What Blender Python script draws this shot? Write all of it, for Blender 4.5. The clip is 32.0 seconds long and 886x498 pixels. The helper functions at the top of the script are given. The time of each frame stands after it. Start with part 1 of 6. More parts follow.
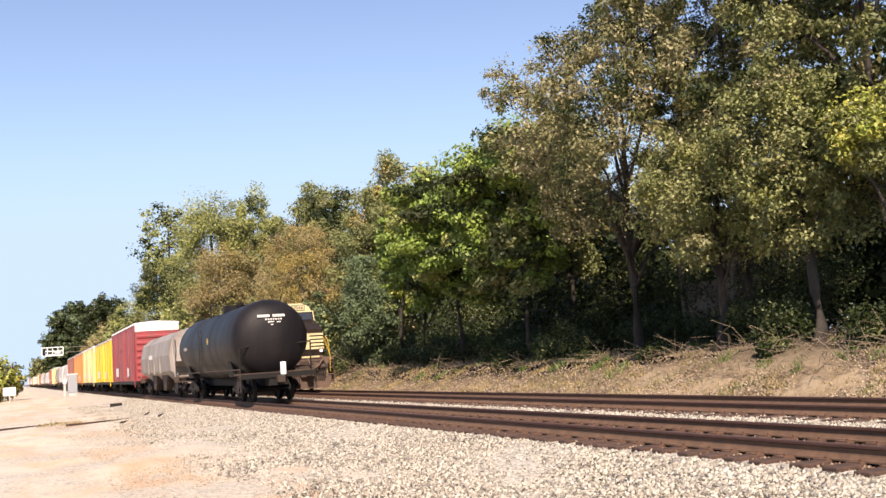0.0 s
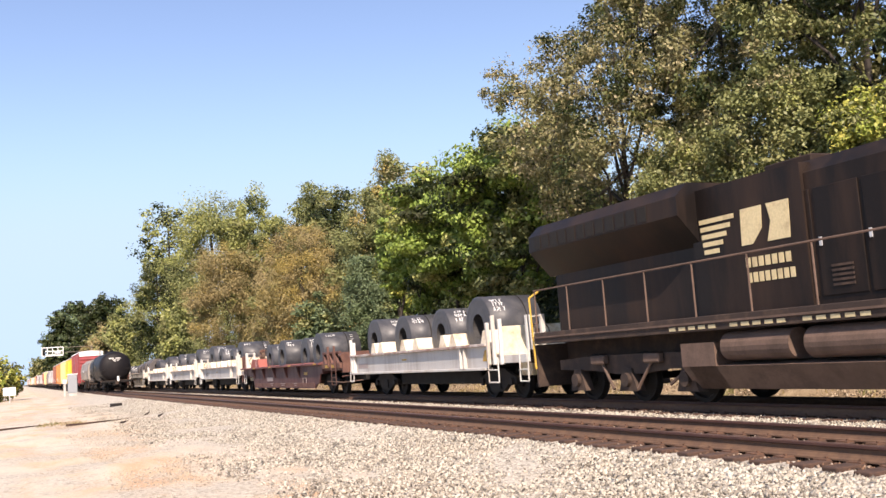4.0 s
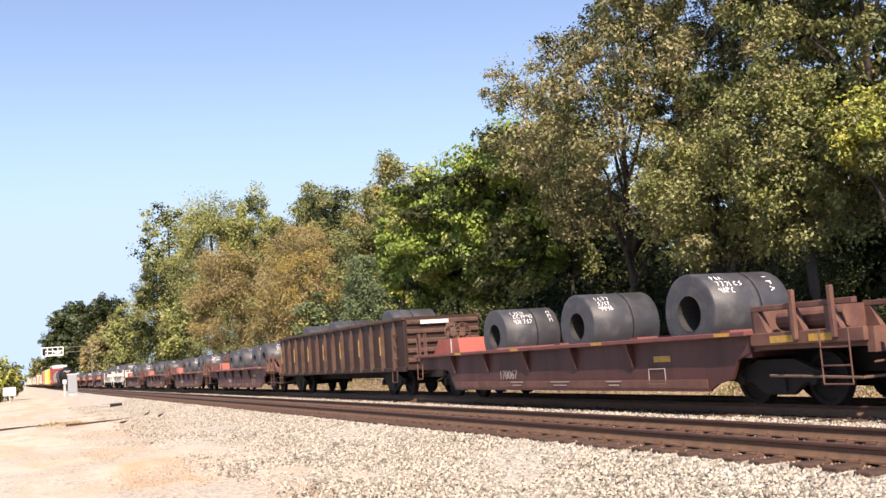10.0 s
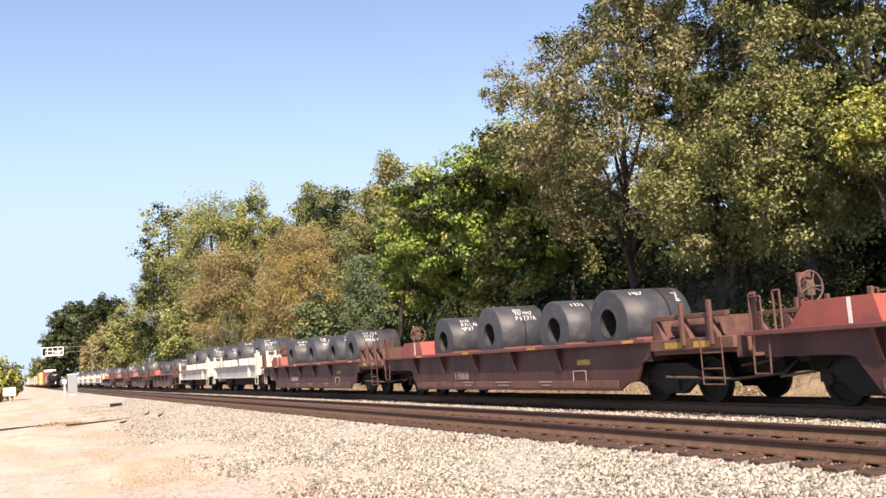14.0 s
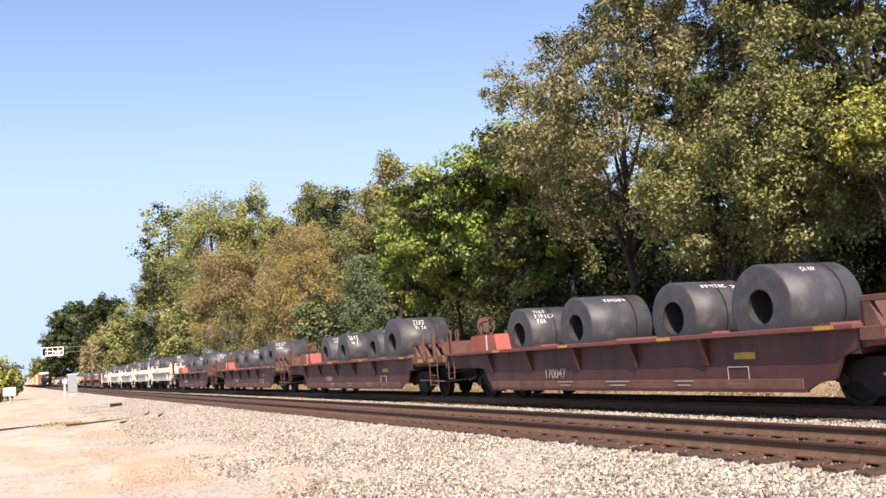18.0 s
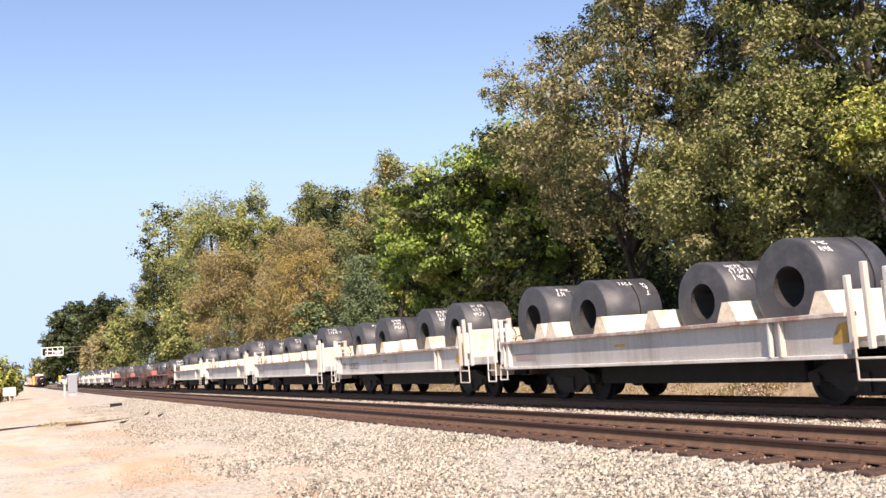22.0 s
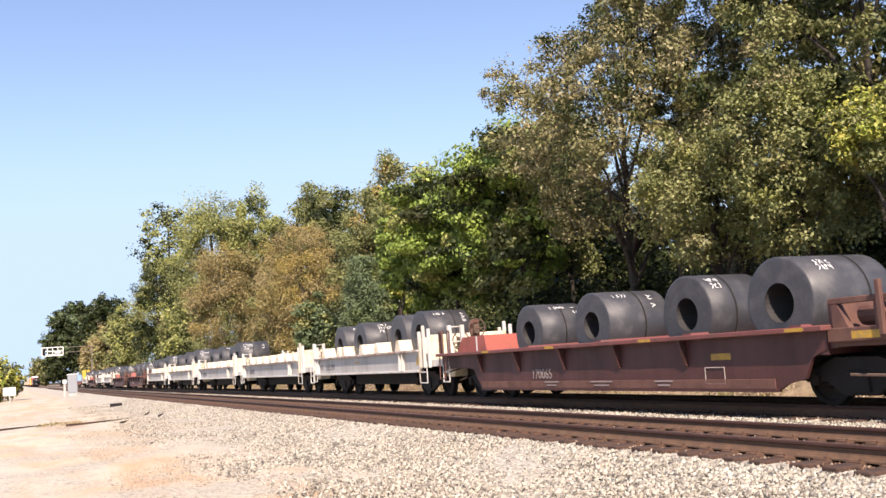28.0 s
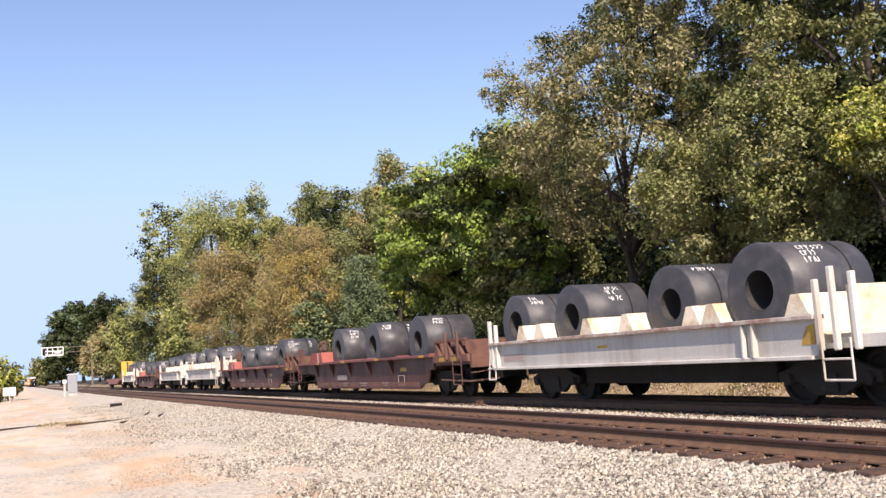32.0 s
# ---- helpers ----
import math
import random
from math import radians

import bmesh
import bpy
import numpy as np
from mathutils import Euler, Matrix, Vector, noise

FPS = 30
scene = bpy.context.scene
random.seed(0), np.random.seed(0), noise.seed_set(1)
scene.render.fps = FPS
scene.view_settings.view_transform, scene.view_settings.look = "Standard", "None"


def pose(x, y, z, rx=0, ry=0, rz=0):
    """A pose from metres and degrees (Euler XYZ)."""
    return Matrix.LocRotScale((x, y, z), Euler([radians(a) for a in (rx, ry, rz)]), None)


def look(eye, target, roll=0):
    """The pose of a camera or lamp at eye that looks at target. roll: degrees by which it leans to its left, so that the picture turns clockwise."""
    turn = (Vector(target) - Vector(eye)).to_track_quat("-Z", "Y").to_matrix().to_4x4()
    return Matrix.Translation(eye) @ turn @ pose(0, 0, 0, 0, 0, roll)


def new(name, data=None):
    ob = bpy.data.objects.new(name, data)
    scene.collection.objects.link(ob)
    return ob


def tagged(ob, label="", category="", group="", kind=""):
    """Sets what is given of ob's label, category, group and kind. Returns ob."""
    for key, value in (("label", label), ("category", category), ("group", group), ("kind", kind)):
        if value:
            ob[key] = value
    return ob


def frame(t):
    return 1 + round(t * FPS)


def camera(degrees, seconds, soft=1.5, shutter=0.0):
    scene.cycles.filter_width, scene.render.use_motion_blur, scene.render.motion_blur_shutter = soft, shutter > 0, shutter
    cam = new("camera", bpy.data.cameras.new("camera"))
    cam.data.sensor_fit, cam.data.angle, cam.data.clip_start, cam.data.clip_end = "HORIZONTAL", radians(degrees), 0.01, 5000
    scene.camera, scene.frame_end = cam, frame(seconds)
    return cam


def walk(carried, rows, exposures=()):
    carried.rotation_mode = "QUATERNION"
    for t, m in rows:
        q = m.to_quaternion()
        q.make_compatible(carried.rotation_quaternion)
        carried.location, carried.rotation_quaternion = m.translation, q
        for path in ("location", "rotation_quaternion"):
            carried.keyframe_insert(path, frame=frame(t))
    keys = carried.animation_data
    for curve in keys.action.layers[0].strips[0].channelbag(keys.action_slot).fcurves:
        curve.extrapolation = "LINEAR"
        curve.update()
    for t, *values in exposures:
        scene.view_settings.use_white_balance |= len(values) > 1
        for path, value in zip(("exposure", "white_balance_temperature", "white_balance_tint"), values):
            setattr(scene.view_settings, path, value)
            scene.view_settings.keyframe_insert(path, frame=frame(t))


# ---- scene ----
# ---------------- camera: it stands still beside the double track ----------------
EYE = Vector((0.0, 0.0, 1.315))
YAW, TILT = radians(24.301), radians(6.280)
AIM = EYE + Vector((math.sin(YAW) * math.cos(TILT), math.cos(YAW) * math.cos(TILT), math.sin(TILT)))
cam = camera(49.47, 32.0, soft=1.5)
walk(cam, [(0.0, look(EYE, AIM, -4.058)), (32.0, look(EYE, AIM, -4.058))], exposures=[
    (0.0, 0.66, 7150, 21), (2.0, 0.70, 6990, 21), (3.0, 0.68, 6940, 21), (6.0, 0.72, 6990, 21), (8.0, 0.63, 6870, 22), (9.0, 0.64, 6870, 22), (10.0, 0.72, 7100, 21),
    (14.0, 0.74, 7200, 21), (17.0, 0.64, 6870, 22), (19.0, 0.72, 7100, 21), (21.0, 0.72, 7100, 21), (23.0, 0.62, 6870, 22), (25.0, 0.58, 6840, 22), (28.0, 0.70, 6940, 21), (30.0, 0.64, 6870, 22), (32.0, 0.57, 6790, 22)])

# ---------------- daylight ----------------
SUN_AZ, SUN_EL = radians(-19), radians(42)         # the sun stands behind the camera, a little left of the line of the track
SUN_DIR = Vector((math.sin(SUN_AZ) * math.cos(SUN_EL), -math.cos(SUN_AZ) * math.cos(SUN_EL), math.sin(SUN_EL)))
world = bpy.data.worlds.new("sky")
scene.world = world
world.use_nodes = True
wn = world.node_tree
wn.nodes.clear()
sky = wn.nodes.new("ShaderNodeTexSky")
sky.sky_type = "NISHITA"
sky.sun_disc = False
sky.sun_elevation = SUN_EL
sky.sun_rotation = math.pi - SUN_AZ
sky.air_density, sky.dust_density, sky.ozone_density = 0.85, 0.15, 1.5
bg = wn.nodes.new("ShaderNodeBackground")
bg.inputs["Strength"].default_value = 0.14
wo = wn.nodes.new("ShaderNodeOutputWorld")
split, cap = wn.nodes.new("ShaderNodeSeparateXYZ"), wn.nodes.new("ShaderNodeCombineXYZ")
wn.links.new(sky.outputs[0], split.inputs[0])
for i, most in enumerate((2.75, 3.95, 5.2)):       # a clear dry day: the horizon stays pale blue
    low = wn.nodes.new("ShaderNodeMath")
    low.operation = "SMOOTH_MIN"
    low.inputs[1].default_value, low.inputs[2].default_value = most, 1.6
    wn.links.new(split.outputs[i], low.inputs[0])
    wn.links.new(low.outputs[0], cap.inputs[i])
wn.links.new(cap.outputs[0], bg.inputs[0])
wn.links.new(bg.outputs[0], wo.inputs[0])
sun_data = bpy.data.lights.new("sun", "SUN")
sun_data.energy, sun_data.angle, sun_data.color = 5.0, radians(0.53), (1.0, 0.91, 0.77)
sun = new("sun", sun_data)
sun.matrix_world = look(SUN_DIR * 50, (0, 0, 0))

# ---------------- measures ----------------
NEAR_X, FAR_X = 9.3, 13.46      # centre lines of the two tracks; z = 0 is the top of the rails
GAUGE = 1.5


# ---------------- materials ----------------
def node_mat(name):
    m = bpy.data.materials.new(name)
    m.use_nodes = True
    n = m.node_tree
    return m, n, n.nodes["Principled BSDF"]


def link(n, a, b):
    n.links.new(a, b)


def noise_node(n, scale, detail=4, rough=0.6, vec=None):
    t = n.nodes.new("ShaderNodeTexNoise")
    t.inputs["Scale"].default_value, t.inputs["Detail"].default_value, t.inputs["Roughness"].default_value = scale, detail, rough
    if vec:
        link(n, vec, t.inputs["Vector"])
    return t


def ramp(n, fac, stops):
    r = n.nodes.new("ShaderNodeValToRGB")
    while len(r.color_ramp.elements) < len(stops):
        r.color_ramp.elements.new(0.5)
    for e, (p, c) in zip(r.color_ramp.elements, stops):
        e.position, e.color = p, (*c, 1) if len(c) == 3 else c
    link(n, fac, r.inputs[0])
    return r


def mix_col(n, fac, a, b, blend="MIX"):
    m = n.nodes.new("ShaderNodeMix")
    m.data_type, m.blend_type = "RGBA", blend
    for s, v in ((m.inputs[0], fac), (m.inputs[6], a), (m.inputs[7], b)):
        if isinstance(v, (int, float)):
            s.default_value = v
        elif isinstance(v, tuple):
            s.default_value = (*v, 1)
        else:
            link(n, v, s)
    return m.outputs[2]


def mul(c, k):
    return tuple(min(1, x * k) for x in c)


def surface(name, col, rough=0.6, metal=0.0, dirt=None, dirt_amount=0.35, scale=1.5, grain=25.0, bump=0.15, streak=False, vary=0.12, spec=0.5):
    """Painted or bare surface: base colour, broad stains, fine grain and a little relief."""
    m, n, p = node_mat(name)
    tc = n.nodes.new("ShaderNodeTexCoord")
    vec = tc.outputs["Object"]
    if streak:
        mp = n.nodes.new("ShaderNodeMapping")
        mp.inputs["Scale"].default_value = (1, 1, 0.16)
        link(n, vec, mp.inputs[0])
        svec = mp.outputs[0]
    else:
        svec = vec
    big = noise_node(n, scale, 6, 0.65, svec)
    fine = noise_node(n, grain, 4, 0.6, vec)
    base = ramp(n, fine.outputs[0], [(0.3, mul(col, 1 - vary)), (0.7, mul(col, 1 + vary))])
    out = base.outputs[0]
    if dirt:
        k = ramp(n, big.outputs[0], [(0.62 - dirt_amount * 0.5, (0, 0, 0)), (0.78 - dirt_amount * 0.2, (1, 1, 1))])
        out = mix_col(n, k.outputs[0], out, dirt)
    info = n.nodes.new("ShaderNodeObjectInfo")
    rr = ramp(n, info.outputs["Random"], [(0, (0.9, 0.9, 0.9)), (1, (1.08, 1.08, 1.08))])
    out = mix_col(n, 1.0, out, rr.outputs[0], "MULTIPLY")
    link(n, out, p.inputs["Base Color"])
    rg = ramp(n, big.outputs[0], [(0.3, (max(0, rough - 0.1),) * 3), (0.7, (min(1, rough + 0.12),) * 3)])
    link(n, rg.outputs[0], p.inputs["Roughness"])
    p.inputs["Metallic"].default_value = metal
    p.inputs["Specular IOR Level"].default_value = spec
    if bump:
        b = n.nodes.new("ShaderNodeBump")
        b.inputs["Strength"].default_value, b.inputs["Distance"].default_value = bump, 0.02
        link(n, fine.outputs[0], b.inputs["Height"])
        link(n, b.outputs[0], p.inputs["Normal"])
    return m


RUST = (0.16, 0.07, 0.035)
M_WHITE = surface("white_car_paint", (0.62, 0.6, 0.56), 0.55, dirt=(0.4, 0.32, 0.25), dirt_amount=0.3, scale=1.3, streak=True)
M_CREAM = surface("cream_cradle_paint", (0.74, 0.67, 0.52), 0.6, dirt=(0.5, 0.33, 0.17), dirt_amount=0.24, scale=2.2)
M_SILL = surface("grey_white_sill", (0.47, 0.455, 0.43), 0.5, dirt=(0.28, 0.24, 0.21), dirt_amount=0.3, scale=1.2, streak=True)
M_BELLY = surface("patched_grey_belly", (0.24, 0.225, 0.21), 0.6, dirt=(0.12, 0.1, 0.085), dirt_amount=0.4, scale=2.0)
M_EDGE = surface("rusty_white_edge", (0.55, 0.5, 0.46), 0.7, dirt=(0.24, 0.12, 0.08), dirt_amount=0.55, scale=3.0)
# one red paint in three tones: shaded plate, sunlit flange, sunlit dusty strip
M_RED = surface("red_brown_paint", (0.085, 0.028, 0.024), 0.6, dirt=(0.05, 0.021, 0.018), dirt_amount=0.45, scale=1.2, streak=True)
M_REDTOP = surface("faded_red_paint", (0.185, 0.055, 0.05), 0.6, dirt=(0.13, 0.058, 0.048), dirt_amount=0.4, scale=2.0)
M_REDLOW = surface("dusty_red_brown_strip", (0.16, 0.075, 0.055), 0.75, dirt=(0.1, 0.045, 0.035), dirt_amount=0.35, scale=2.0)
M_RUSTY = surface("rusty_end_frame", (0.11, 0.05, 0.04), 0.75, dirt=(0.18, 0.09, 0.064), dirt_amount=0.4, scale=2.5)
M_ORANGE = surface("orange_red_primer", (0.36, 0.092, 0.07), 0.6, dirt=(0.25, 0.085, 0.065), dirt_amount=0.3)
M_STEEL = surface("coil_steel", (0.052, 0.053, 0.06), 0.46, 0.0, dirt=(0.1, 0.098, 0.102), dirt_amount=0.3, scale=2.2, grain=22, bump=0.06, spec=0.36)
M_STEEL_B = surface("brown_coil_steel", (0.105, 0.092, 0.088), 0.5, 0.1, dirt=(0.14, 0.122, 0.112), dirt_amount=0.3, scale=1.0, grain=14, bump=0.05)
M_CHALK = surface("white_chalk", (0.75, 0.75, 0.73), 0.9, bump=0)
M_BORE = surface("coil_bore_steel", (0.04, 0.038, 0.038), 0.6, 0.0, bump=0.2, grain=40)
M_BLACK = surface("black_loco_paint", (0.0125, 0.0098, 0.009), 0.5, dirt=(0.044, 0.028, 0.021), dirt_amount=0.42, scale=1.1, streak=True, bump=0.05, spec=0.14)
M_TANK = surface("black_tank_paint", (0.011, 0.01, 0.0115), 0.5, dirt=(0.024, 0.02, 0.02), dirt_amount=0.35, scale=0.9, streak=True, bump=0.05, spec=0.18)
M_DUST = surface("dusty_underframe", (0.044, 0.028, 0.021), 0.85, dirt=(0.105, 0.068, 0.049), dirt_amount=0.32, scale=2.5)
M_DUST_L = surface("light_road_dust", (0.145, 0.092, 0.068), 0.85, dirt=(0.09, 0.06, 0.045), dirt_amount=0.4, scale=2.0)
# gear blacks set below real steel, to carry the shade under the cars
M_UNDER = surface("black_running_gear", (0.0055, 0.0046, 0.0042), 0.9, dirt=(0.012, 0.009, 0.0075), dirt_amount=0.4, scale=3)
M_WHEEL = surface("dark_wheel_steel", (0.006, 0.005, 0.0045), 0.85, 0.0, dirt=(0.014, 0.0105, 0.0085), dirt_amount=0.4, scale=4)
M_STRIPE = surface("cream_nose_stripe", (0.66, 0.55, 0.31), 0.5, dirt=(0.42, 0.32, 0.18), dirt_amount=0.2, scale=3)
M_YELLOW = surface("safety_yellow", (0.6, 0.38, 0.06), 0.55, dirt=(0.4, 0.25, 0.08), dirt_amount=0.25, scale=4)
M_ORANGE_P = surface("orange_patch", (0.8, 0.33, 0.04), 0.6, dirt=(0.5, 0.22, 0.08), dirt_amount=0.2, scale=4)
# truck brown likewise darkened for the shade below the car bodies
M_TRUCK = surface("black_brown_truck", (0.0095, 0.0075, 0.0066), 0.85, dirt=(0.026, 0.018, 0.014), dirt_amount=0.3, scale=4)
M_AMBER = surface("worn_amber_marking", (0.5, 0.29, 0.035), 0.6, dirt=(0.3, 0.2, 0.08), dirt_amount=0.35, scale=5)
M_LETTER = surface("white_lettering", (0.72, 0.7, 0.66), 0.6, bump=0)
M_LETTER_D = surface("worn_lettering", (0.33, 0.27, 0.25), 0.7, bump=0)
M_DARKTXT = surface("dark_lettering", (0.06, 0.06, 0.07), 0.6, bump=0)
M_GLASS = surface("cab_window_glass", (0.035, 0.042, 0.06), 0.14, 0.0, bump=0, vary=0.05)
M_GLASSD = surface("dark_cab_glass", (0.006, 0.006, 0.007), 0.25, 0.0, bump=0, vary=0.05, spec=0.15)
M_MAROON = surface("maroon_boxcar_paint", (0.3, 0.045, 0.05), 0.55, dirt=(0.2, 0.06, 0.05), dirt_amount=0.35, scale=0.8, streak=True)
M_BOXYEL = surface("yellow_boxcar_paint", (0.85, 0.52, 0.03), 0.5, dirt=(0.6, 0.36, 0.06), dirt_amount=0.25, scale=0.8, streak=True)
M_BULKYEL = surface("dull_yellow_paint", (0.62, 0.4, 0.05), 0.6, dirt=(0.3, 0.2, 0.07), dirt_amount=0.4, scale=1.0, streak=True)
M_BOXORG = surface("orange_boxcar_paint", (0.66, 0.27, 0.06), 0.55, dirt=(0.4, 0.17, 0.07), dirt_amount=0.35, scale=0.8, streak=True)
M_BOXBRN = surface("brown_boxcar_paint", (0.33, 0.12, 0.08), 0.6, dirt=(0.22, 0.09, 0.06), dirt_amount=0.4, scale=0.8, streak=True)
M_BOXCRM = surface("cream_boxcar_paint", (0.8, 0.62, 0.3), 0.55, dirt=(0.5, 0.33, 0.14), dirt_amount=0.35, scale=0.8, streak=True)
M_ROOFW = surface("white_roof_paint", (0.85, 0.85, 0.86), 0.5, dirt=(0.6, 0.55, 0.52), dirt_amount=0.2)
M_HOPPER = surface("grey_hopper_paint", (0.3, 0.265, 0.235), 0.6, dirt=(0.19, 0.15, 0.12), dirt_amount=0.4, scale=0.9, streak=True)
M_HOPW = surface("white_hopper_paint", (0.62, 0.58, 0.55), 0.6, dirt=(0.4, 0.32, 0.28), dirt_amount=0.4, scale=0.7, streak=True)
# gondola brown kept dark for its shaded plates; ribs a lit, paler copy
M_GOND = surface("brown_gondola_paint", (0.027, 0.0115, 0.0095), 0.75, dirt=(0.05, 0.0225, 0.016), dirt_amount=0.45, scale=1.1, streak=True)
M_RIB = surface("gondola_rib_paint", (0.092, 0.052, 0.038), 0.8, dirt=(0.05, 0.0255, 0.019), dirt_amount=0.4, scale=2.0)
M_RAIL = surface("rusty_rail_side", (0.06, 0.024, 0.018), 0.7, dirt=(0.085, 0.038, 0.026), dirt_amount=0.4, scale=5)
M_RAILHEAD = surface("polished_rail_head", (0.16, 0.1, 0.085), 0.45, 0.6, dirt=(0.25, 0.18, 0.15), dirt_amount=0.2, scale=2, bump=0.02)
# rust lightened to carry the sun on the lower half of the rail
M_RAILFOOT = surface("rust_rail_foot", (0.115, 0.064, 0.04), 0.9, dirt=(0.17, 0.095, 0.056), dirt_amount=0.4, scale=6)
M_TIE = surface("creosote_tie_wood", (0.045, 0.026, 0.02), 0.9, dirt=(0.1, 0.055, 0.037), dirt_amount=0.45, scale=3, grain=40, bump=0.4)
M_PLATE = surface("rusty_tie_plate", (0.14, 0.068, 0.038), 0.9, dirt=(0.09, 0.05, 0.035), dirt_amount=0.4, scale=6)
M_BOX = surface("grey_cabinet_paint", (0.3, 0.32, 0.35), 0.5, dirt=(0.4, 0.4, 0.4), dirt_amount=0.2)
M_CONC = surface("pale_concrete", (0.5, 0.48, 0.45), 0.9, dirt=(0.36, 0.33, 0.3), dirt_amount=0.3)
M_SIGN = surface("white_sign_paint", (0.82, 0.82, 0.8), 0.5, bump=0)
M_GALV = surface("galvanised_steel", (0.58, 0.59, 0.6), 0.45, 0.3, dirt=(0.4, 0.4, 0.4), dirt_amount=0.2)
M_SHED = surface("grey_weathered_siding", (0.2, 0.17, 0.14), 0.9, dirt=(0.12, 0.1, 0.08), dirt_amount=0.4)
# bark kept dark as well, for trunks standing in shade
M_BARK = surface("brown_grey_bark", (0.035, 0.028, 0.023), 0.95, dirt=(0.06, 0.05, 0.04), dirt_amount=0.4, scale=2.5, grain=18, bump=0.8)
M_TWIG = surface("dry_twig", (0.26, 0.2, 0.14), 0.9, dirt=(0.17, 0.12, 0.08), dirt_amount=0.4)
M_LAMP = bpy.data.materials.new("headlight_glow")
M_LAMP.use_nodes = True
M_LAMP.node_tree.nodes["Principled BSDF"].inputs["Emission Color"].default_value = (1, 0.93, 0.8, 1)
M_LAMP.node_tree.nodes["Principled BSDF"].inputs["Emission Strength"].default_value = 0.9


def leaf_mat(name, a, b, c):
    """Leaves: three tones mixed by leaf and by clump, with light coming through."""
    a, b, c = ((q[0] * 1.07, q[1] * 1.03, q[2] * 0.98) for q in (a, b, c))
    m, n, p = node_mat(name)
    g = n.nodes.new("ShaderNodeNewGeometry")
    tc = n.nodes.new("ShaderNodeTexCoord")
    big = noise_node(n, 0.55, 3, 0.6, tc.outputs["Object"])
    r1 = ramp(n, g.outputs["Random Per Island"], [(0.0, mul(a, 0.72)), (0.5, a), (1.0, b)])
    k = ramp(n, big.outputs[0], [(0.5, (0, 0, 0)), (0.68, (1, 1, 1))])
    col = mix_col(n, k.outputs[0], r1.outputs[0], c)
    link(n, col, p.inputs["Base Color"])
    p.inputs["Roughness"].default_value = 0.5
    p.inputs["Specular IOR Level"].default_value = 0.3
    tr = n.nodes.new("ShaderNodeBsdfTranslucent")
    link(n, col, tr.inputs["Color"])
    mx = n.nodes.new("ShaderNodeMixShader")
    mx.inputs[0].default_value = 0.16
    link(n, p.outputs[0], mx.inputs[1])
    link(n, tr.outputs[0], mx.inputs[2])
    link(n, mx.outputs[0], n.nodes["Material Output"].inputs["Surface"])
    return m


# dark green lowered further, to carry the shade inside the wood
L_DARK_SHADE = leaf_mat("dark_green_leaves", (0.03, 0.048, 0.015), (0.058, 0.076, 0.023), (0.042, 0.046, 0.017))
L_OLIVE = leaf_mat("olive_turning_leaves", (0.12, 0.145, 0.05), (0.31, 0.3, 0.14), (0.2, 0.185, 0.08))
L_TAN = leaf_mat("tan_green_leaves", (0.2, 0.2, 0.09), (0.42, 0.36, 0.2), (0.15, 0.17, 0.07))
L_BRIGHT = leaf_mat("bright_green_leaves", (0.165, 0.25, 0.052), (0.33, 0.43, 0.105), (0.21, 0.295, 0.058))
L_LIME = leaf_mat("light_olive_leaves", (0.28, 0.31, 0.1), (0.42, 0.43, 0.17), (0.23, 0.27, 0.09))
L_SAGE = leaf_mat("sage_olive_leaves", (0.18, 0.21, 0.08), (0.3, 0.32, 0.14), (0.24, 0.24, 0.1))
L_OAK = leaf_mat("thin_tan_oak_leaves", (0.25, 0.24, 0.12), (0.46, 0.41, 0.25), (0.2, 0.21, 0.1))
L_YELLOW = leaf_mat("yellow_green_leaves", (0.290, 0.33, 0.07), (0.55, 0.5, 0.12), (0.209, 0.290, 0.054))
L_BROWN = leaf_mat("brown_autumn_leaves", (0.29, 0.24, 0.12), (0.4, 0.335, 0.165), (0.3, 0.27, 0.11))
L_GOLD = leaf_mat("golden_autumn_leaves", (0.37, 0.3, 0.1), (0.47, 0.385, 0.13), (0.34, 0.28, 0.12))
L_BLUEG = leaf_mat("blue_green_leaves", (0.11, 0.16, 0.085), (0.2, 0.26, 0.14), (0.14, 0.19, 0.08))
L_GRASS = leaf_mat("dry_grass", (0.3, 0.24, 0.12), (0.42, 0.34, 0.19), (0.14, 0.17, 0.06))
L_WEED = leaf_mat("weed_leaves", (0.087, 0.160, 0.043), (0.203, 0.246, 0.072), (0.145, 0.174, 0.058))


def stone_mat(name, stops, stain, amount):
    m, n, p = node_mat(name)
    g = n.nodes.new("ShaderNodeNewGeometry")
    tc = n.nodes.new("ShaderNodeTexCoord")
    big = noise_node(n, 0.25, 4, 0.6, tc.outputs["Object"])
    r1 = ramp(n, g.outputs["Random Per Island"], stops)
    k = ramp(n, big.outputs[0], [(0.45, (0, 0, 0)), (0.75, (amount,) * 3)])
    link(n, mix_col(n, k.outputs[0], r1.outputs[0], stain), p.inputs["Base Color"])
    p.inputs["Roughness"].default_value = 0.9
    return m


M_STONE = stone_mat("ballast_stone", [(0, (0.07, 0.062, 0.05)), (0.2, (0.24, 0.215, 0.175)), (0.6, (0.44, 0.4, 0.33)), (1, (0.64, 0.59, 0.49))], (0.44, 0.35, 0.26), 0.3)
M_STONE_R = stone_mat("rust_stained_stone", [(0, (0.045, 0.024, 0.015)), (0.5, (0.13, 0.07, 0.043)), (0.85, (0.21, 0.125, 0.078)), (1, (0.45, 0.38, 0.3))], (0.17, 0.08, 0.04), 0.7)
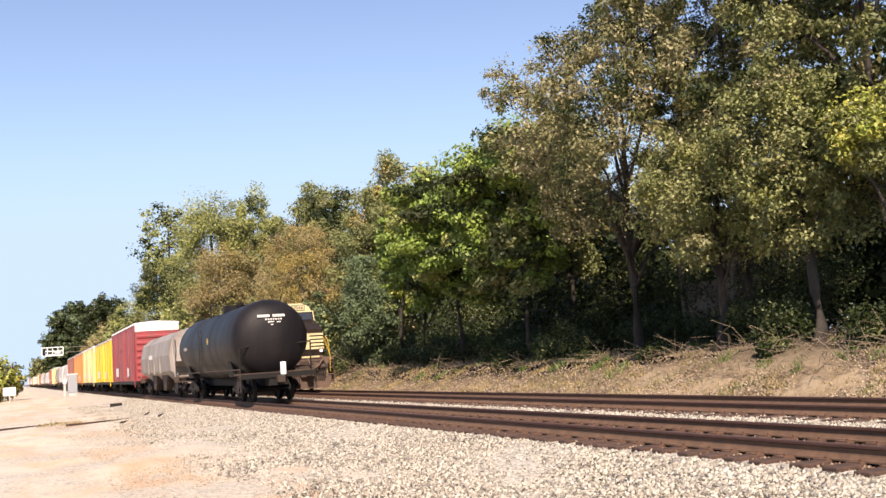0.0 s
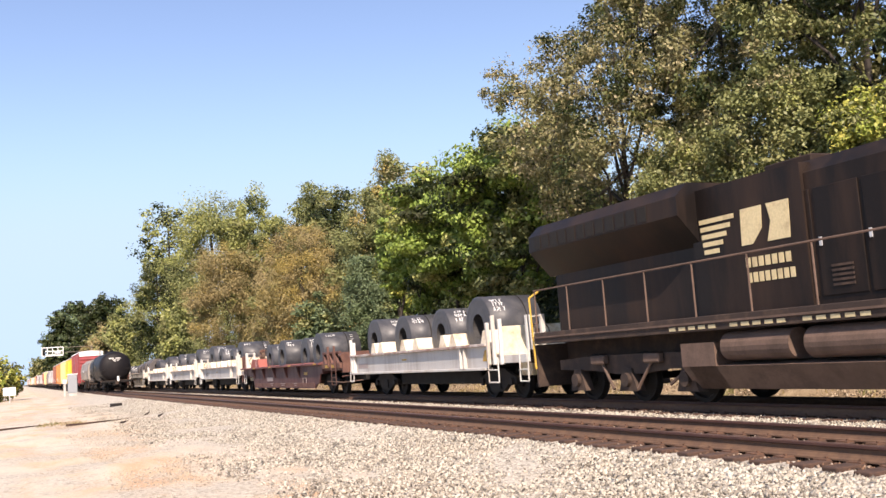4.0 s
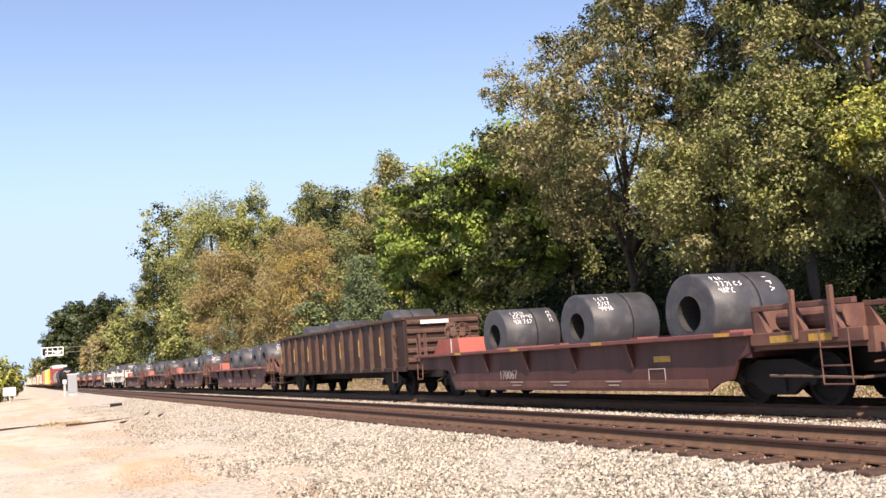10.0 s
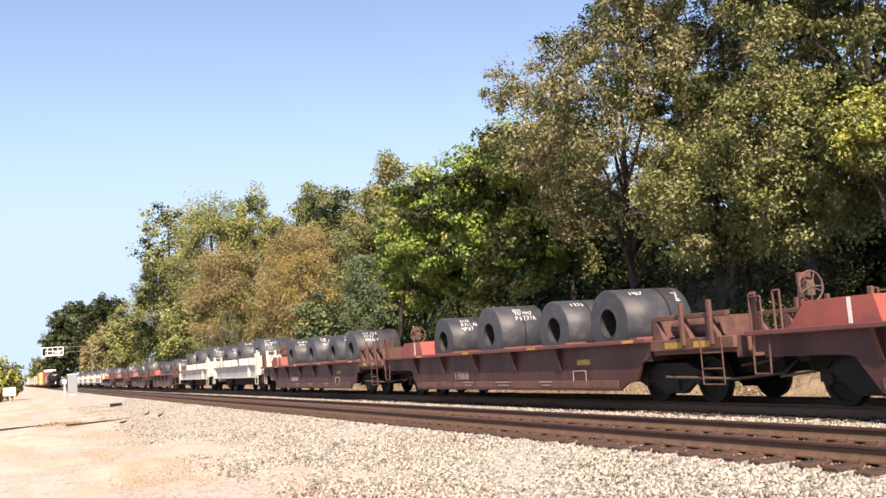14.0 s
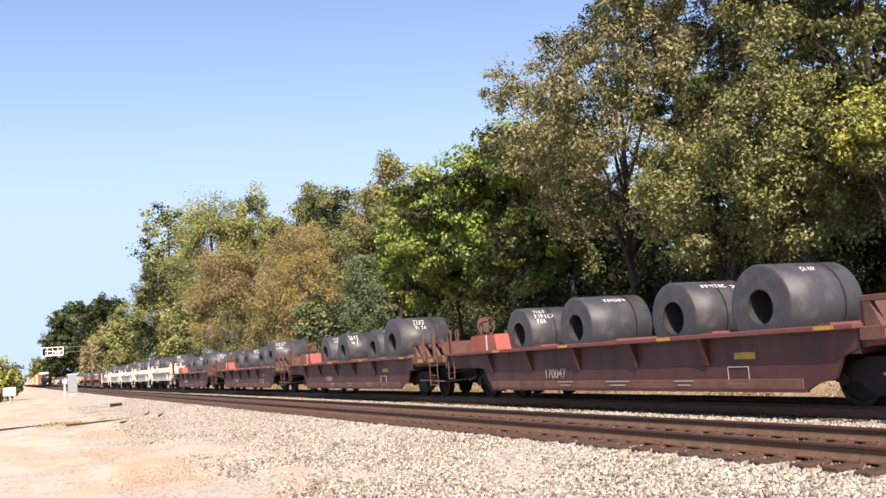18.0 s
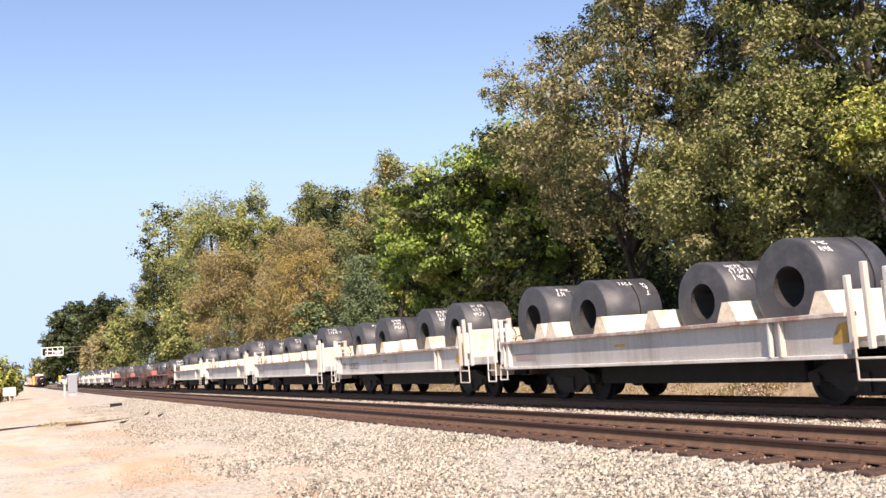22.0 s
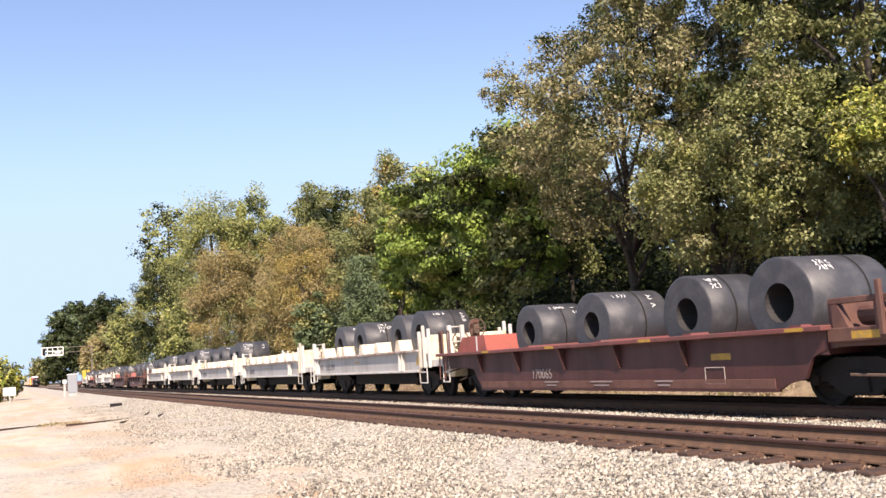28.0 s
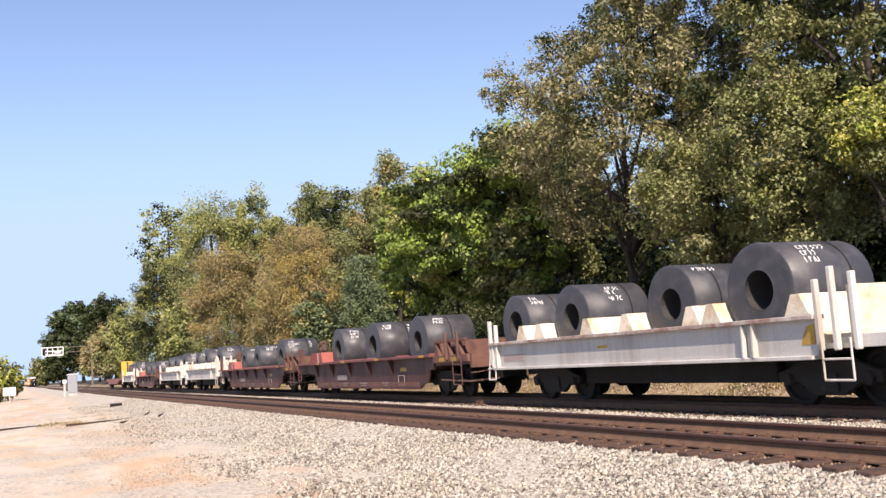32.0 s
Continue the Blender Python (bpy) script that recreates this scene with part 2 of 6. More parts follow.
M_PEBBLE = stone_mat("sandy_pebbles", [(0, (0.28, 0.23, 0.18)), (0.5, (0.46, 0.4, 0.32)), (1, (0.6, 0.54, 0.45))], (0.56, 0.42, 0.3), 0.5)
M_CLOD = stone_mat("tan_clods", [(0, (0.08, 0.055, 0.033)), (0.5, (0.28, 0.2, 0.13)), (1, (0.55, 0.45, 0.33))], (0.4, 0.3, 0.2), 0.4)


def ground_mat():
    """Bare sandy dirt with orange clay, grey gravel patches, ballast near the track, and leaf litter past it, darkened
    for the wood's shade.
    """
    m, n, p = node_mat("sandy_ground")
    g = n.nodes.new("ShaderNodeNewGeometry")
    sep = n.nodes.new("ShaderNodeSeparateXYZ")
    link(n, g.outputs["Position"], sep.inputs[0])
    pos = g.outputs["Position"]
    mp = n.nodes.new("ShaderNodeMapping")
    mp.inputs["Scale"].default_value = (1.0, 0.22, 1.0)
    link(n, pos, mp.inputs[0])
    long = noise_node(n, 0.55, 5, 0.6, mp.outputs[0])
    mid = noise_node(n, 1.7, 5, 0.65, pos)
    fine = noise_node(n, 16.0, 5, 0.7, pos)
    grit = n.nodes.new("ShaderNodeTexVoronoi")
    grit.inputs["Scale"].default_value = 18
    link(n, pos, grit.inputs["Vector"])
    dirt = ramp(n, long.outputs[0], [(0.3, (0.62, 0.53, 0.44)), (0.46, (0.64, 0.54, 0.42)), (0.53, (0.62, 0.46, 0.31)), (0.61, (0.6, 0.39, 0.24)), (0.74, (0.62, 0.51, 0.4))])
    gravel = ramp(n, grit.outputs["Color"], [(0.1, (0.22, 0.195, 0.16)), (0.35, (0.42, 0.38, 0.315)), (0.9, (0.62, 0.57, 0.48))])
    patch = noise_node(n, 0.35, 6, 0.7, pos)
    k = ramp(n, patch.outputs[0], [(0.46, (0, 0, 0)), (0.58, (0.8, 0.8, 0.8))])
    col = mix_col(n, k.outputs[0], dirt.outputs[0], gravel.outputs[0])

    def band(lo, hi, wob):
        a = n.nodes.new("ShaderNodeMath")
        a.operation = "MULTIPLY_ADD"
        link(n, mid.outputs[0], a.inputs[0])
        a.inputs[1].default_value = wob
        link(n, sep.outputs[0], a.inputs[2])
        r = n.nodes.new("ShaderNodeMapRange")
        r.inputs["From Min"].default_value, r.inputs["From Max"].default_value = lo, hi
        link(n, a.outputs[0], r.inputs["Value"])
        return r.outputs[0]
    col = mix_col(n, band(4.4, 7.2, 2.2), col, gravel.outputs[0])
    bank = ramp(n, mid.outputs[0], [(0.3, (0.13, 0.092, 0.055)), (0.45, (0.3, 0.22, 0.135)), (0.58, (0.38, 0.29, 0.185)), (0.68, (0.11, 0.09, 0.045))])
    col = mix_col(n, band(15.6, 16.6, 0.8), col, bank.outputs[0])
    # leaf litter, with the shade of the wood put into its colour
    shaded_litter = ramp(n, fine.outputs[0], [(0.3, (0.03, 0.022, 0.014)), (0.7, (0.08, 0.06, 0.036))])
    col = mix_col(n, band(18.5, 19.8, 1.5), col, shaded_litter.outputs[0])
    f = ramp(n, fine.outputs[0], [(0.25, (0.78, 0.78, 0.78)), (0.75, (1.12, 1.12, 1.12))])
    col = mix_col(n, 1.0, col, f.outputs[0], "MULTIPLY")
    link(n, col, p.inputs["Base Color"])
    p.inputs["Roughness"].default_value = 0.95
    b = n.nodes.new("ShaderNodeBump")
    b.inputs["Strength"].default_value, b.inputs["Distance"].default_value = 0.6, 0.05
    link(n, fine.outputs[0], b.inputs["Height"])
    link(n, b.outputs[0], p.inputs["Normal"])
    return m


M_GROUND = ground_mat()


# ---------------- mesh tools ----------------
def part(name, bm, material, parent=None, label="", m=None):
    me = bpy.data.meshes.new(name)
    bm.to_mesh(me)
    bm.free()
    me.materials.append(material)
    ob = new(name, me)
    if parent:
        ob.parent = parent
    if m:
        ob.matrix_basis = m
    if label:
        ob["label"] = label
    return ob


def share(ob, parent, m):
    """Another part on the same mesh."""
    o = new(ob.name.split(".")[0], ob.data)
    o.parent = parent
    o.matrix_basis = m
    if "label" in ob:
        o["label"] = ob["label"]
    return o


def thing(name, label, category, group="", kind=""):
    return tagged(new(name), label, category, group, kind)


def box(bm, x0, x1, y0, y1, z0, z1, bevel=0.0, m=None):
    r = bmesh.ops.create_cube(bm, size=1)
    vs = r["verts"]
    bmesh.ops.scale(bm, vec=(abs(x1 - x0), abs(y1 - y0), abs(z1 - z0)), verts=vs)
    bmesh.ops.translate(bm, vec=((x0 + x1) / 2, (y0 + y1) / 2, (z0 + z1) / 2), verts=vs)
    if bevel:
        es = list({e for v in vs for e in v.link_edges})
        k = bmesh.ops.bevel(bm, geom=es, offset=bevel, segments=1, affect="EDGES")
        vs = list({v for f in k["faces"] for v in f.verts} | {v for v in vs if v.is_valid})
    if m:
        bmesh.ops.transform(bm, matrix=m, verts=vs)
    return vs


def boxes(*rows, bevel=0.0):
    bm = bmesh.new()
    for r in rows:
        box(bm, *r, bevel=bevel)
    return bm


def cyl(bm, r, h, m, seg=24, r2=None, caps=True):
    k = bmesh.ops.create_cone(bm, cap_ends=caps, segments=seg, radius1=r, radius2=r if r2 is None else r2, depth=h)
    bmesh.ops.transform(bm, matrix=m, verts=k["verts"])
    return k["verts"]


def prism(bm, pts, axis, a, b):
    """A flat outline pushed along an axis: pts are (y, z) for x, (x, z) for y, (x, y) for z."""
    def v3(p, t):
        return {"x": (t, *p), "y": (p[0], t, p[1]), "z": (*p, t)}[axis]
    va = [bm.verts.new(v3(p, a)) for p in pts]
    vb = [bm.verts.new(v3(p, b)) for p in pts]
    bm.faces.new(va)
    bm.faces.new(vb[::-1])
    for i in range(len(pts)):
        j = (i + 1) % len(pts)
        bm.faces.new((va[j], va[i], vb[i], vb[j]))
    bmesh.ops.recalc_face_normals(bm, faces=bm.faces[:])


def rod(bm, pts, r, seg=6):
    """A bent bar through the points."""
    pts = [Vector(p) for p in pts]
    for a, b in zip(pts, pts[1:]):
        d = b - a
        if d.length > 1e-5:
            cyl(bm, r, d.length, Matrix.Translation((a + b) / 2) @ d.to_track_quat("Z", "Y").to_matrix().to_4x4(), seg)


def rods(*lines, r=0.02, seg=6):
    bm = bmesh.new()
    for pts in lines:
        rod(bm, pts, r, seg)
    return bm


X90 = pose(0, 0, 0, 0, 90, 0)
Y90 = pose(0, 0, 0, 90, 0, 0)


def raw_mesh(name, verts, faces, material, smooth=False):
    """A mesh from numpy arrays of corners and equal-sized faces."""
    me = bpy.data.meshes.new(name)
    nv, nf, k = len(verts), len(faces), faces.shape[1]
    me.vertices.add(nv)
    me.vertices.foreach_set("co", np.ascontiguousarray(verts, np.float32).ravel())
    me.loops.add(nf * k)
    me.loops.foreach_set("vertex_index", np.ascontiguousarray(faces, np.int32).ravel())
    me.polygons.add(nf)
    me.polygons.foreach_set("loop_start", np.arange(0, nf * k, k, dtype=np.int32))
    if smooth:
        me.polygons.foreach_set("use_smooth", np.ones(nf, bool))
    me.update(calc_edges=True)
    me.materials.append(material)
    return me


def lettering(name, text, size, material, parent, m, label=""):
    cu = bpy.data.curves.new(name, "FONT")
    cu.body, cu.size, cu.align_x, cu.align_y, cu.extrude = text, size, "CENTER", "CENTER", 0.004
    tmp = bpy.data.objects.new(name, cu)
    scene.collection.objects.link(tmp)
    dg = bpy.context.evaluated_depsgraph_get()
    me = bpy.data.meshes.new_from_object(tmp.evaluated_get(dg))
    bpy.data.objects.remove(tmp)
    me.materials.clear()
    me.materials.append(material)
    ob = new(name, me)
    ob.parent, ob.matrix_basis = parent, m
    if label:
        ob["label"] = label
    return ob


def side_text(y, z, x=-1.6):
    """Upright writing on the side of a car that faces the camera, read from -x."""
    return Matrix.Translation((x, y, z)) @ Matrix(((0, 0, -1, 0), (-1, 0, 0, 0), (0, 1, 0, 0), (0, 0, 0, 1)))


def front_text(x, z, y):
    return Matrix.Translation((x, y, z)) @ Matrix(((1, 0, 0, 0), (0, 0, -1, 0), (0, 1, 0, 0), (0, 0, 0, 1)))


MOVING = []          # (thing, place along its train, train, offset x, height)


def on_train(ob, s, train, x=0.0, z=0.0):
    MOVING.append((ob, s, train, x, z))
    return ob


def run(train, t):
    """How far each train has gone by t seconds."""
    if train == "far":
        u = (t - 16) / 16
        return 18.011 * t + 7.456 * (u * u - 1) + 0.6613 * (u ** 3 - u)
    return -16.29 * t


# ---------------- ground and track bed ----------------
PROFILE = [(-2400, -0.6), (-300, -0.6), (-60, -0.6), (-20, -0.56), (-8, -0.53), (0, -0.53), (3, -0.53), (5.2, -0.54), (6.5, -0.48), (7.4, -0.36), (7.8, -0.26), (8.2, -0.235),
           (10.4, -0.235), (11.0, -0.3), (11.7, -0.24), (15.1, -0.24), (15.8, -0.42), (16.5, -0.3), (17.4, 0.15), (18.6, 0.75), (20.5, 1.0), (26, 1.2), (60, 1.6), (300, 2.0), (2400, 2.0)]


def ground_z(x):
    for (a, za), (b, zb) in zip(PROFILE, PROFILE[1:]):
        if a <= x <= b:
            return za + (zb - za) * (x - a) / (b - a)
    return PROFILE[-1][1]


def build_ground():
    xs = sorted({*[a for a, _ in PROFILE], *np.linspace(-6, 30, 109).round(3)})
    ys = sorted({-2400, -600, -150, -40, -10, *np.linspace(0, 90, 181).round(3), *np.linspace(95, 300, 42).round(2), 400, 600, 1000, 2400})
    gz = {x: ground_z(x) for x in xs}
    v = []
    for y in ys:
        fade = min(1.0, max(0.0, (y - 21) / 22))
        for x in xs:
            z = gz[x]
            if x > 16:
                k = min(1, (x - 16) / 2)
                z -= k * 0.6 * fade
                z += 0.16 * k * noise.noise((x * 0.7, y * 0.5, 1.3))
            amp = 0.03 if 7 < x < 15.6 else 0.07
            z += amp * noise.noise((x * 0.6, y * 0.35, 0.2)) + 0.025 * noise.noise((x * 2.1, y * 1.7, 3.2))
            v.append((x, y, z))
    w = len(xs)
    i = np.arange((len(ys) - 1) * w).reshape(-1, w)[:, :-1].ravel()
    f = np.stack([i, i + 1, i + w + 1, i + w], 1)
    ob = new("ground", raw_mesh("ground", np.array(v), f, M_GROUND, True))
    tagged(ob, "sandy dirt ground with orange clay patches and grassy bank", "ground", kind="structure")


build_ground()


def stones(name, label, x0, x1, y0, y1, count, size, rng, zf, mat=None, lean=1.0):
    """Loose crushed stones, joined."""
    c = np.stack([x0 + (x1 - x0) * rng.uniform(0, 1, count) ** lean, y0 + (y1 - y0) * rng.uniform(0, 1, count) ** 1.5, np.zeros(count)], 1)
    c[:, 2] = zf(c[:, 0]) + size * 0.12
    octa = np.array([(1, 0, -0.4), (-0.5, 0.87, -0.4), (-0.5, -0.87, -0.4), (0, 0, 1.0)], float)
    fa = np.array([(0, 1, 3), (1, 2, 3), (2, 0, 3), (0, 2, 1)])
    s = size * rng.uniform(0.45, 1.15, (count, 1, 1))
    v = octa[None] * rng.uniform(0.7, 1.35, (count, 4, 1)) + rng.uniform(-0.3, 0.3, (count, 4, 3))
    a = rng.uniform(0, 6.283, (count, 1))
    b = rng.uniform(-0.9, 0.9, (count, 1))
    ca, sa, cb, sb = np.cos(a), np.sin(a), np.cos(b), np.sin(b)
    x, y, z = v[..., 0], v[..., 1], v[..., 2]
    y, z = y * cb - z * sb, y * sb + z * cb
    x, y = x * ca - y * sa, x * sa + y * ca
    v = np.stack([x, y, z], -1) * s * np.array([1, 1, 0.75]) + c[:, None]
    f = (fa[None] + 4 * np.arange(count)[:, None, None]).reshape(-1, 3)
    ob = new(name, raw_mesh(name, v.reshape(-1, 3), f, mat or M_STONE))
    return tagged(ob, label, "gravel", kind="stuff")


PX, PZ = np.array([a for a, _ in PROFILE]), np.array([b for _, b in PROFILE])


def prof(x):
    return np.interp(x, PX, PZ)


RNG = np.random.default_rng(7)
stones("ballast_shoulder", "pale grey crushed stone ballast beside the rails", 3.2, 8.0, 5.5, 75, 80000, 0.045, RNG, prof, None, 0.55)
stones("ballast_tie_ends", "pale crushed stone heaped round the tie ends", 7.7, 8.25, 5.5, 60, 8000, 0.044, RNG, lambda x: prof(x) - 0.03)
stones("ballast_between", "pale crushed stone ballast between the tracks", 10.3, 12.6, 8, 75, 38000, 0.044, RNG, lambda x: prof(x) + 0.015)
stones("ballast_cribs", "rust-stained ballast between the ties", 8.2, 10.4, 5.5, 70, 22000, 0.04, RNG, lambda x: prof(x) + 0.008, M_STONE_R)
stones("ballast_far_cribs", "rust-stained ballast between the far ties", 12.3, 14.5, 8, 80, 14000, 0.042, RNG, lambda x: prof(x) + 0.008, M_STONE_R)
stones("ballast_far", "pale crushed stone ballast beside the bank", 14.3, 16.4, 10, 80, 22000, 0.042, RNG, prof)
stones("loose_gravel", "scattered gravel on the sandy ground", 1.5, 5.6, 7, 60, 22000, 0.024, RNG, prof, M_PEBBLE)
stones("bank_rubble", "tan clods and pebbles on the bank", 16.2, 20.0, 12, 75, 30000, 0.042, RNG, prof, M_CLOD)


def build_track(name, xc, y_ties0, tie_count, label):
    """Two rails with head, web and foot, timber ties and their plates."""
    tr = thing(name, label, "railway track", "the double track")
    tr.location = (xc, 0, 0)
    for sx in (-1, 1):
        c = sx * GAUGE / 2
        bm = bmesh.new()
        head = [(c - 0.037, -0.036), (c - 0.012, -0.05), (c + 0.012, -0.05), (c + 0.037, -0.036), (c + 0.037, -0.01), (c + 0.03, -0.003), (c - 0.03, -0.003), (c - 0.037, -0.01)]
        prism(bm, head, "y", -60, 1500)
        rail = part("rail", bm, M_RAIL, tr, "rusty brown steel rail")
        part("railhead", boxes((c - 0.028, c + 0.028, -60, 1500, -0.004, 0.0)), M_RAILHEAD, rail, "worn running surface")
        bm = bmesh.new()
        half = [(0.009, -0.046), (0.009, -0.09), (0.02, -0.118), (0.05, -0.15), (0.074, -0.164), (0.076, -0.182)]
        prism(bm, [(c - a, b) for a, b in half] + [(c + a, b) for a, b in half[::-1]], "y", -60, 1500)
        part("rail_foot", bm, M_RAILFOOT, rail, "tan rusty rail web and foot, lightened as sunlit")
    rnd = random.Random(3)
    tie = plate = None
    for i in range(tie_count):
        y = y_ties0 + i * 0.51 + rnd.uniform(-0.04, 0.04)
        m = pose(rnd.uniform(-0.05, 0.05), y, -0.27, rnd.uniform(-1, 1), 0, rnd.uniform(-1.2, 1.2))
        if tie is None:
            bm = boxes((-1.3, 1.3, -0.115, 0.115, -0.09, 0.085), bevel=0.012)
            tie = part("tie", bm, M_TIE, tr, "", m)
            bm = bmesh.new()
            for sx in (-1,):
                c = sx * GAUGE / 2
                box(bm, c - 0.18, c + 0.18, -0.1, 0.1, 0.085, 0.1)
                for dx in (-0.11, 0.11):
                    box(bm, c + dx - 0.012, c + dx + 0.012, -0.05, -0.02, 0.1, 0.125)
            plate = part("tie_plate", bm, M_PLATE, tie, "rusty tie plate with spikes")
            share(plate, tie, pose(GAUGE, 0, 0))
        else:
            t2 = share(tie, tr, m)
            share(plate, t2, Matrix())
            if i < 70:
                share(plate, t2, pose(GAUGE, 0, 0))
    bm = bmesh.new()
    for i in range(tie_count, tie_count + 420):
        y = y_ties0 + i * 0.51
        box(bm, -1.3, 1.3, y - 0.11, y + 0.11, -0.36, -0.19)
    tagged(part("distant_ties", bm, M_TIE, tr), kind="stuff")
    return tr


build_track("near_track", NEAR_X, 4.5, 142, "railway track with rusty rails on dark timber ties")
build_track("far_track", FAR_X, 7.0, 100, "second railway track with rusty rails on timber ties")


# ---------------- running gear ----------------
WHEEL = {}


def wheel_parts(parent, y, r):
    """Two flanged wheels on an axle."""
    if r not in WHEEL:
        bm = bmesh.new()
        n, rings = 28, []
        for x, q in ((-0.1, 0.02), (-0.1, r * 0.3), (-0.03, r * 0.36), (-0.02, r * 0.78), (-0.065, r * 0.84), (-0.065, r), (0.05, r + 0.004), (0.055, r + 0.03), (0.08, r + 0.026), (0.08, r * 0.84), (0.04, r * 0.78), (0.04, 0.02)):
            rings.append([bm.verts.new((x, q * math.cos(6.28318 * i / n), q * math.sin(6.28318 * i / n))) for i in range(n)])
        for a, b in zip(rings, rings[1:]):
            for i in range(n):
                bm.faces.new((a[i], b[i], b[(i + 1) % n], a[(i + 1) % n]))
        bm.faces.new(rings[0])
        bm.faces.new(rings[-1][::-1])
        bmesh.ops.recalc_face_normals(bm, faces=bm.faces[:])
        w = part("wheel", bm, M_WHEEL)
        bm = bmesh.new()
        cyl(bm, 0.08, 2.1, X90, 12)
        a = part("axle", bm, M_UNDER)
        WHEEL[r] = (w.data, a.data)
        for o in (w, a):
            bpy.data.objects.remove(o)
    o = new("axle", WHEEL[r][1])
    o.parent, o.location = parent, (0, y, r)
    for k in (-1, 1):
        o = new("wheel", WHEEL[r][0])
        o.parent, o.matrix_basis = parent, pose(k * 0.755, y, r, 0, 0, 0 if k < 0 else 180)


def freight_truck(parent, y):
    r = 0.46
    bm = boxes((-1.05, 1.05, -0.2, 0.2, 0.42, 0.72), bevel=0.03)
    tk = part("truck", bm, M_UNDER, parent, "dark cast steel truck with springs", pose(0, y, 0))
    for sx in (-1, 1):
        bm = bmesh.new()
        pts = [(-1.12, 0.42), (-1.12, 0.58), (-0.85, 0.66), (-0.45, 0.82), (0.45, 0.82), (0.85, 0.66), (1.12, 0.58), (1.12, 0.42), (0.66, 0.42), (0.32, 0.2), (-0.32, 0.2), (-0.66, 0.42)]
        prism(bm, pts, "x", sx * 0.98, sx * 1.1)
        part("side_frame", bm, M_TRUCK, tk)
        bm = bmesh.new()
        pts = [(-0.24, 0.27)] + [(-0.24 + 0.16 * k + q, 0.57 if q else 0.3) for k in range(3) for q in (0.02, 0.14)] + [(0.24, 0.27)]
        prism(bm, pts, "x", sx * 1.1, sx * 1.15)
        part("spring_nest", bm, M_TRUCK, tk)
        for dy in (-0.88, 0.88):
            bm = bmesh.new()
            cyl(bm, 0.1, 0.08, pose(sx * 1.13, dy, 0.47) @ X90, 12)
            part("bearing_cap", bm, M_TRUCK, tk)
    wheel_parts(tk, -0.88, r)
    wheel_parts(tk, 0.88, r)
    return tk


def coupler(parent, y, sy, z=0.86):
    bm = boxes((-0.09, 0.09, y - sy * 0.75, y, z - 0.09, z + 0.09), (-0.15, 0.15, y - sy * 0.16, y + sy * 0.03, z - 0.14, z + 0.14), bevel=0.02)
    part("coupler", bm, M_DUST, parent, "rusty knuckle coupler")
    bm = rods([(0.35, y - sy * 0.5, z - 0.05), (0.38, y - sy * 0.25, z - 0.3), (0.3, y - sy * 0.02, z - 0.42), (0.2, y + sy * 0.05, z - 0.35)], r=0.025)
    part("air_hose", bm, M_UNDER, parent, "black rubber air hose")


def ladder(parent, x, y0, y1, z0, z1, n, mat, name="ladder", r=0.014):
    lines = [[(x, y0, z0), (x, y0, z1)], [(x, y1, z0), (x, y1, z1)]]
    lines += [[(x, y0, z0 + (z1 - z0) * i / n), (x, y1, z0 + (z1 - z0) * i / n)] for i in range(n)]
    return part(name, rods(*lines, r=r), mat, parent)


def brake_wheel(parent, x, y, z, mat, axis="y"):
    bm = bmesh.new()
    n = 16
    ring = [(0.28 * math.cos(6.2832 * i / n), 0.28 * math.sin(6.2832 * i / n)) for i in range(n + 1)]
    rod(bm, [(a, 0, b) for a, b in ring], 0.02, 6)
    for i in range(0, n, 3):
        rod(bm, [(0, 0, 0), (ring[i][0], 0, ring[i][1])], 0.014, 5)
    box(bm, -0.09, 0.09, 0.0, 0.12, -0.16, 0.12)
    return part("brake_wheel", bm, mat, parent, "round spoked hand brake wheel", pose(x, y, z, 0, 0, 0 if axis == "y" else 90))


# ---------------- white coil cars ----------------
COIL_LABEL = "dark grey steel coil with white chalk marks on rail car"


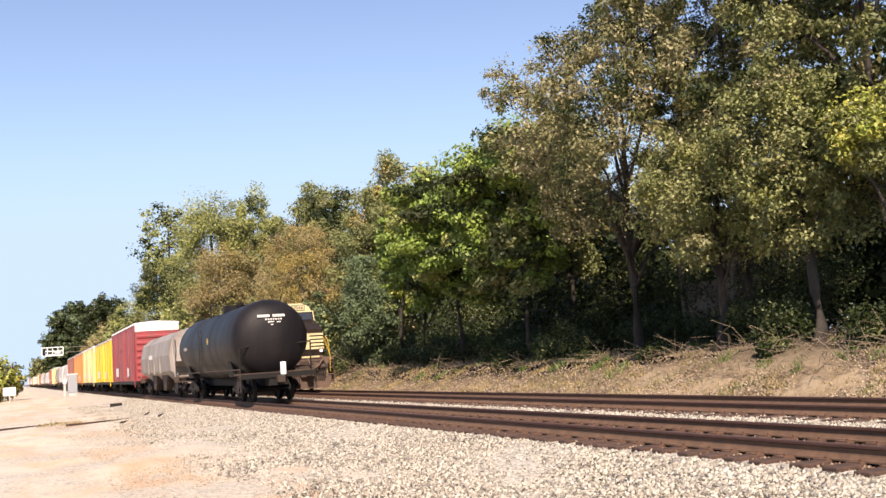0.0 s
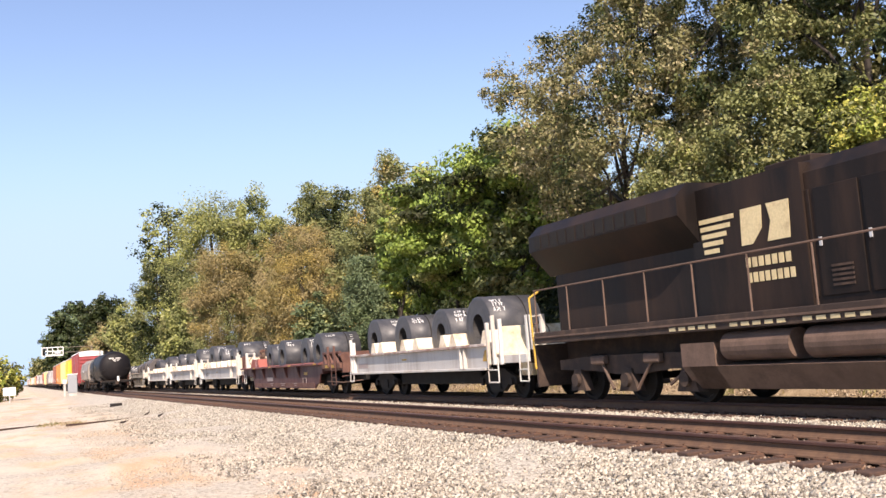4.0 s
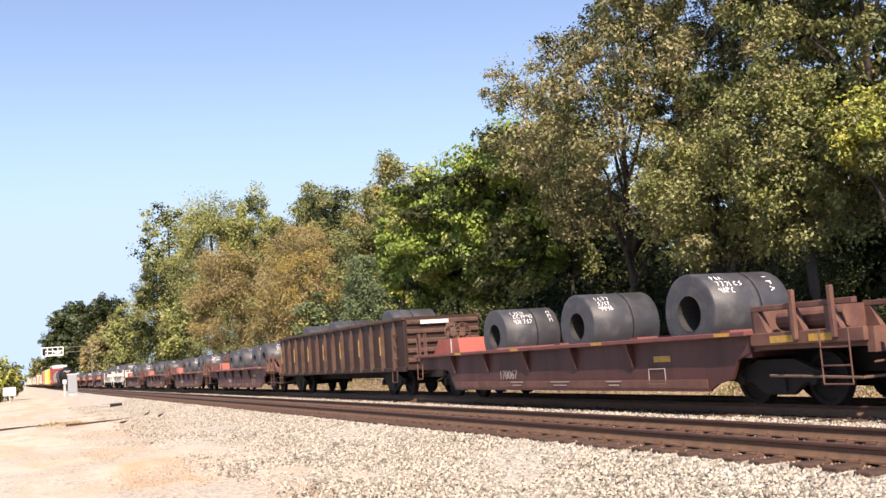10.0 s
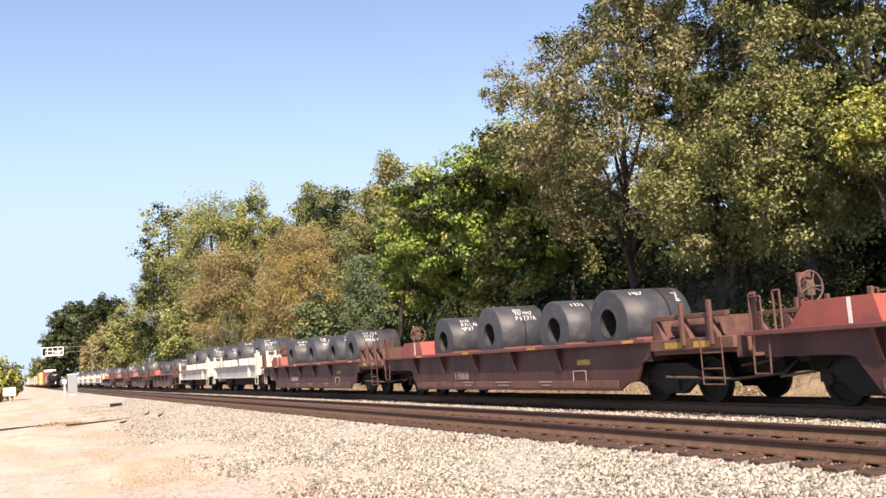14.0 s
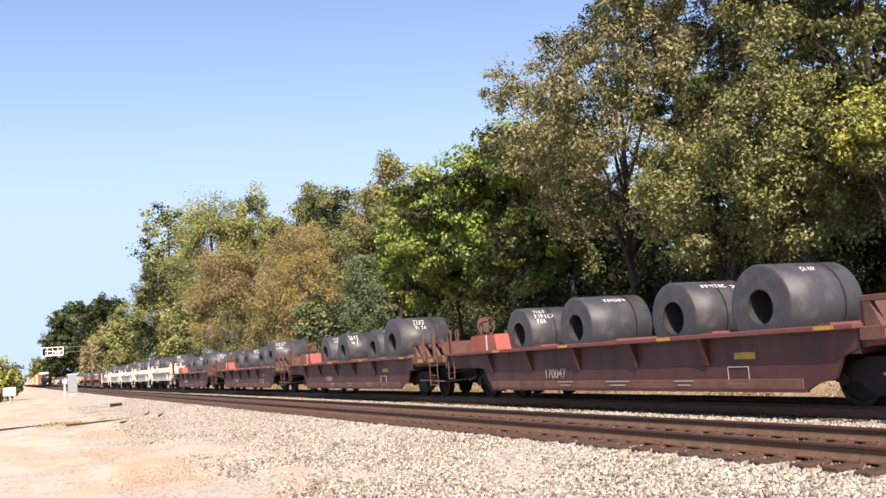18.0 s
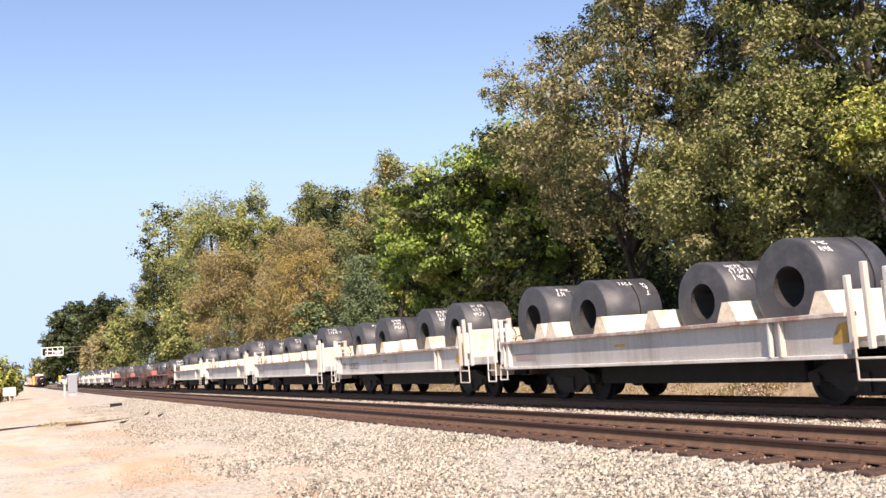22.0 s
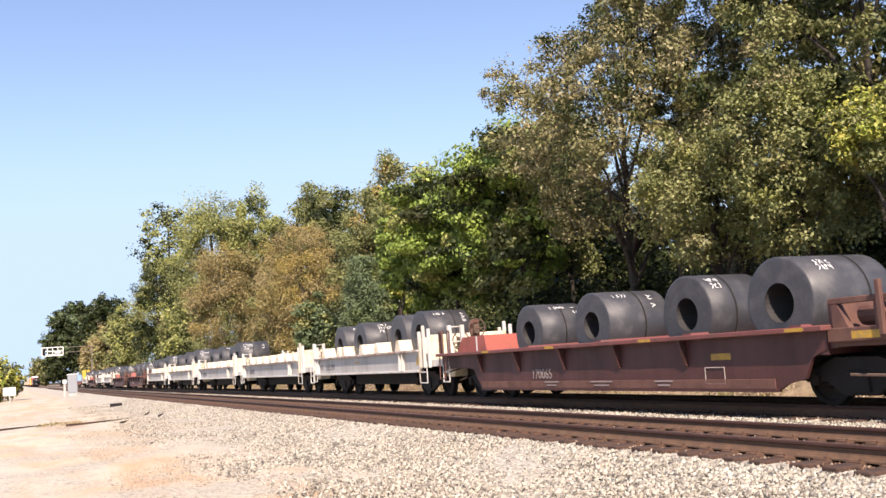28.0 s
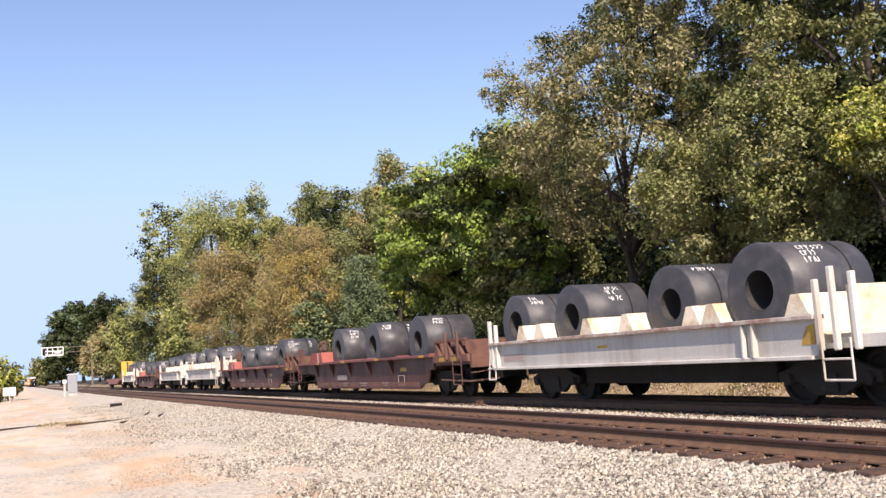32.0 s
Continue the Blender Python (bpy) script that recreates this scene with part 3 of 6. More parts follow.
def white_car(s, coils, number="", brake=True):
    """Flat well car with deep grey-white side sills, cream saddle blocks and an end platform at its leading end."""
    car = thing("coil_car", "grey-white flat coil car with cream saddle blocks" if coils else "empty grey-white coil car with cream saddle blocks", "rail car", "the coil train")
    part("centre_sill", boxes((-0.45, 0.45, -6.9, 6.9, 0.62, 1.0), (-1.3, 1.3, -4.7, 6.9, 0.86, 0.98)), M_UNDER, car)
    # box added to fill the dark band below the sills
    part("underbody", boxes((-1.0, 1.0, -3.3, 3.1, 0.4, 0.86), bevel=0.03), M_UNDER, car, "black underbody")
    for sx in (-1, 1):
        sill = part("side_sill", boxes((sx * 1.38, sx * 1.44, -4.75, 7.0, 0.88, 1.47)), M_SILL, car, "grey-white plate girder")
        part("top_flange", boxes((sx * 1.28, sx * 1.56, -4.8, 7.05, 1.47, 1.55), bevel=0.012), M_EDGE, sill, "white flange with rusty edge")
        part("bottom_flange", boxes((sx * 1.3, sx * 1.54, -4.7, 6.9, 0.81, 0.88), bevel=0.01), M_WHITE, sill)
        for y in (-3.35, 6.6):
            bm = bmesh.new()
            prism(bm, [(sx * 1.442, 1.468), (sx * 1.54, 1.468), (sx * 1.56, 0.882), (sx * 1.442, 0.882)], "y", y, y + 0.04)
            prism(bm, [(sx * 1.442, 1.468), (sx * 1.54, 1.468), (sx * 1.56, 0.882), (sx * 1.442, 0.882)], "y", y + 0.26, y + 0.3)
            part("gusset", bm, M_WHITE, sill, "white bracket")
        bm = bmesh.new()
        prism(bm, [(-4.4, 1.06), (-4.72, 1.06), (-4.72, 1.4), (-4.55, 1.36), (-4.44, 1.2)], "x", sx * 1.442, sx * 1.448)
        part("yellow_marking", bm, M_AMBER, sill, "yellow painted corner")
        part("yellow_marking", boxes((sx * 1.442, sx * 1.446, 6.68, 6.95, 1.2, 1.38)), M_AMBER, sill, "yellow painted patch")
        part("yellow_marking", boxes((sx * 1.442, sx * 1.446, 1.4, 1.8, 1.22, 1.28)), M_AMBER, sill, "yellow reflective strip")
        # corner posts with grab irons
        for y, h in ((-4.85, 2.12), (-5.2, 2.3), (-5.62, 2.18), (7.06, 2.14), (6.72, 2.02)):
            part("stake_post", boxes((sx * 1.42, sx * 1.52, y - 0.05, y + 0.05, 0.95, h), bevel=0.015), M_WHITE, car, "white steel post")
        ladder(car, sx * 1.56, -4.95, -5.55, 0.48, 1.15, 2, M_WHITE, r=0.019)
        part("corner_step", rods([(sx * 1.5, 7.05, 1.4), (sx * 1.52, 7.2, 0.55), (sx * 1.52, 6.8, 0.55), (sx * 1.5, 6.75, 1.4)], [(sx * 1.52, 7.2, 0.85), (sx * 1.52, 6.8, 0.85)], r=0.02), M_WHITE, car)
    part("floor_pan", boxes((-1.38, 1.38, -5.4, 7.0, 0.98, 1.06)), M_CREAM, car)
    # leading end platform
    part("end_platform", boxes((-1.3, 1.3, -6.9, -4.95, 1.06, 1.14), bevel=0.01), M_CREAM, car, "cream end platform")
    part("bulkhead", boxes((-1.38, 1.38, -5.5, -5.4, 1.06, 1.98), bevel=0.01), M_CREAM, car, "cream cross wall")
    for sx in (-1, 1):
        part("platform_edge", boxes((sx * 1.3, sx * 1.4, -6.85, -5.5, 0.98, 1.2), bevel=0.01), M_WHITE, car)
    part("valve_box", boxes((-0.9, -0.35, -6.2, -5.6, 0.62, 1.06), bevel=0.03), M_CREAM, car, "cream brake valve box")
    part("air_tank", boxes((-0.2, 0.8, -6.5, -5.9, 1.14, 1.5), bevel=0.12), M_CREAM, car)
    part("end_bulkhead", boxes((-1.36, 1.36, 6.95, 7.05, 0.95, 1.5), bevel=0.01), M_CREAM, car)
    for x in (-1.33, 1.33, -0.9):
        part("end_post", boxes((x - 0.06, x + 0.06, -7.0, -6.88, 1.0, 2.2), bevel=0.012), M_WHITE, car)
    part("end_sill", boxes((-1.36, 1.36, -7.0, -6.85, 0.95, 1.3), (-0.35, 0.35, -7.02, -6.4, 0.6, 1.0)), M_DUST_L, car)
    part("end_step", rods([(-1.4, -6.95, 1.3), (-1.42, -6.95, 0.5), (-1.42, -6.5, 0.5), (-1.4, -6.5, 1.3)], [(-1.42, -6.95, 0.8), (-1.42, -6.5, 0.8)], r=0.02), M_WHITE, car)
    part("end_grab_rail", rods([(-1.3, -6.97, 2.15), (-0.9, -6.97, 2.15)], [(-1.3, -6.97, 1.7), (-0.4, -6.97, 1.7)], r=0.018), M_WHITE, car)
    if brake:
        part("brake_stand", boxes((-1.0, -0.7, -6.6, -6.5, 1.14, 1.75)), M_CREAM, car)
        brake_wheel(car, -0.85, -6.72, 1.72, M_DUST_L)
    # saddle blocks between the coils
    ys = sorted([c[0] + 0.95 for c in coils] or [5.2, 1.9, -1.2, -4.2], reverse=True)
    peaks = []
    for a, b in zip(ys, ys[1:]):
        peaks += [(a + b) / 2] if a - b < 2.7 else [a - 1.12, b + 1.12]
    peaks += [max(ys[-1] - 1.12, -4.7)] if ys[-1] > -3.7 else []
    peaks += [ys[0] + 1.0] if ys[0] < 6.0 else []
    if not coils:
        peaks = [6.4, 4.9, 3.3, 1.7, 0.2, -1.4, -2.9, -4.4]
    for q in peaks:
        bm = bmesh.new()
        prism(bm, [(q - 0.55, 1.06), (q + 0.55, 1.06), (q + 0.1, 1.93), (q - 0.08, 1.93)], "x", -1.22, 1.22)
        part("saddle_block", bm, M_CREAM, car, "cream welded saddle block")
    freight_truck(car, -4.55)
    freight_truck(car, 4.35)
    coupler(car, -7.28, -1)
    coupler(car, 7.28, 1)
    if number:
        lettering("road_number", number, 0.35, M_DARKTXT, car, side_text(5.05, 1.12, -1.442) @ Matrix.Diagonal((1.25, 1, 1, 1)), "dark worn stencilled number")
        part("stencil_bar", boxes((-1.446, -1.442, 6.1, 6.45, 1.04, 1.28)), M_LETTER_D, car, "worn company stencil")
    else:
        part("stencil_bar", boxes((-1.446, -1.442, 5.3, 6.4, 1.02, 1.2)), M_LETTER_D, car, "worn unreadable stencil")
    on_train(car, s - 0.95, "far")
    for c in coils:
        coil(s, *c, z0=1.2)
    return car


def red_car(s, coils, number="", brake=False):
    """Red-brown fish-belly coil car with a rusty open end frame and an orange block on its deck."""
    car = thing("coil_car", "red-brown fish-belly coil car with rusty end frame", "rail car", "the coil train")
    part("centre_sill", boxes((-0.4, 0.4, -9.0, 9.0, 0.55, 0.95)), M_UNDER, car)
    part("deck", boxes((-1.4, 1.4, -6.3, 9.0, 0.88, 0.98), (-1.4, 1.4, 6.6, 9.2, 1.0, 1.28)), M_RED, car)
    for sx in (-1, 1):
        bm = bmesh.new()
        prism(bm, [(9.2, 1.27), (9.2, 0.98), (8.1, 0.95), (7.0, 0.85), (6.55, 0.3), (-5.1, 0.3), (-5.35, 0.42), (-5.75, 0.5), (-5.95, 0.85), (-6.3, 0.98), (-6.3, 1.27)], "x", sx * 1.36, sx * 1.42)
        side = part("side_plate", bm, M_RED, car, "faded red-brown side plate, toned dark for shade")
        part("top_flange", boxes((sx * 1.3, sx * 1.62, -6.4, 9.25, 1.27, 1.36), bevel=0.015), M_REDTOP, side, "red top flange, toned as sunlit")
        part("bottom_flange", boxes((sx * 1.36, sx * 1.46, -5.1, 6.5, 0.27, 0.32)), M_RED, side)
        # strip painted paler, as the sun strikes below the flange's shadow
        part("lower_strip", boxes((sx * 1.422, sx * 1.44, -5.05, 6.5, 0.322, 0.5), bevel=0.006), M_REDLOW, side, "dusty lower strip, paler as if sunlit")
        for y, z in ((-3.95, 0.86),):
            part("yellow_marking", boxes((sx * 1.421, sx * 1.425, y, y + 0.55, z, z + 0.12)), M_AMBER, side, "yellow reflective patch")
        for y in (6.4, 4.2, 1.9, -0.4, -2.7):
            bm = bmesh.new()
            prism(bm, [(sx * 1.42, 1.27), (sx * 1.6, 1.27), (sx * 1.47, 0.78), (sx * 1.42, 0.74)], "y", y, y + 0.1)
            part("rib", bm, M_RED, side, "dark red tapered rib")
        for y in (-6.0, -1.8, 2.1, 5.6):
            part("yellow_marking", boxes((sx * 1.62, sx * 1.625, y, y + 0.42, 1.285, 1.345)), M_AMBER, side, "yellow reflective strip")
        part("jacking_plate", rods([(sx * 1.43, -3.2, 0.42), (sx * 1.43, -3.2, 0.72), (sx * 1.43, -3.75, 0.72), (sx * 1.43, -3.75, 0.42), (sx * 1.43, -3.2, 0.42)], r=0.012, seg=4), M_LETTER_D, side)
        # open end frame
        fr = part("end_frame", boxes((sx * 1.36, sx * 1.46, -8.9, -6.35, 1.08, 1.3), (sx * 1.3, sx * 1.42, -8.7, -6.4, 1.68, 1.78), bevel=0.012), M_RUSTY, car, "rusty open end frame")
        for y in (-6.45, -7.3, -8.1):
            bm = bmesh.new()
            prism(bm, [(y, 1.3), (y - 0.32, 1.3), (y - 0.12, 1.68), (y, 1.68)], "x", sx * 1.3, sx * 1.42)
            part("gusset", bm, M_RUSTY, fr)
        part("yellow_marking", boxes((sx * 1.46, sx * 1.465, -7.4, -6.85, 1.12, 1.24)), M_AMBER, fr, "yellow reflective panel")
        part("yellow_marking", boxes((sx * 1.46, sx * 1.465, -8.25, -7.75, 1.12, 1.24)), M_AMBER, fr, "yellow reflective panel")
        for y in (-7.5, -8.35):
            part("stake_post", boxes((sx * 1.46, sx * 1.54, y - 0.05, y + 0.05, 1.15, 2.0), bevel=0.015), M_RUSTY, car, "rusty red post")
        part("stake_post", boxes((sx * 1.4, sx * 1.48, 9.05, 9.17, 1.36, 2.05), bevel=0.015), M_RUSTY, car, "rusty red post")
        ladder(car, sx * 1.58, -8.1, -8.7, 0.42, 1.3, 3, M_RUSTY)
        part("grab_rail", rods([(sx * 1.5, 9.15, 1.95), (sx * 1.56, 8.8, 1.95), (sx * 1.56, 8.8, 1.38)], [(sx * 1.54, 9.1, 1.3), (sx * 1.56, 9.1, 0.6), (sx * 1.56, 8.7, 0.6), (sx * 1.54, 8.7, 1.3)], r=0.018), M_RUSTY, car)
    part("end_deck", boxes((-1.36, 1.36, -8.85, -6.45, 1.0, 1.08)), M_RUSTY, car, "rusty end deck")
    part("bulkhead", boxes((-1.36, 1.36, -6.45, -6.33, 0.98, 1.75)), M_RUSTY, car)
    part("end_sill", boxes((-1.36, 1.36, -9.0, -8.85, 0.9, 1.3)), M_RUSTY, car)
    part("walkway", boxes((-0.6, 0.6, -8.6, -6.5, 1.16, 1.26)), M_RUSTY, car)
    bm = bmesh.new()
    cyl(bm, 0.19, 1.5, pose(-1.05, -7.55, 1.5) @ Y90, 14)
    part("air_tank", bm, M_RUSTY, car, "rusty air reservoir")
    bm = bmesh.new()
    prism(bm, [(8.7, 1.28), (6.6, 1.28), (6.75, 1.8), (8.2, 1.8)], "x", -1.15, 1.15)
    part("deck_block", bm, M_ORANGE, car, "orange-red painted block")
    part("white_band", boxes((-1.158, -1.152, 7.2, 7.28, 1.29, 1.79)), M_LETTER, car, "white painted band")
    for x in (-1.5, 1.5):
        for y, h in ((9.15, 2.0), (8.55, 2.02)):
            part("grab_iron", rods([(x, y, 1.3), (x, y, h), (x, y - 0.16, h), (x, y - 0.16, 1.3)], r=0.022), M_RUSTY, car, "rusty looped grab iron")
    part("brake_pipe", rods([(-1.3, -6.6, 0.55), (-1.25, -8.6, 0.5), (-0.6, -9.2, 0.55)], r=0.025), M_DUST_L, car, "dusty brake pipe")
    part("brake_pipe", rods([(-1.1, 8.2, 0.6), (-0.8, 9.3, 0.5), (-0.1, 9.6, 0.75)], r=0.025), M_DUST_L, car, "dusty brake pipe")
    part("uncoupling_lever", rods([(-1.42, -9.0, 0.75), (-0.7, -9.08, 0.8), (-0.2, -9.15, 0.95)], r=0.018), M_RUSTY, car)
    part("uncoupling_lever", rods([(-1.42, 9.25, 0.75), (-0.2, 9.35, 0.95)], r=0.018), M_RUSTY, car)
    for i, y in enumerate((-5.4, -2.45, 0.8, 4.2)):
        bm = bmesh.new()
        prism(bm, [(y - 0.5, 0.98), (y + 0.5, 0.98), (y + 0.12, 1.4), (y - 0.12, 1.4)], "x", -1.2, 1.2)
        part("saddle_block", bm, M_REDTOP, car, "red saddle block")
    part("brake_stand", boxes((-0.5, -0.2, 8.93, 8.99, 1.28, 2.35)), M_RUSTY, car)
    brake_wheel(car, -0.35, 8.8, 2.08, M_DUST_L)
    freight_truck(car, -6.55)
    freight_truck(car, 6.95)
    coupler(car, -9.27, -1)
    coupler(car, 9.27, 1)
    if number:
        lettering("road_number", number, 0.34, M_LETTER_D, car, side_text(3.1, 0.66, -1.422), "worn white road number")
    else:
        part("stencil_bar", boxes((-1.426, -1.422, 2.5, 3.7, 0.6, 0.8)), M_LETTER_D, car, "worn unreadable stencil")
    for y, w in ((2.6, 0.7), (0.4, 0.9), (-1.9, 0.6)):
        part("stencil_bar", boxes((-1.453, -1.45, y - w / 2, y + w / 2, 0.46, 0.49), (-1.453, -1.45, y - w / 3, y + w / 3, 0.38, 0.41)), M_LETTER_D, car, "worn unreadable stencil")
    on_train(car, s, "far")
    for c in coils:
        coil(s, *c, z0=0.98)
    return car


COIL_N = [0]
# outlines of chalk strokes, in a unit box
SCRAWLS = (((0, 1), (0, 0)), ((0, 0.9), (0.7, 1), (0.9, 0.6), (0, 0)), ((0, 0), (0, 1), (0.8, 0.8), (0.1, 0.5)), ((0, 1), (0.8, 1), (0.3, 0)), ((0.9, 0.9), (0, 0.8), (0, 0.1), (0.9, 0.1)), ((0, 1), (0, 0.5), (0.9, 0.5), (0.9, 1), (0.9, 0)), ((0, 0), (0.4, 1), (0.9, 0)), ((0.9, 1), (0.1, 0.6), (0.9, 0.3), (0, 0)))


def coil(s, y, d, w, z0=1.0, x=0.0, along=False, plain=False, brown=False):
    """A coil of sheet steel: wound body, open bore, band and chalk marks. It lies across the car unless along."""
    COIL_N[0] += 1
    rnd = random.Random(COIL_N[0])
    r, ri = d / 2, d * rnd.uniform(0.205, 0.235)
    n = 40
    bm = bmesh.new()
    laps = [ri + (r - 0.03 - ri) * k / 9 for k in range(10)]
    rows = [(-w / 2 + 0.007 * (k % 2) + rnd.uniform(-0.004, 0.004), q) for k, q in enumerate(laps)] + [(-w / 2 + 0.02, r), (w / 2 - 0.02, r)]
    rows += [(w / 2 - 0.007 * (k % 2), q) for k, q in enumerate(laps)][::-1]
    rings = []
    for a, q in rows:
        ring = []
        for i in range(n):
            t = 6.28318 * i / n
            k = q * (1 + (0.012 * (i / n) if q > ri else 0))
            ring.append(bm.verts.new((a + (rnd.uniform(-0.002, 0.002) if q > ri else 0), k * math.cos(t), k * math.sin(t))))
        rings.append(ring)
    for a, b in zip(rings, rings[1:]):
        for i in range(n):
            j = (i + 1) % n
            bm.faces.new((a[i], a[j], b[j], b[i]))
    for f in bm.faces:
        f.smooth = abs(f.normal.x) < 0.5
    body = M_STEEL_B if brown else M_STEEL
    ob = tagged(new("steel_coil"), COIL_LABEL if not brown else "brownish steel coil lying in a rail car", "steel coil", "the steel coils")
    bm.normal_update()
    part("wound_sheet", bm, body, ob)
    bm = bmesh.new()
    cyl(bm, ri, w - 0.004, X90, 24, caps=False)
    bmesh.ops.reverse_faces(bm, faces=bm.faces[:])
    part("bore", bm, M_BORE, ob, "dark open bore")
    bm = bmesh.new()
    bx = rnd.uniform(-0.1, 0.25) * w
    cyl(bm, r * 1.012 + 0.004, 0.04, Matrix.Translation((bx, 0, 0)) @ X90, n, caps=False)
    part("steel_band", bm, M_TRUCK, ob, "dark steel strap")
    if not plain:
        # chalk writing that cannot be read, as plain bars on the top of the curve
        bm = bmesh.new()
        rr = r * 1.014 + 0.005

        def stroke(path):
            for (xa, ta), (xb, tb) in zip(path, path[1:]):
                d = Vector((tb - ta, -(xb - xa) / rr)).normalized() * 0.0095
                vs = [(xa - d.x, ta - d.y / rr), (xa + d.x, ta + d.y / rr), (xb + d.x, tb + d.y / rr), (xb - d.x, tb - d.y / rr)]
                bm.faces.new([bm.verts.new((p, rr * math.cos(t + 0.5), rr * math.sin(t + 0.5))) for p, t in vs])
        side = rnd.uniform(-0.4, -0.12)
        lines = rnd.choice((1, 2, 3, 3))
        for k in range(lines):
            t = 1.62 + 0.2 * k * 0.85 / r + rnd.uniform(-0.02, 0.02)
            xa = side * w + rnd.uniform(-0.03, 0.03)
            for q in range(rnd.choice((3, 4, 4, 6))):
                gw, gt = rnd.uniform(0.05, 0.085), 0.13 / rr
                stroke([(xa + gw * a, t + gt * (1 - b) + rnd.uniform(-0.01, 0.01)) for a, b in rnd.choice(SCRAWLS)])
                xa += gw + 0.035
        if rnd.random() < 0.5:
            xa = rnd.uniform(0.22, 0.34) * w
            for q in range(3):
                gt = 0.11 / rr
                stroke([(xa + 0.12 * b, 1.7 + 1.35 * gt * q + gt * a) for a, b in rnd.choice(SCRAWLS)])
        tagged(part("chalk_marks", bm, M_CHALK, ob, "white chalk scribbles"), kind="stuff")
    ob["turned"] = 1 if along else 0
    on_train(ob, s + y, "far", x, z0 + r * 1.012)
    return ob


# ---------------- the silver coil car and the gondola ----------------
def silver_car(s):
    car = thing("coil_car", "silver-white coil car with corrugated belly and rusty ends", "rail car", "the coil train")
    part("centre_sill", boxes((-0.4, 0.4, -7.6, 7.6, 0.55, 0.95), (-1.3, 1.3, -6.2, 7.2, 0.95, 1.05)), M_UNDER, car)
    for sx in (-1, 1):
        side = part("top_chord", boxes((sx * 1.36, sx * 1.48, -6.2, 7.3, 1.2, 1.62), (sx * 1.32, sx * 1.52, -6.25, 7.35, 1.6, 1.67), bevel=0.012), M_WHITE, car, "white side beam with dark lettering")
        bm = bmesh.new()
        prism(bm, [(6.6, 1.2), (5.0, 0.72), (4.2, 0.33), (-3.1, 0.33), (-3.9, 0.72), (-5.4, 1.2)], "x", sx * 1.3, sx * 1.36)
        part("belly_plate", bm, M_BELLY, side, "grey patched belly plate")
        part("belly_flange", boxes((sx * 1.3, sx * 1.46, -3.2, 4.2, 0.28, 0.36)), M_WHITE, side)
        bm = bmesh.new()
        for k in range(4):
            z = 0.48 + 0.17 * k
            pts = [(sx * 1.37, 4.3 - 0.2 * i + 0.35 * k, z + 0.03 * math.sin(i * 0.9 + k)) for i in range(38)]
            rod(bm, pts, 0.026, 5)
        tagged(part("corrugation", bm, M_BELLY, side, "wavy grey corrugations"), kind="stuff")
        for k in range(5):
            y = 3.9 - 1.7 * k
            part("diagonal_rib", rods([(sx * 1.4, y, 0.36), (sx * 1.4, y - 0.35, 1.2)], r=0.03, seg=5), M_BELLY, side)
        for y in (2.4, -3.0):
            part("yellow_marking", boxes((sx * 1.43, sx * 1.436, y, y + 0.4, 0.9, 1.0)), M_YELLOW, side, "yellow panel")
        part("orange_marking", boxes((sx * 1.525, sx * 1.53, -5.9, -5.45, 1.22, 1.58)), M_ORANGE_P, side, "orange square")
        for y in (-5.25, -6.1, 7.3, 6.8):
            part("stake_post", boxes((sx * 1.5, sx * 1.57, y - 0.05, y + 0.05, 1.1, 1.95), bevel=0.015), M_WHITE, car, "white post")
        ladder(car, sx * 1.58, -5.3, -6.05, 0.45, 1.3, 3, M_WHITE)
        ladder(car, sx * 1.58, 6.8, 7.3, 0.45, 1.3, 3, M_WHITE)
        part("end_post", boxes((sx * 1.3, sx * 1.38, -7.55, -7.45, 0.9, 2.25), bevel=0.015), M_WHITE, car, "tall white post")
    part("end_frame", boxes((-1.36, 1.36, -7.6, -6.2, 1.15, 1.3), (-1.3, 1.3, -7.55, -7.43, 1.62, 1.78), (-1.3, -1.1, -7.55, -6.3, 1.6, 1.75), (1.1, 1.3, -7.55, -6.3, 1.6, 1.75), (-1.3, -1.12, -7.55, -7.4, 1.3, 1.62), (-1.3, -1.12, -6.95, -6.75, 1.3, 1.62), (-0.1, 0.1, -7.55, -7.4, 1.3, 1.65)), M_CREAM, car, "rust-stained cream end frame")
    part("buffer_beam", boxes((-1.3, 1.3, -7.62, -7.35, 0.75, 1.14), bevel=0.02), M_RUSTY, car, "rusty buffer beam")
    part("end_panel", boxes((-1.36, 1.36, -6.3, -6.2, 1.1, 1.72)), M_CREAM, car)
    part("end_panel", boxes((-1.36, 1.36, 7.25, 7.35, 0.95, 1.7)), M_CREAM, car)
    freight_truck(car, -5.75)
    freight_truck(car, 5.6)
    coupler(car, -7.95, -1)
    coupler(car, 7.95, 1)
    lettering("road_number", "170274", 0.26, M_DARKTXT, car, side_text(5.6, 1.4, -1.485), "dark road number")
    lettering("class_mark", "CS", 0.26, M_DARKTXT, car, side_text(-4.75, 1.4, -1.485))
    part("emblem", boxes((-1.486, -1.482, 1.0, 1.28, 1.34, 1.46), (-1.486, -1.482, 0.5, 0.9, 1.34, 1.46)), M_DARKTXT, car, "dark painted emblem")
    for y in (3.6, 2.7, 0.0, -2.2, -3.4):
        part("stencil_bar", boxes((-1.485, -1.482, y - 0.3, y + 0.3, 1.44, 1.47), (-1.485, -1.482, y - 0.25, y + 0.3, 1.35, 1.38)), M_SILL, car, "small unreadable stencil")
    on_train(car, s, "far")
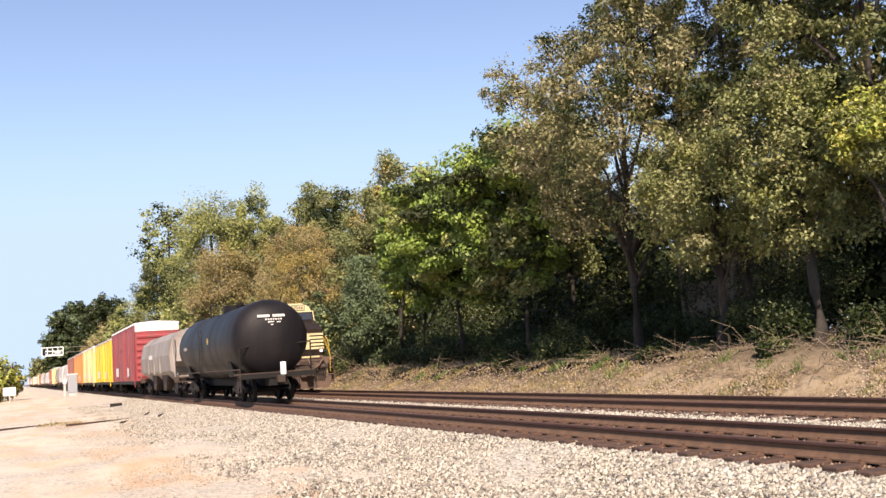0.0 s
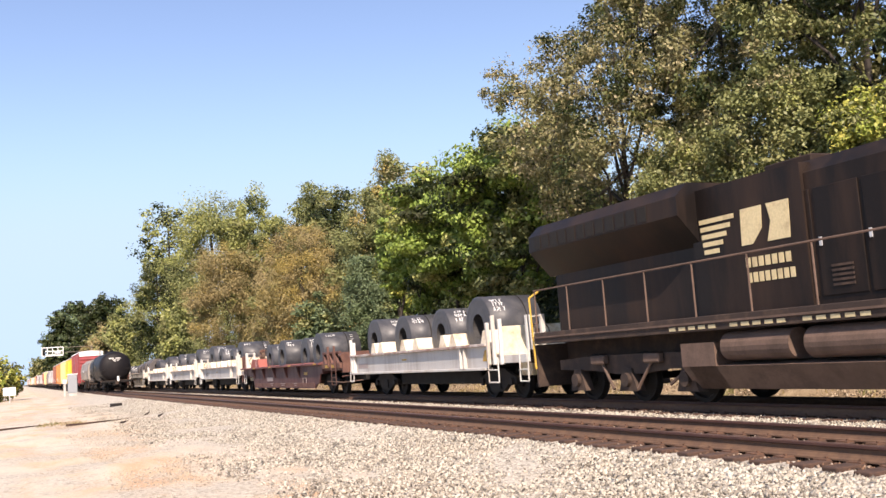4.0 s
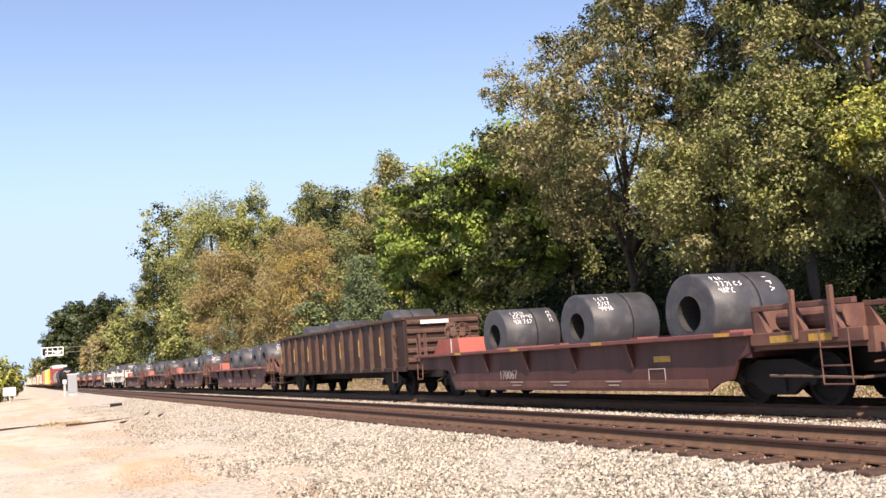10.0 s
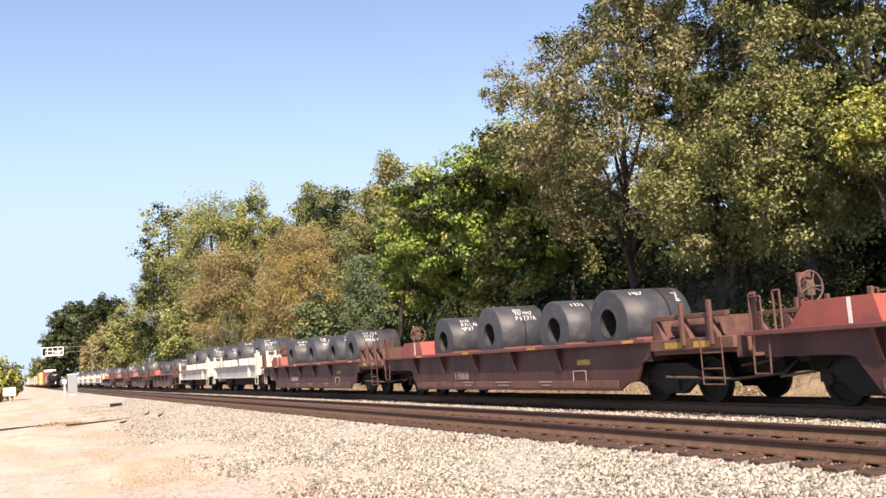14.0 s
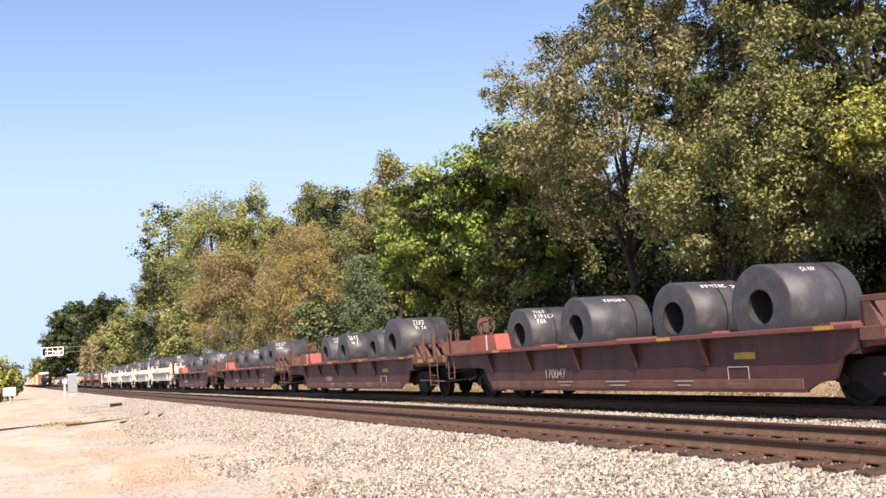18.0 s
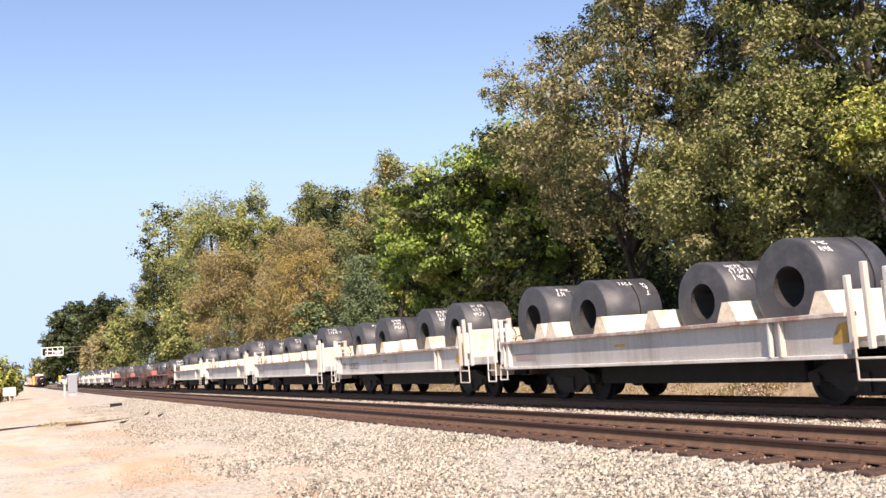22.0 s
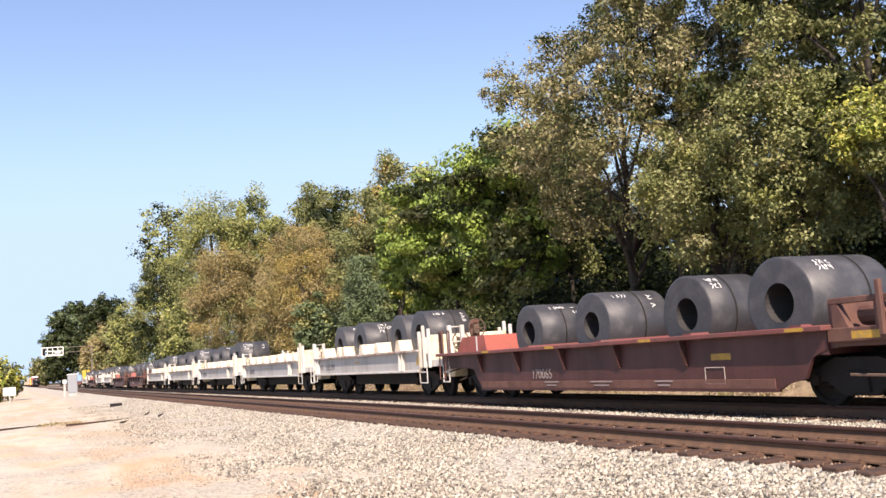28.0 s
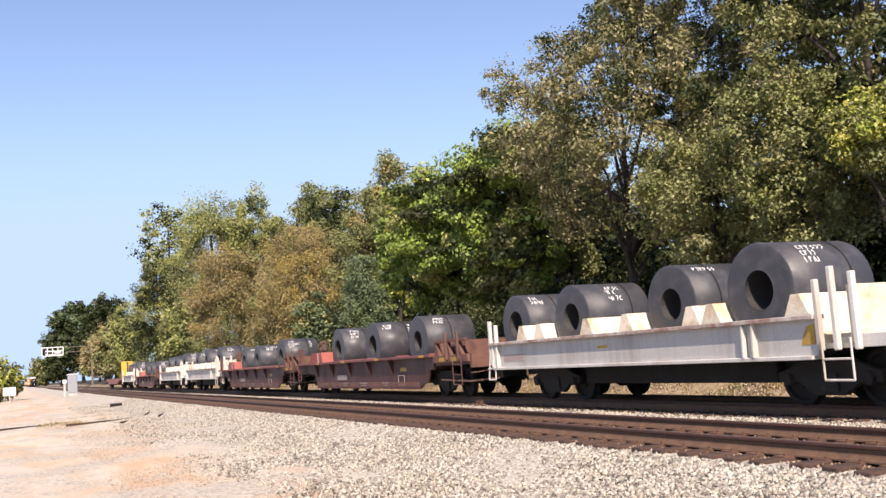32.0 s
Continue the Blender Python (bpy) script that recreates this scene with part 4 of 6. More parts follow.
    for y, d, w in ((6.0, 1.5, 1.65), (3.5, 1.45, 1.8), (-0.55, 1.75, 1.9), (-3.7, 1.75, 2.3)):
        ob = coil(s, y, d, w, z0=1.25, along=True, plain=True, brown=True)
        if y < -3:
            lettering("chalk_number", "1547", 0.26, M_CHALK, ob, side_text(-0.3, 0.52, -w / 2 - 0.012) @ pose(0, 0, 0, 0, 0, -28), "white chalk number")


def gondola(s):
    car = thing("gondola_car", "rusty brown ribbed gondola car loaded with steel coils", "rail car", "the coil train")
    part("floor_frame", boxes((-1.3, 1.3, -8.3, 8.3, 0.85, 1.05), (-0.4, 0.4, -8.5, 8.5, 0.6, 0.9)), M_UNDER, car)
    for sx in (-1, 1):
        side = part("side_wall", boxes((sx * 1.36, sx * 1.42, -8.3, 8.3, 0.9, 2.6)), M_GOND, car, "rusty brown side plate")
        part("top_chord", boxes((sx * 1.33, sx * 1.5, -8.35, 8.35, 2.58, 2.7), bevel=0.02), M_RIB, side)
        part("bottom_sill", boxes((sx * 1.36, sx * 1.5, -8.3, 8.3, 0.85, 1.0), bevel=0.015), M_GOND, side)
        for i in range(14):
            y = 7.6 - i * 1.16
            bm = bmesh.new()
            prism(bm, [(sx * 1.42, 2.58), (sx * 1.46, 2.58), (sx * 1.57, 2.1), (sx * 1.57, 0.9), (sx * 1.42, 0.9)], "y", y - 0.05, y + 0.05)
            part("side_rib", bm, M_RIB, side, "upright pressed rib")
            if i % 2 == 0:
                part("yellow_marking", boxes((sx * 1.572, sx * 1.576, y - 0.048, y + 0.048, 1.45, 2.1)), M_YELLOW, side, "yellow reflective strip")
        part("corner_step", rods([(sx * 1.52, -7.3, 0.9), (sx * 1.54, -7.3, 0.5), (sx * 1.54, -7.75, 0.5), (sx * 1.52, -7.75, 0.9)], r=0.022), M_RIB, car)
        part("corner_step", rods([(sx * 1.52, 8.2, 0.9), (sx * 1.54, 8.2, 0.5), (sx * 1.54, 7.8, 0.5), (sx * 1.52, 7.8, 0.9)], r=0.022), M_RIB, car)
        for y, z in ((-7.5, 1.7), (-7.55, 2.1), (-7.5, 1.3)):
            part("grab_iron", rods([(sx * 1.42, y + 0.22, z), (sx * 1.5, y + 0.22, z), (sx * 1.5, y - 0.22, z), (sx * 1.42, y - 0.22, z)], r=0.015), M_RIB, side)
    for e in (-1, 1):
        end = part("end_wall", boxes((-1.36, 1.36, e * 8.3, e * 8.36, 0.9, 2.68)), M_GOND, car)
        bm = bmesh.new()
        for k in range(5):
            z = 1.1 + k * 0.32
            prism(bm, [(e * 8.36, z), (e * 8.36, z + 0.2), (e * 8.45, z + 0.14), (e * 8.45, z + 0.06)], "x", -1.34, 1.34)
        part("end_corrugations", bm, M_RIB, end, "dented pressed ribs")
        coupler(car, e * 9.05, e)
        freight_truck(car, e * 6.2)
    part("road_bar", boxes((-0.85, 0.2, -8.47, -8.46, 2.42, 2.55)), M_LETTER, car, "white unreadable marking")
    brake_wheel(car, 0.7, -8.5, 2.1, M_RUSTY)
    on_train(car, s, "far")
    for y, d in ((5.6, 1.6), (1.6, 1.62), (-5.3, 1.72)):
        coil(s, y, d, 1.7, z0=3.08 - d, plain=True)


# ---------------- locomotives ----------------
def locomotive(s, number, lead):
    lo = thing("locomotive", "black diesel locomotive with cream nose stripes, dusty below", "locomotive", "the two locomotives")
    part("underframe", boxes((-1.5, 1.5, -9.35, 10.1, 1.42, 1.7), (-0.5, 0.5, -10.2, 10.3, 1.0, 1.45), bevel=0.01), M_DUST, lo, "dusty brown-black frame")
    part("walkway_edge", boxes((-1.53, -1.5, -9.3, 10.1, 1.56, 1.6), (1.5, 1.53, -9.3, 10.1, 1.56, 1.6)), M_DUST_L, lo, "pale dusty walkway edge")
    # long hood
    bm = bmesh.new()
    prism(bm, [(-0.95, 1.7), (0.95, 1.7), (0.95, 4.0), (0.7, 4.25), (-0.7, 4.25), (-0.95, 4.0)], "y", -4.95, 9.7)
    hood = part("long_hood", bm, M_BLACK, lo, "black louvred engine hood")
    door = part("hood_door", boxes((-0.975, -0.945, -4.15, -3.19, 1.85, 3.7), bevel=0.008), M_BLACK, hood, "black hood door")
    for y in np.arange(1.05, 7.5, 1.05):
        share(door, hood, pose(0, y, 0))
    bm = bmesh.new()
    for y in (-3.9, -2.85, -1.8, 0.3, 1.35, 2.4):
        for k in range(5):
            box(bm, -0.995, -0.97, y, y + 0.45, 2.0 + 0.08 * k, 2.04 + 0.08 * k)
    tagged(part("louvre", bm, M_DUST, hood), kind="stuff")
    hd = part("door_handle", boxes((-1.0, -0.97, -3.3, -3.25, 2.7, 2.85)), M_GALV, hood)
    for y in np.arange(1.05, 7.4, 1.05):
        share(hd, hood, pose(0, y, 0))
    # blower bulge and radiator wings
    for sx in (-1, 1):
        bm = bmesh.new()
        prism(bm, [(sx * 1.42, 1.7), (sx * 0.9, 1.7), (sx * 0.9, 4.1), (sx * 1.2, 4.1), (sx * 1.42, 3.85)], "y", -4.95, -3.4)
        part("equipment_cab", bm, M_BLACK, lo)
        part("equipment_cab_door", boxes((sx * 1.42, sx * 1.435, -4.75, -3.6, 1.8, 3.0), bevel=0.006), M_BLACK, lo)
        part("cab_side_door", boxes((sx * 1.5, sx * 1.512, -6.85, -5.5, 1.78, 2.55), bevel=0.006), M_BLACK, lo)
        tagged(part("vent_louvre", boxes(*[(sx * 1.42, sx * 1.44, -4.7, -3.65, 3.15 + 0.09 * k, 3.19 + 0.09 * k) for k in range(6)]), M_UNDER, lo), kind="stuff")
    bm = bmesh.new()
    prism(bm, [(-1.02, 1.7), (1.02, 1.7), (1.02, 4.2), (-1.02, 4.2)], "y", 1.2, 4.2)
    part("engine_room_panel", bm, M_BLACK, lo)
    bm = bmesh.new()
    prism(bm, [(-1.5, 3.72), (-0.95, 3.1), (0.95, 3.1), (1.5, 3.72), (1.5, 4.1), (1.2, 4.38), (-1.2, 4.38), (-1.5, 4.1)], "y", 4.0, 10.0)
    part("radiator_housing", bm, M_BLACK, lo, "overhanging black radiator wings")
    bm = bmesh.new()
    for sx in (-1, 1):
        for k in range(12):
            y = 5.0 + k * 0.4
            box(bm, sx * 1.5, sx * 1.515, y, y + 0.3, 3.76, 4.06)
    tagged(part("radiator_screen", bm, M_UNDER, lo), kind="stuff")
    part("exhaust_stack", boxes((-0.5, 0.5, 1.4, 2.6, 4.25, 4.42), bevel=0.03), M_BLACK, lo)
    part("roof_vent", boxes((-0.62, 0.62, -3.0, -1.2, 4.2, 4.36), bevel=0.03), M_BLACK, lo)
    part("roof_antenna", boxes((-0.45, 0.3, -2.6, -1.4, 4.36, 4.44), bevel=0.02), M_GALV, lo, "pale roof box")
    # cab
    bm = bmesh.new()
    prism(bm, [(-1.5, 1.7), (1.5, 1.7), (1.5, 3.9), (1.22, 4.4), (0.72, 4.6), (-0.72, 4.6), (-1.22, 4.4), (-1.5, 3.9)], "y", -6.98, -4.9)
    cab = part("cab", bm, M_BLACK, lo, "black wide-nose cab")
    bm = bmesh.new()
    # windshield block, leaning back to the roof
    prism(bm, [(-7.38, 3.42), (-6.98, 3.42), (-6.98, 4.3), (-7.13, 4.3)], "x", -1.45, 1.45)
    wf = part("windshield_frame", bm, M_ROOFW if not lead else M_BLACK, cab, "white windshield surround" if not lead else "")
    if lead:
        part("windshield_trim", rods([(-1.45, -7.33, 3.64), (-1.43, -7.16, 4.2), (1.43, -7.16, 4.2), (1.45, -7.33, 3.64)], r=0.03, seg=5), M_STRIPE, cab, "cream edging")
    for x0, x1 in ((-1.34, -0.16), (0.16, 1.34)):
        bm = bmesh.new()
        vs = [bm.verts.new(v) for v in ((x0, -7.295, 3.74), (x1, -7.295, 3.74), (x1 * 0.97, -7.195, 4.12), (x0 * 0.97, -7.195, 4.12))]
        bm.faces.new(vs)
        r = bmesh.ops.extrude_face_region(bm, geom=bm.faces[:])
        bmesh.ops.translate(bm, vec=(0, -0.02, 0.0), verts=[v for v in r["geom"] if isinstance(v, bmesh.types.BMVert)])
        bmesh.ops.recalc_face_normals(bm, faces=bm.faces[:])
        part("windshield_pane", bm, M_GLASS, cab, "blue-grey reflecting windshield")
    part("wiper", rods([(-0.6, -7.35, 3.72), (-0.35, -7.3, 4.02)], [(0.6, -7.35, 3.72), (0.8, -7.3, 4.02)], r=0.012, seg=4), M_UNDER, cab)
    # number board and headlight band over the windshield
    bm = bmesh.new()
    prism(bm, [(-1.34, 4.16), (1.34, 4.16), (1.22, 4.44), (0.8, 4.64), (-0.8, 4.64), (-1.22, 4.44)], "y", -7.2, -6.93)
    band = part("number_board_band", bm, M_STRIPE, cab, "cream band with number boards")
    for x in (-0.62, 0.62):
        part("number_board", boxes((x - 0.36, x + 0.36, -7.22, -7.13, 4.24, 4.56), bevel=0.01), M_DARKTXT, cab, "dark number board frame")
        part("number_board", boxes((x - 0.32, x + 0.32, -7.228, -7.2, 4.27, 4.53)), M_STRIPE, cab, "cream number board")
        lettering("board_number", number, 0.26, M_DARKTXT, cab, front_text(x, 4.395, -7.234))
    part("headlight", boxes((-0.2, 0.2, -7.25, -7.13, 4.28, 4.53), bevel=0.03), M_RUSTY, cab, "unlit twin headlight")
    # side window with visor
    for sx in (-1, 1):
        win = part("side_window", boxes((sx * 1.495, sx * 1.51, -6.68, -5.38, 3.3, 3.86)), M_GLASSD, cab, "dark cab side window")
        part("window_frame", boxes((sx * 1.5, sx * 1.53, -6.73, -6.63, 3.25, 3.9), (sx * 1.5, sx * 1.53, -5.43, -5.33, 3.25, 3.9), (sx * 1.5, sx * 1.53, -6.73, -5.33, 3.22, 3.3)), M_BLACK, win)
        part("sash", boxes((sx * 1.512, sx * 1.52, -6.63, -6.53, 3.3, 3.82)), M_GALV, win, "pale sliding sash edge")
        bm = bmesh.new()
        prism(bm, [(sx * 1.5, 3.92), (sx * 1.74, 3.8), (sx * 1.75, 3.84), (sx * 1.5, 3.98)], "y", -6.78, -5.38)
        part("sun_visor", bm, M_BLACK, win)
    # nose
    bm = bmesh.new()
    prism(bm, [(-9.05, 1.7), (-6.98, 1.7), (-6.98, 3.74), (-7.4, 3.7), (-9.05, 3.14)], "x", -1.36, 1.36)
    nose = part("nose", bm, M_BLACK, lo, "black sloped nose")
    for sx in (-1, 1):
        bm = bmesh.new()
        vs = [(sx * 1.36, -9.05, 1.7), (sx * 1.36, -9.05, 3.1), (sx * 1.4, -7.4, 3.66), (sx * 1.5, -6.98, 3.6), (sx * 1.5, -6.98, 1.7)]
        lo_v, in_v = [bm.verts.new(v) for v in vs], [bm.verts.new((sx * 1.3, *v[1:])) for v in vs]
        bm.faces.new(lo_v)
        bm.faces.new(in_v[::-1])
        for i in range(5):
            bm.faces.new((lo_v[i], in_v[i], in_v[(i + 1) % 5], lo_v[(i + 1) % 5]))
        bmesh.ops.recalc_face_normals(bm, faces=bm.faces[:])
        part("nose_cheek", bm, M_BLACK, nose)
    for k in range(5):
        z = 2.1 + k * 0.18
        part("nose_stripe", boxes((-1.37, 1.37, -9.065, -9.05, z, z + 0.11)), M_STRIPE, nose, "cream painted stripe")
        q = 0.06 * (4 - k)
        for sx in (-1, 1):
            bm = bmesh.new()
            vs = [(sx * 1.374, -9.05, z), (sx * 1.374, -9.05, z + 0.11), (sx * 1.436, -8.3 - q, z + 0.11), (sx * 1.43, -8.35 - q, z)]
            bm.faces.new([bm.verts.new(v) for v in vs])
            part("side_stripe", bm, M_STRIPE, nose, "cream painted stripe")
    part("nose_panel", boxes((-0.1, 0.62, -9.085, -9.065, 2.1, 2.93)), M_STRIPE, nose, "cream emblem panel")
    bm = bmesh.new()
    prism(bm, [(0.12, 2.28), (0.2, 2.24), (0.26, 2.44), (0.36, 2.52), (0.34, 2.7), (0.42, 2.78), (0.34, 2.84), (0.26, 2.74), (0.16, 2.58), (0.08, 2.44)], "y", -9.095, -9.085)
    part("emblem", bm, M_DARKTXT, nose, "dark emblem shape")
    part("nose_door_handle", rods([(-0.9, -9.04, 3.0), (-0.9, -9.09, 3.0), (-0.45, -9.09, 3.04), (-0.45, -9.04, 3.04)], r=0.018), M_UNDER, nose)
    # front platform, steps, pilot
    part("front_platform", boxes((-1.5, 1.5, -10.2, -9.15, 1.5, 1.66), (-0.55, 0.95, -10.25, -10.2, 1.62, 1.75)), M_DUST_L, lo)
    part("pilot_sill_stripe", boxes((-0.3, 0.75, -10.27, -10.22, 1.66, 1.74)), M_STRIPE, lo, "pale yellow step edge")
    bm = bmesh.new()
    prism(bm, [(-1.3, 0.4), (-1.1, 0.12), (1.1, 0.12), (1.3, 0.4), (1.3, 0.72), (-1.3, 0.72)], "y", -10.35, -10.28)
    part("snow_plow", bm, M_DUST_L, lo, "dusty brown plow plate")
    part("pilot_plate", boxes((-1.0, 1.0, -10.25, -10.15, 0.7, 1.5)), M_DUST, lo)
    for x, z, w in ((-0.75, 1.28, 0.16), (-0.45, 1.38, 0.12), (0.55, 1.3, 0.14), (0.85, 1.2, 0.16), (1.1, 1.4, 0.12)):
        part("hose_bracket", boxes((x - w, x + w, -10.36, -10.26, z - 0.09, z + 0.09), bevel=0.02), M_DUST_L, lo)
    part("draft_gear_box", boxes((-0.36, 0.42, -10.6, -10.26, 0.66, 1.12), bevel=0.05), M_DUST, lo)
    for sx in (-1, 1):
        st = part("step_well", boxes((sx * 1.48, sx * 1.52, -10.12, -9.25, 0.36, 1.56)), M_DUST, lo, "dusty step side plate")
        part("step_back", boxes((sx * 1.02, sx * 1.06, -10.2, -9.3, 0.42, 1.5)), M_DUST_L, st)
        for ya, yb, z in ((-10.2, -9.3, 0.42), (-10.15, -9.4, 0.75), (-10.1, -9.45, 1.08), (-10.1, -9.5, 1.38)):
            part("step_tread", boxes((sx * 1.06, sx * 1.48, ya, yb, z, z + 0.045)), M_DUST_L, st, "dusty steel step")
        part("front_handrail", rods([(sx * 1.52, -9.35, 0.7), (sx * 1.55, -9.5, 1.7), (sx * 1.45, -9.55, 2.5), (sx * 1.35, -9.5, 2.75)], r=0.022), M_YELLOW, lo, "yellow handrail")
        part("front_handrail", rods([(sx * 1.3, -10.2, 0.9), (sx * 1.33, -10.22, 1.7), (sx * 1.1, -10.2, 2.5), (sx * 1.0, -10.1, 2.7)], r=0.022), M_YELLOW, lo, "yellow handrail")
        bm = bmesh.new()
        cyl(bm, 0.13, 0.12, pose(sx * 0.85, -10.22, 2.0) @ Y90, 18)
        part("ditch_light_housing", bm, M_DUST, lo)
        bm = bmesh.new()
        cyl(bm, 0.075, 0.02, pose(sx * 0.85, -10.285, 2.0) @ Y90, 18)
        part("ditch_light", bm, M_LAMP, lo, "lit ditch light")
    coupler(lo, -10.95, -1, 0.88)
    for k in range(5):
        part("brake_hose", rods([(-0.9 + 0.12 * k, -10.3, 1.4), (-0.92 + 0.12 * k, -10.42, 0.9), (-0.8 + 0.1 * k, -10.4, 0.5)], r=0.026), M_UNDER, lo, "black brake hose")
        part("brake_hose", rods([(0.5 + 0.12 * k, -10.3, 1.4), (0.52 + 0.12 * k, -10.42, 0.9), (0.5 + 0.1 * k, -10.4, 0.5)], r=0.026), M_UNDER, lo, "black brake hose")
    part("jumper_cable", rods([(0.1, -10.35, 1.6), (0.2, -10.55, 1.25), (0.4, -10.58, 1.15), (0.6, -10.55, 1.25), (0.9, -10.4, 1.6)], r=0.035), M_DUST_L, lo, "looped jumper cable")
    part("uncoupling_lever", rods([(-1.4, -10.38, 1.2), (-0.5, -10.42, 1.1), (0.3, -10.42, 1.1), (1.4, -10.38, 1.2)], r=0.022), M_DUST, lo)
    # walkway handrails
    for sx in (-1, 1):
        posts = [[(sx * 1.48, y, 1.7), (sx * 1.48, y, 2.75)] for y in np.arange(-4.0, 10.1, 1.55)]
        part("walkway_handrail", rods(*posts, [(sx * 1.48, -4.1, 2.75), (sx * 1.48, 10.0, 2.75)], r=0.02), M_DUST_L, lo, "dusty handrail with posts")
    # fuel tank and reservoirs
    bm = bmesh.new()
    prism(bm, [(-1.42, 0.75), (-1.1, 0.3), (1.1, 0.3), (1.42, 0.75), (1.42, 1.3), (1.0, 1.36), (-1.0, 1.36), (-1.42, 1.3)], "y", -3.4, -1.0)
    prism(bm, [(-1.42, 0.75), (-1.1, 0.3), (1.1, 0.3), (1.42, 0.75), (-0.9, 0.8)], "y", -1.0, 4.2)
    prism(bm, [(-1.42, 0.75), (-1.1, 0.3), (1.1, 0.3), (1.42, 0.75), (1.42, 1.2), (-1.42, 1.2)], "y", 3.4, 4.4)
    part("fuel_tank", bm, M_DUST_L, lo, "dusty brown fuel tank")
    for y in (0.2, 2.3):
        bm = bmesh.new()
        cyl(bm, 0.27, 1.75, pose(-1.2, y, 1.1) @ Y90, 20)
        part("air_reservoir", bm, M_DUST_L, lo, "dusty air cylinder")
    # six-wheel trucks
    for y0 in (-6.5, 6.6):
        tk = part("truck", boxes((-0.9, 0.9, -2.6, 2.6, 0.7, 0.9)), M_UNDER, lo, "", pose(0, y0, 0))
        for sx in (-1, 1):
            bm = bmesh.new()
            pts = [(-2.9, 0.75), (-2.9, 0.98), (-1.5, 1.05), (1.5, 1.05), (2.9, 0.98), (2.9, 0.75), (1.3, 0.7), (0.5, 0.62), (-0.5, 0.62), (-1.3, 0.7)]
            prism(bm, pts, "x", sx * 1.02, sx * 1.16)
            part("side_frame", bm, M_DUST, tk)
            for dy in (-2.05, 0, 2.05):
                bm = bmesh.new()
                prism(bm, [(dy - 0.34, 0.25), (dy + 0.34, 0.25), (dy + 0.14, 0.75), (dy - 0.14, 0.75)], "x", sx * 1.0, sx * 1.22)
                cyl(bm, 0.15, 0.12, pose(sx * 1.25, dy, 0.5) @ X90, 14)
                part("axle_box", bm, M_DUST, tk)
            for ya in (-1.3, 0.75):
                part("brake_cylinder", boxes((sx * 1.16, sx * 1.32, ya, ya + 0.55, 0.85, 1.05), bevel=0.03), M_DUST_L, tk)
            for ya, za, yb, zb in ((-1.0, 0.95, -0.45, 0.3), (1.0, 0.95, 0.45, 0.3), (-2.5, 0.9, -1.6, 0.4)):
                part("brake_rod", rods([(sx * 1.22, ya, za), (sx * 1.28, yb, zb)], r=0.035), M_DUST_L, tk)
        for dy in (-2.05, 0, 2.05):
            wheel_parts(tk, dy, 0.53)
    # markings: plain shapes for the emblem and the company name, the road number lettered
    emb = boxes(*[(-1.03, -1.022, 2.95 - 0.0 * k + 0.12 * k, 3.95 - 0.02 * k, 3.5 - 0.15 * k, 3.59 - 0.15 * k) for k in range(5)])
    part("emblem_stripes", emb, M_STRIPE, lo, "cream slanted stripes")
    bm = bmesh.new()
    for pts in ([(2.76, 3.62), (2.2, 3.62), (2.24, 3.2), (2.5, 2.94), (2.8, 2.94)], [(2.08, 3.62), (1.52, 3.62), (1.54, 3.2), (1.56, 2.94), (2.12, 2.94), (2.0, 3.3)]):
        prism(bm, pts, "x", -1.03, -1.022)
    part("emblem", bm, M_STRIPE, lo, "cream block emblem")
    part("company_name_bar", boxes(*[(-1.03, -1.022, 2.62 - 0.17 * k, 2.74 - 0.17 * k, 2.52, 2.7) for k in range(7)], *[(-1.03, -1.022, 2.62 - 0.155 * k, 2.73 - 0.155 * k, 2.24, 2.42) for k in range(8)]), M_STRIPE, lo, "cream lettering drawn as bars")
    part("sill_stencil", boxes(*[(-1.508, -1.502, 4.4 - 0.3 * k, 4.6 - 0.3 * k, 1.46, 1.53) for k in range(22) if k % 6 != 5]), M_STRIPE, lo, "row of small pale stencils")
    lettering("road_number", number, 0.46, M_STRIPE, lo, side_text(-6.2, 2.95, -1.505) @ Matrix.Diagonal((1.25, 1, 1, 1)), "cream cab number")
    part("cab_small_marks", boxes((-1.507, -1.502, -6.35, -6.15, 2.6, 2.66), (-1.507, -1.502, -6.85, -6.55, 2.64, 2.67)), M_STRIPE, lo, "small pale stencils")
    part("rear_plow", boxes((-1.4, 1.4, 10.2, 10.28, 0.35, 1.4)), M_DUST, lo)
    coupler(lo, 10.95, 1, 0.88)
    part("rear_handrail", rods([(-1.45, 10.2, 0.8), (-1.48, 10.25, 2.6), (-1.2, 10.25, 2.75)], [(1.45, 10.2, 0.8), (1.48, 10.25, 2.6)], r=0.026), M_YELLOW, lo, "yellow end rail")
    on_train(lo, s, "far")
    return lo


locomotive(57.95, "7546", True)
locomotive(80.2, "9920", False)

# the cars behind, in order; each coil is (place, diameter, width)
white_car(98.78, [(5.4, 1.65, 1.5), (2.4, 1.6, 1.5), (-1.0, 1.6, 1.5), (-4.0, 1.75, 1.7)])
red_car(115.39, [(5.75, 1.55, 1.45), (2.5, 1.65, 1.75), (-1.35, 1.6, 1.5), (-4.05, 1.7, 1.8)])
white_car(132.0, [(5.6, 1.85, 1.6), (2.9, 1.6, 1.45), (-0.7, 1.45, 1.4), (-4.0, 1.75, 1.75)], "163017")
white_car(146.63, [(5.5, 1.7, 1.6), (0.66, 1.62, 1.85), (-4.1, 1.8, 1.9)], "162997")
white_car(161.25, [(5.9, 1.5, 1.4), (2.9, 1.5, 1.8), (-0.92, 1.6, 1.5), (-3.95, 1.65, 1.95)])
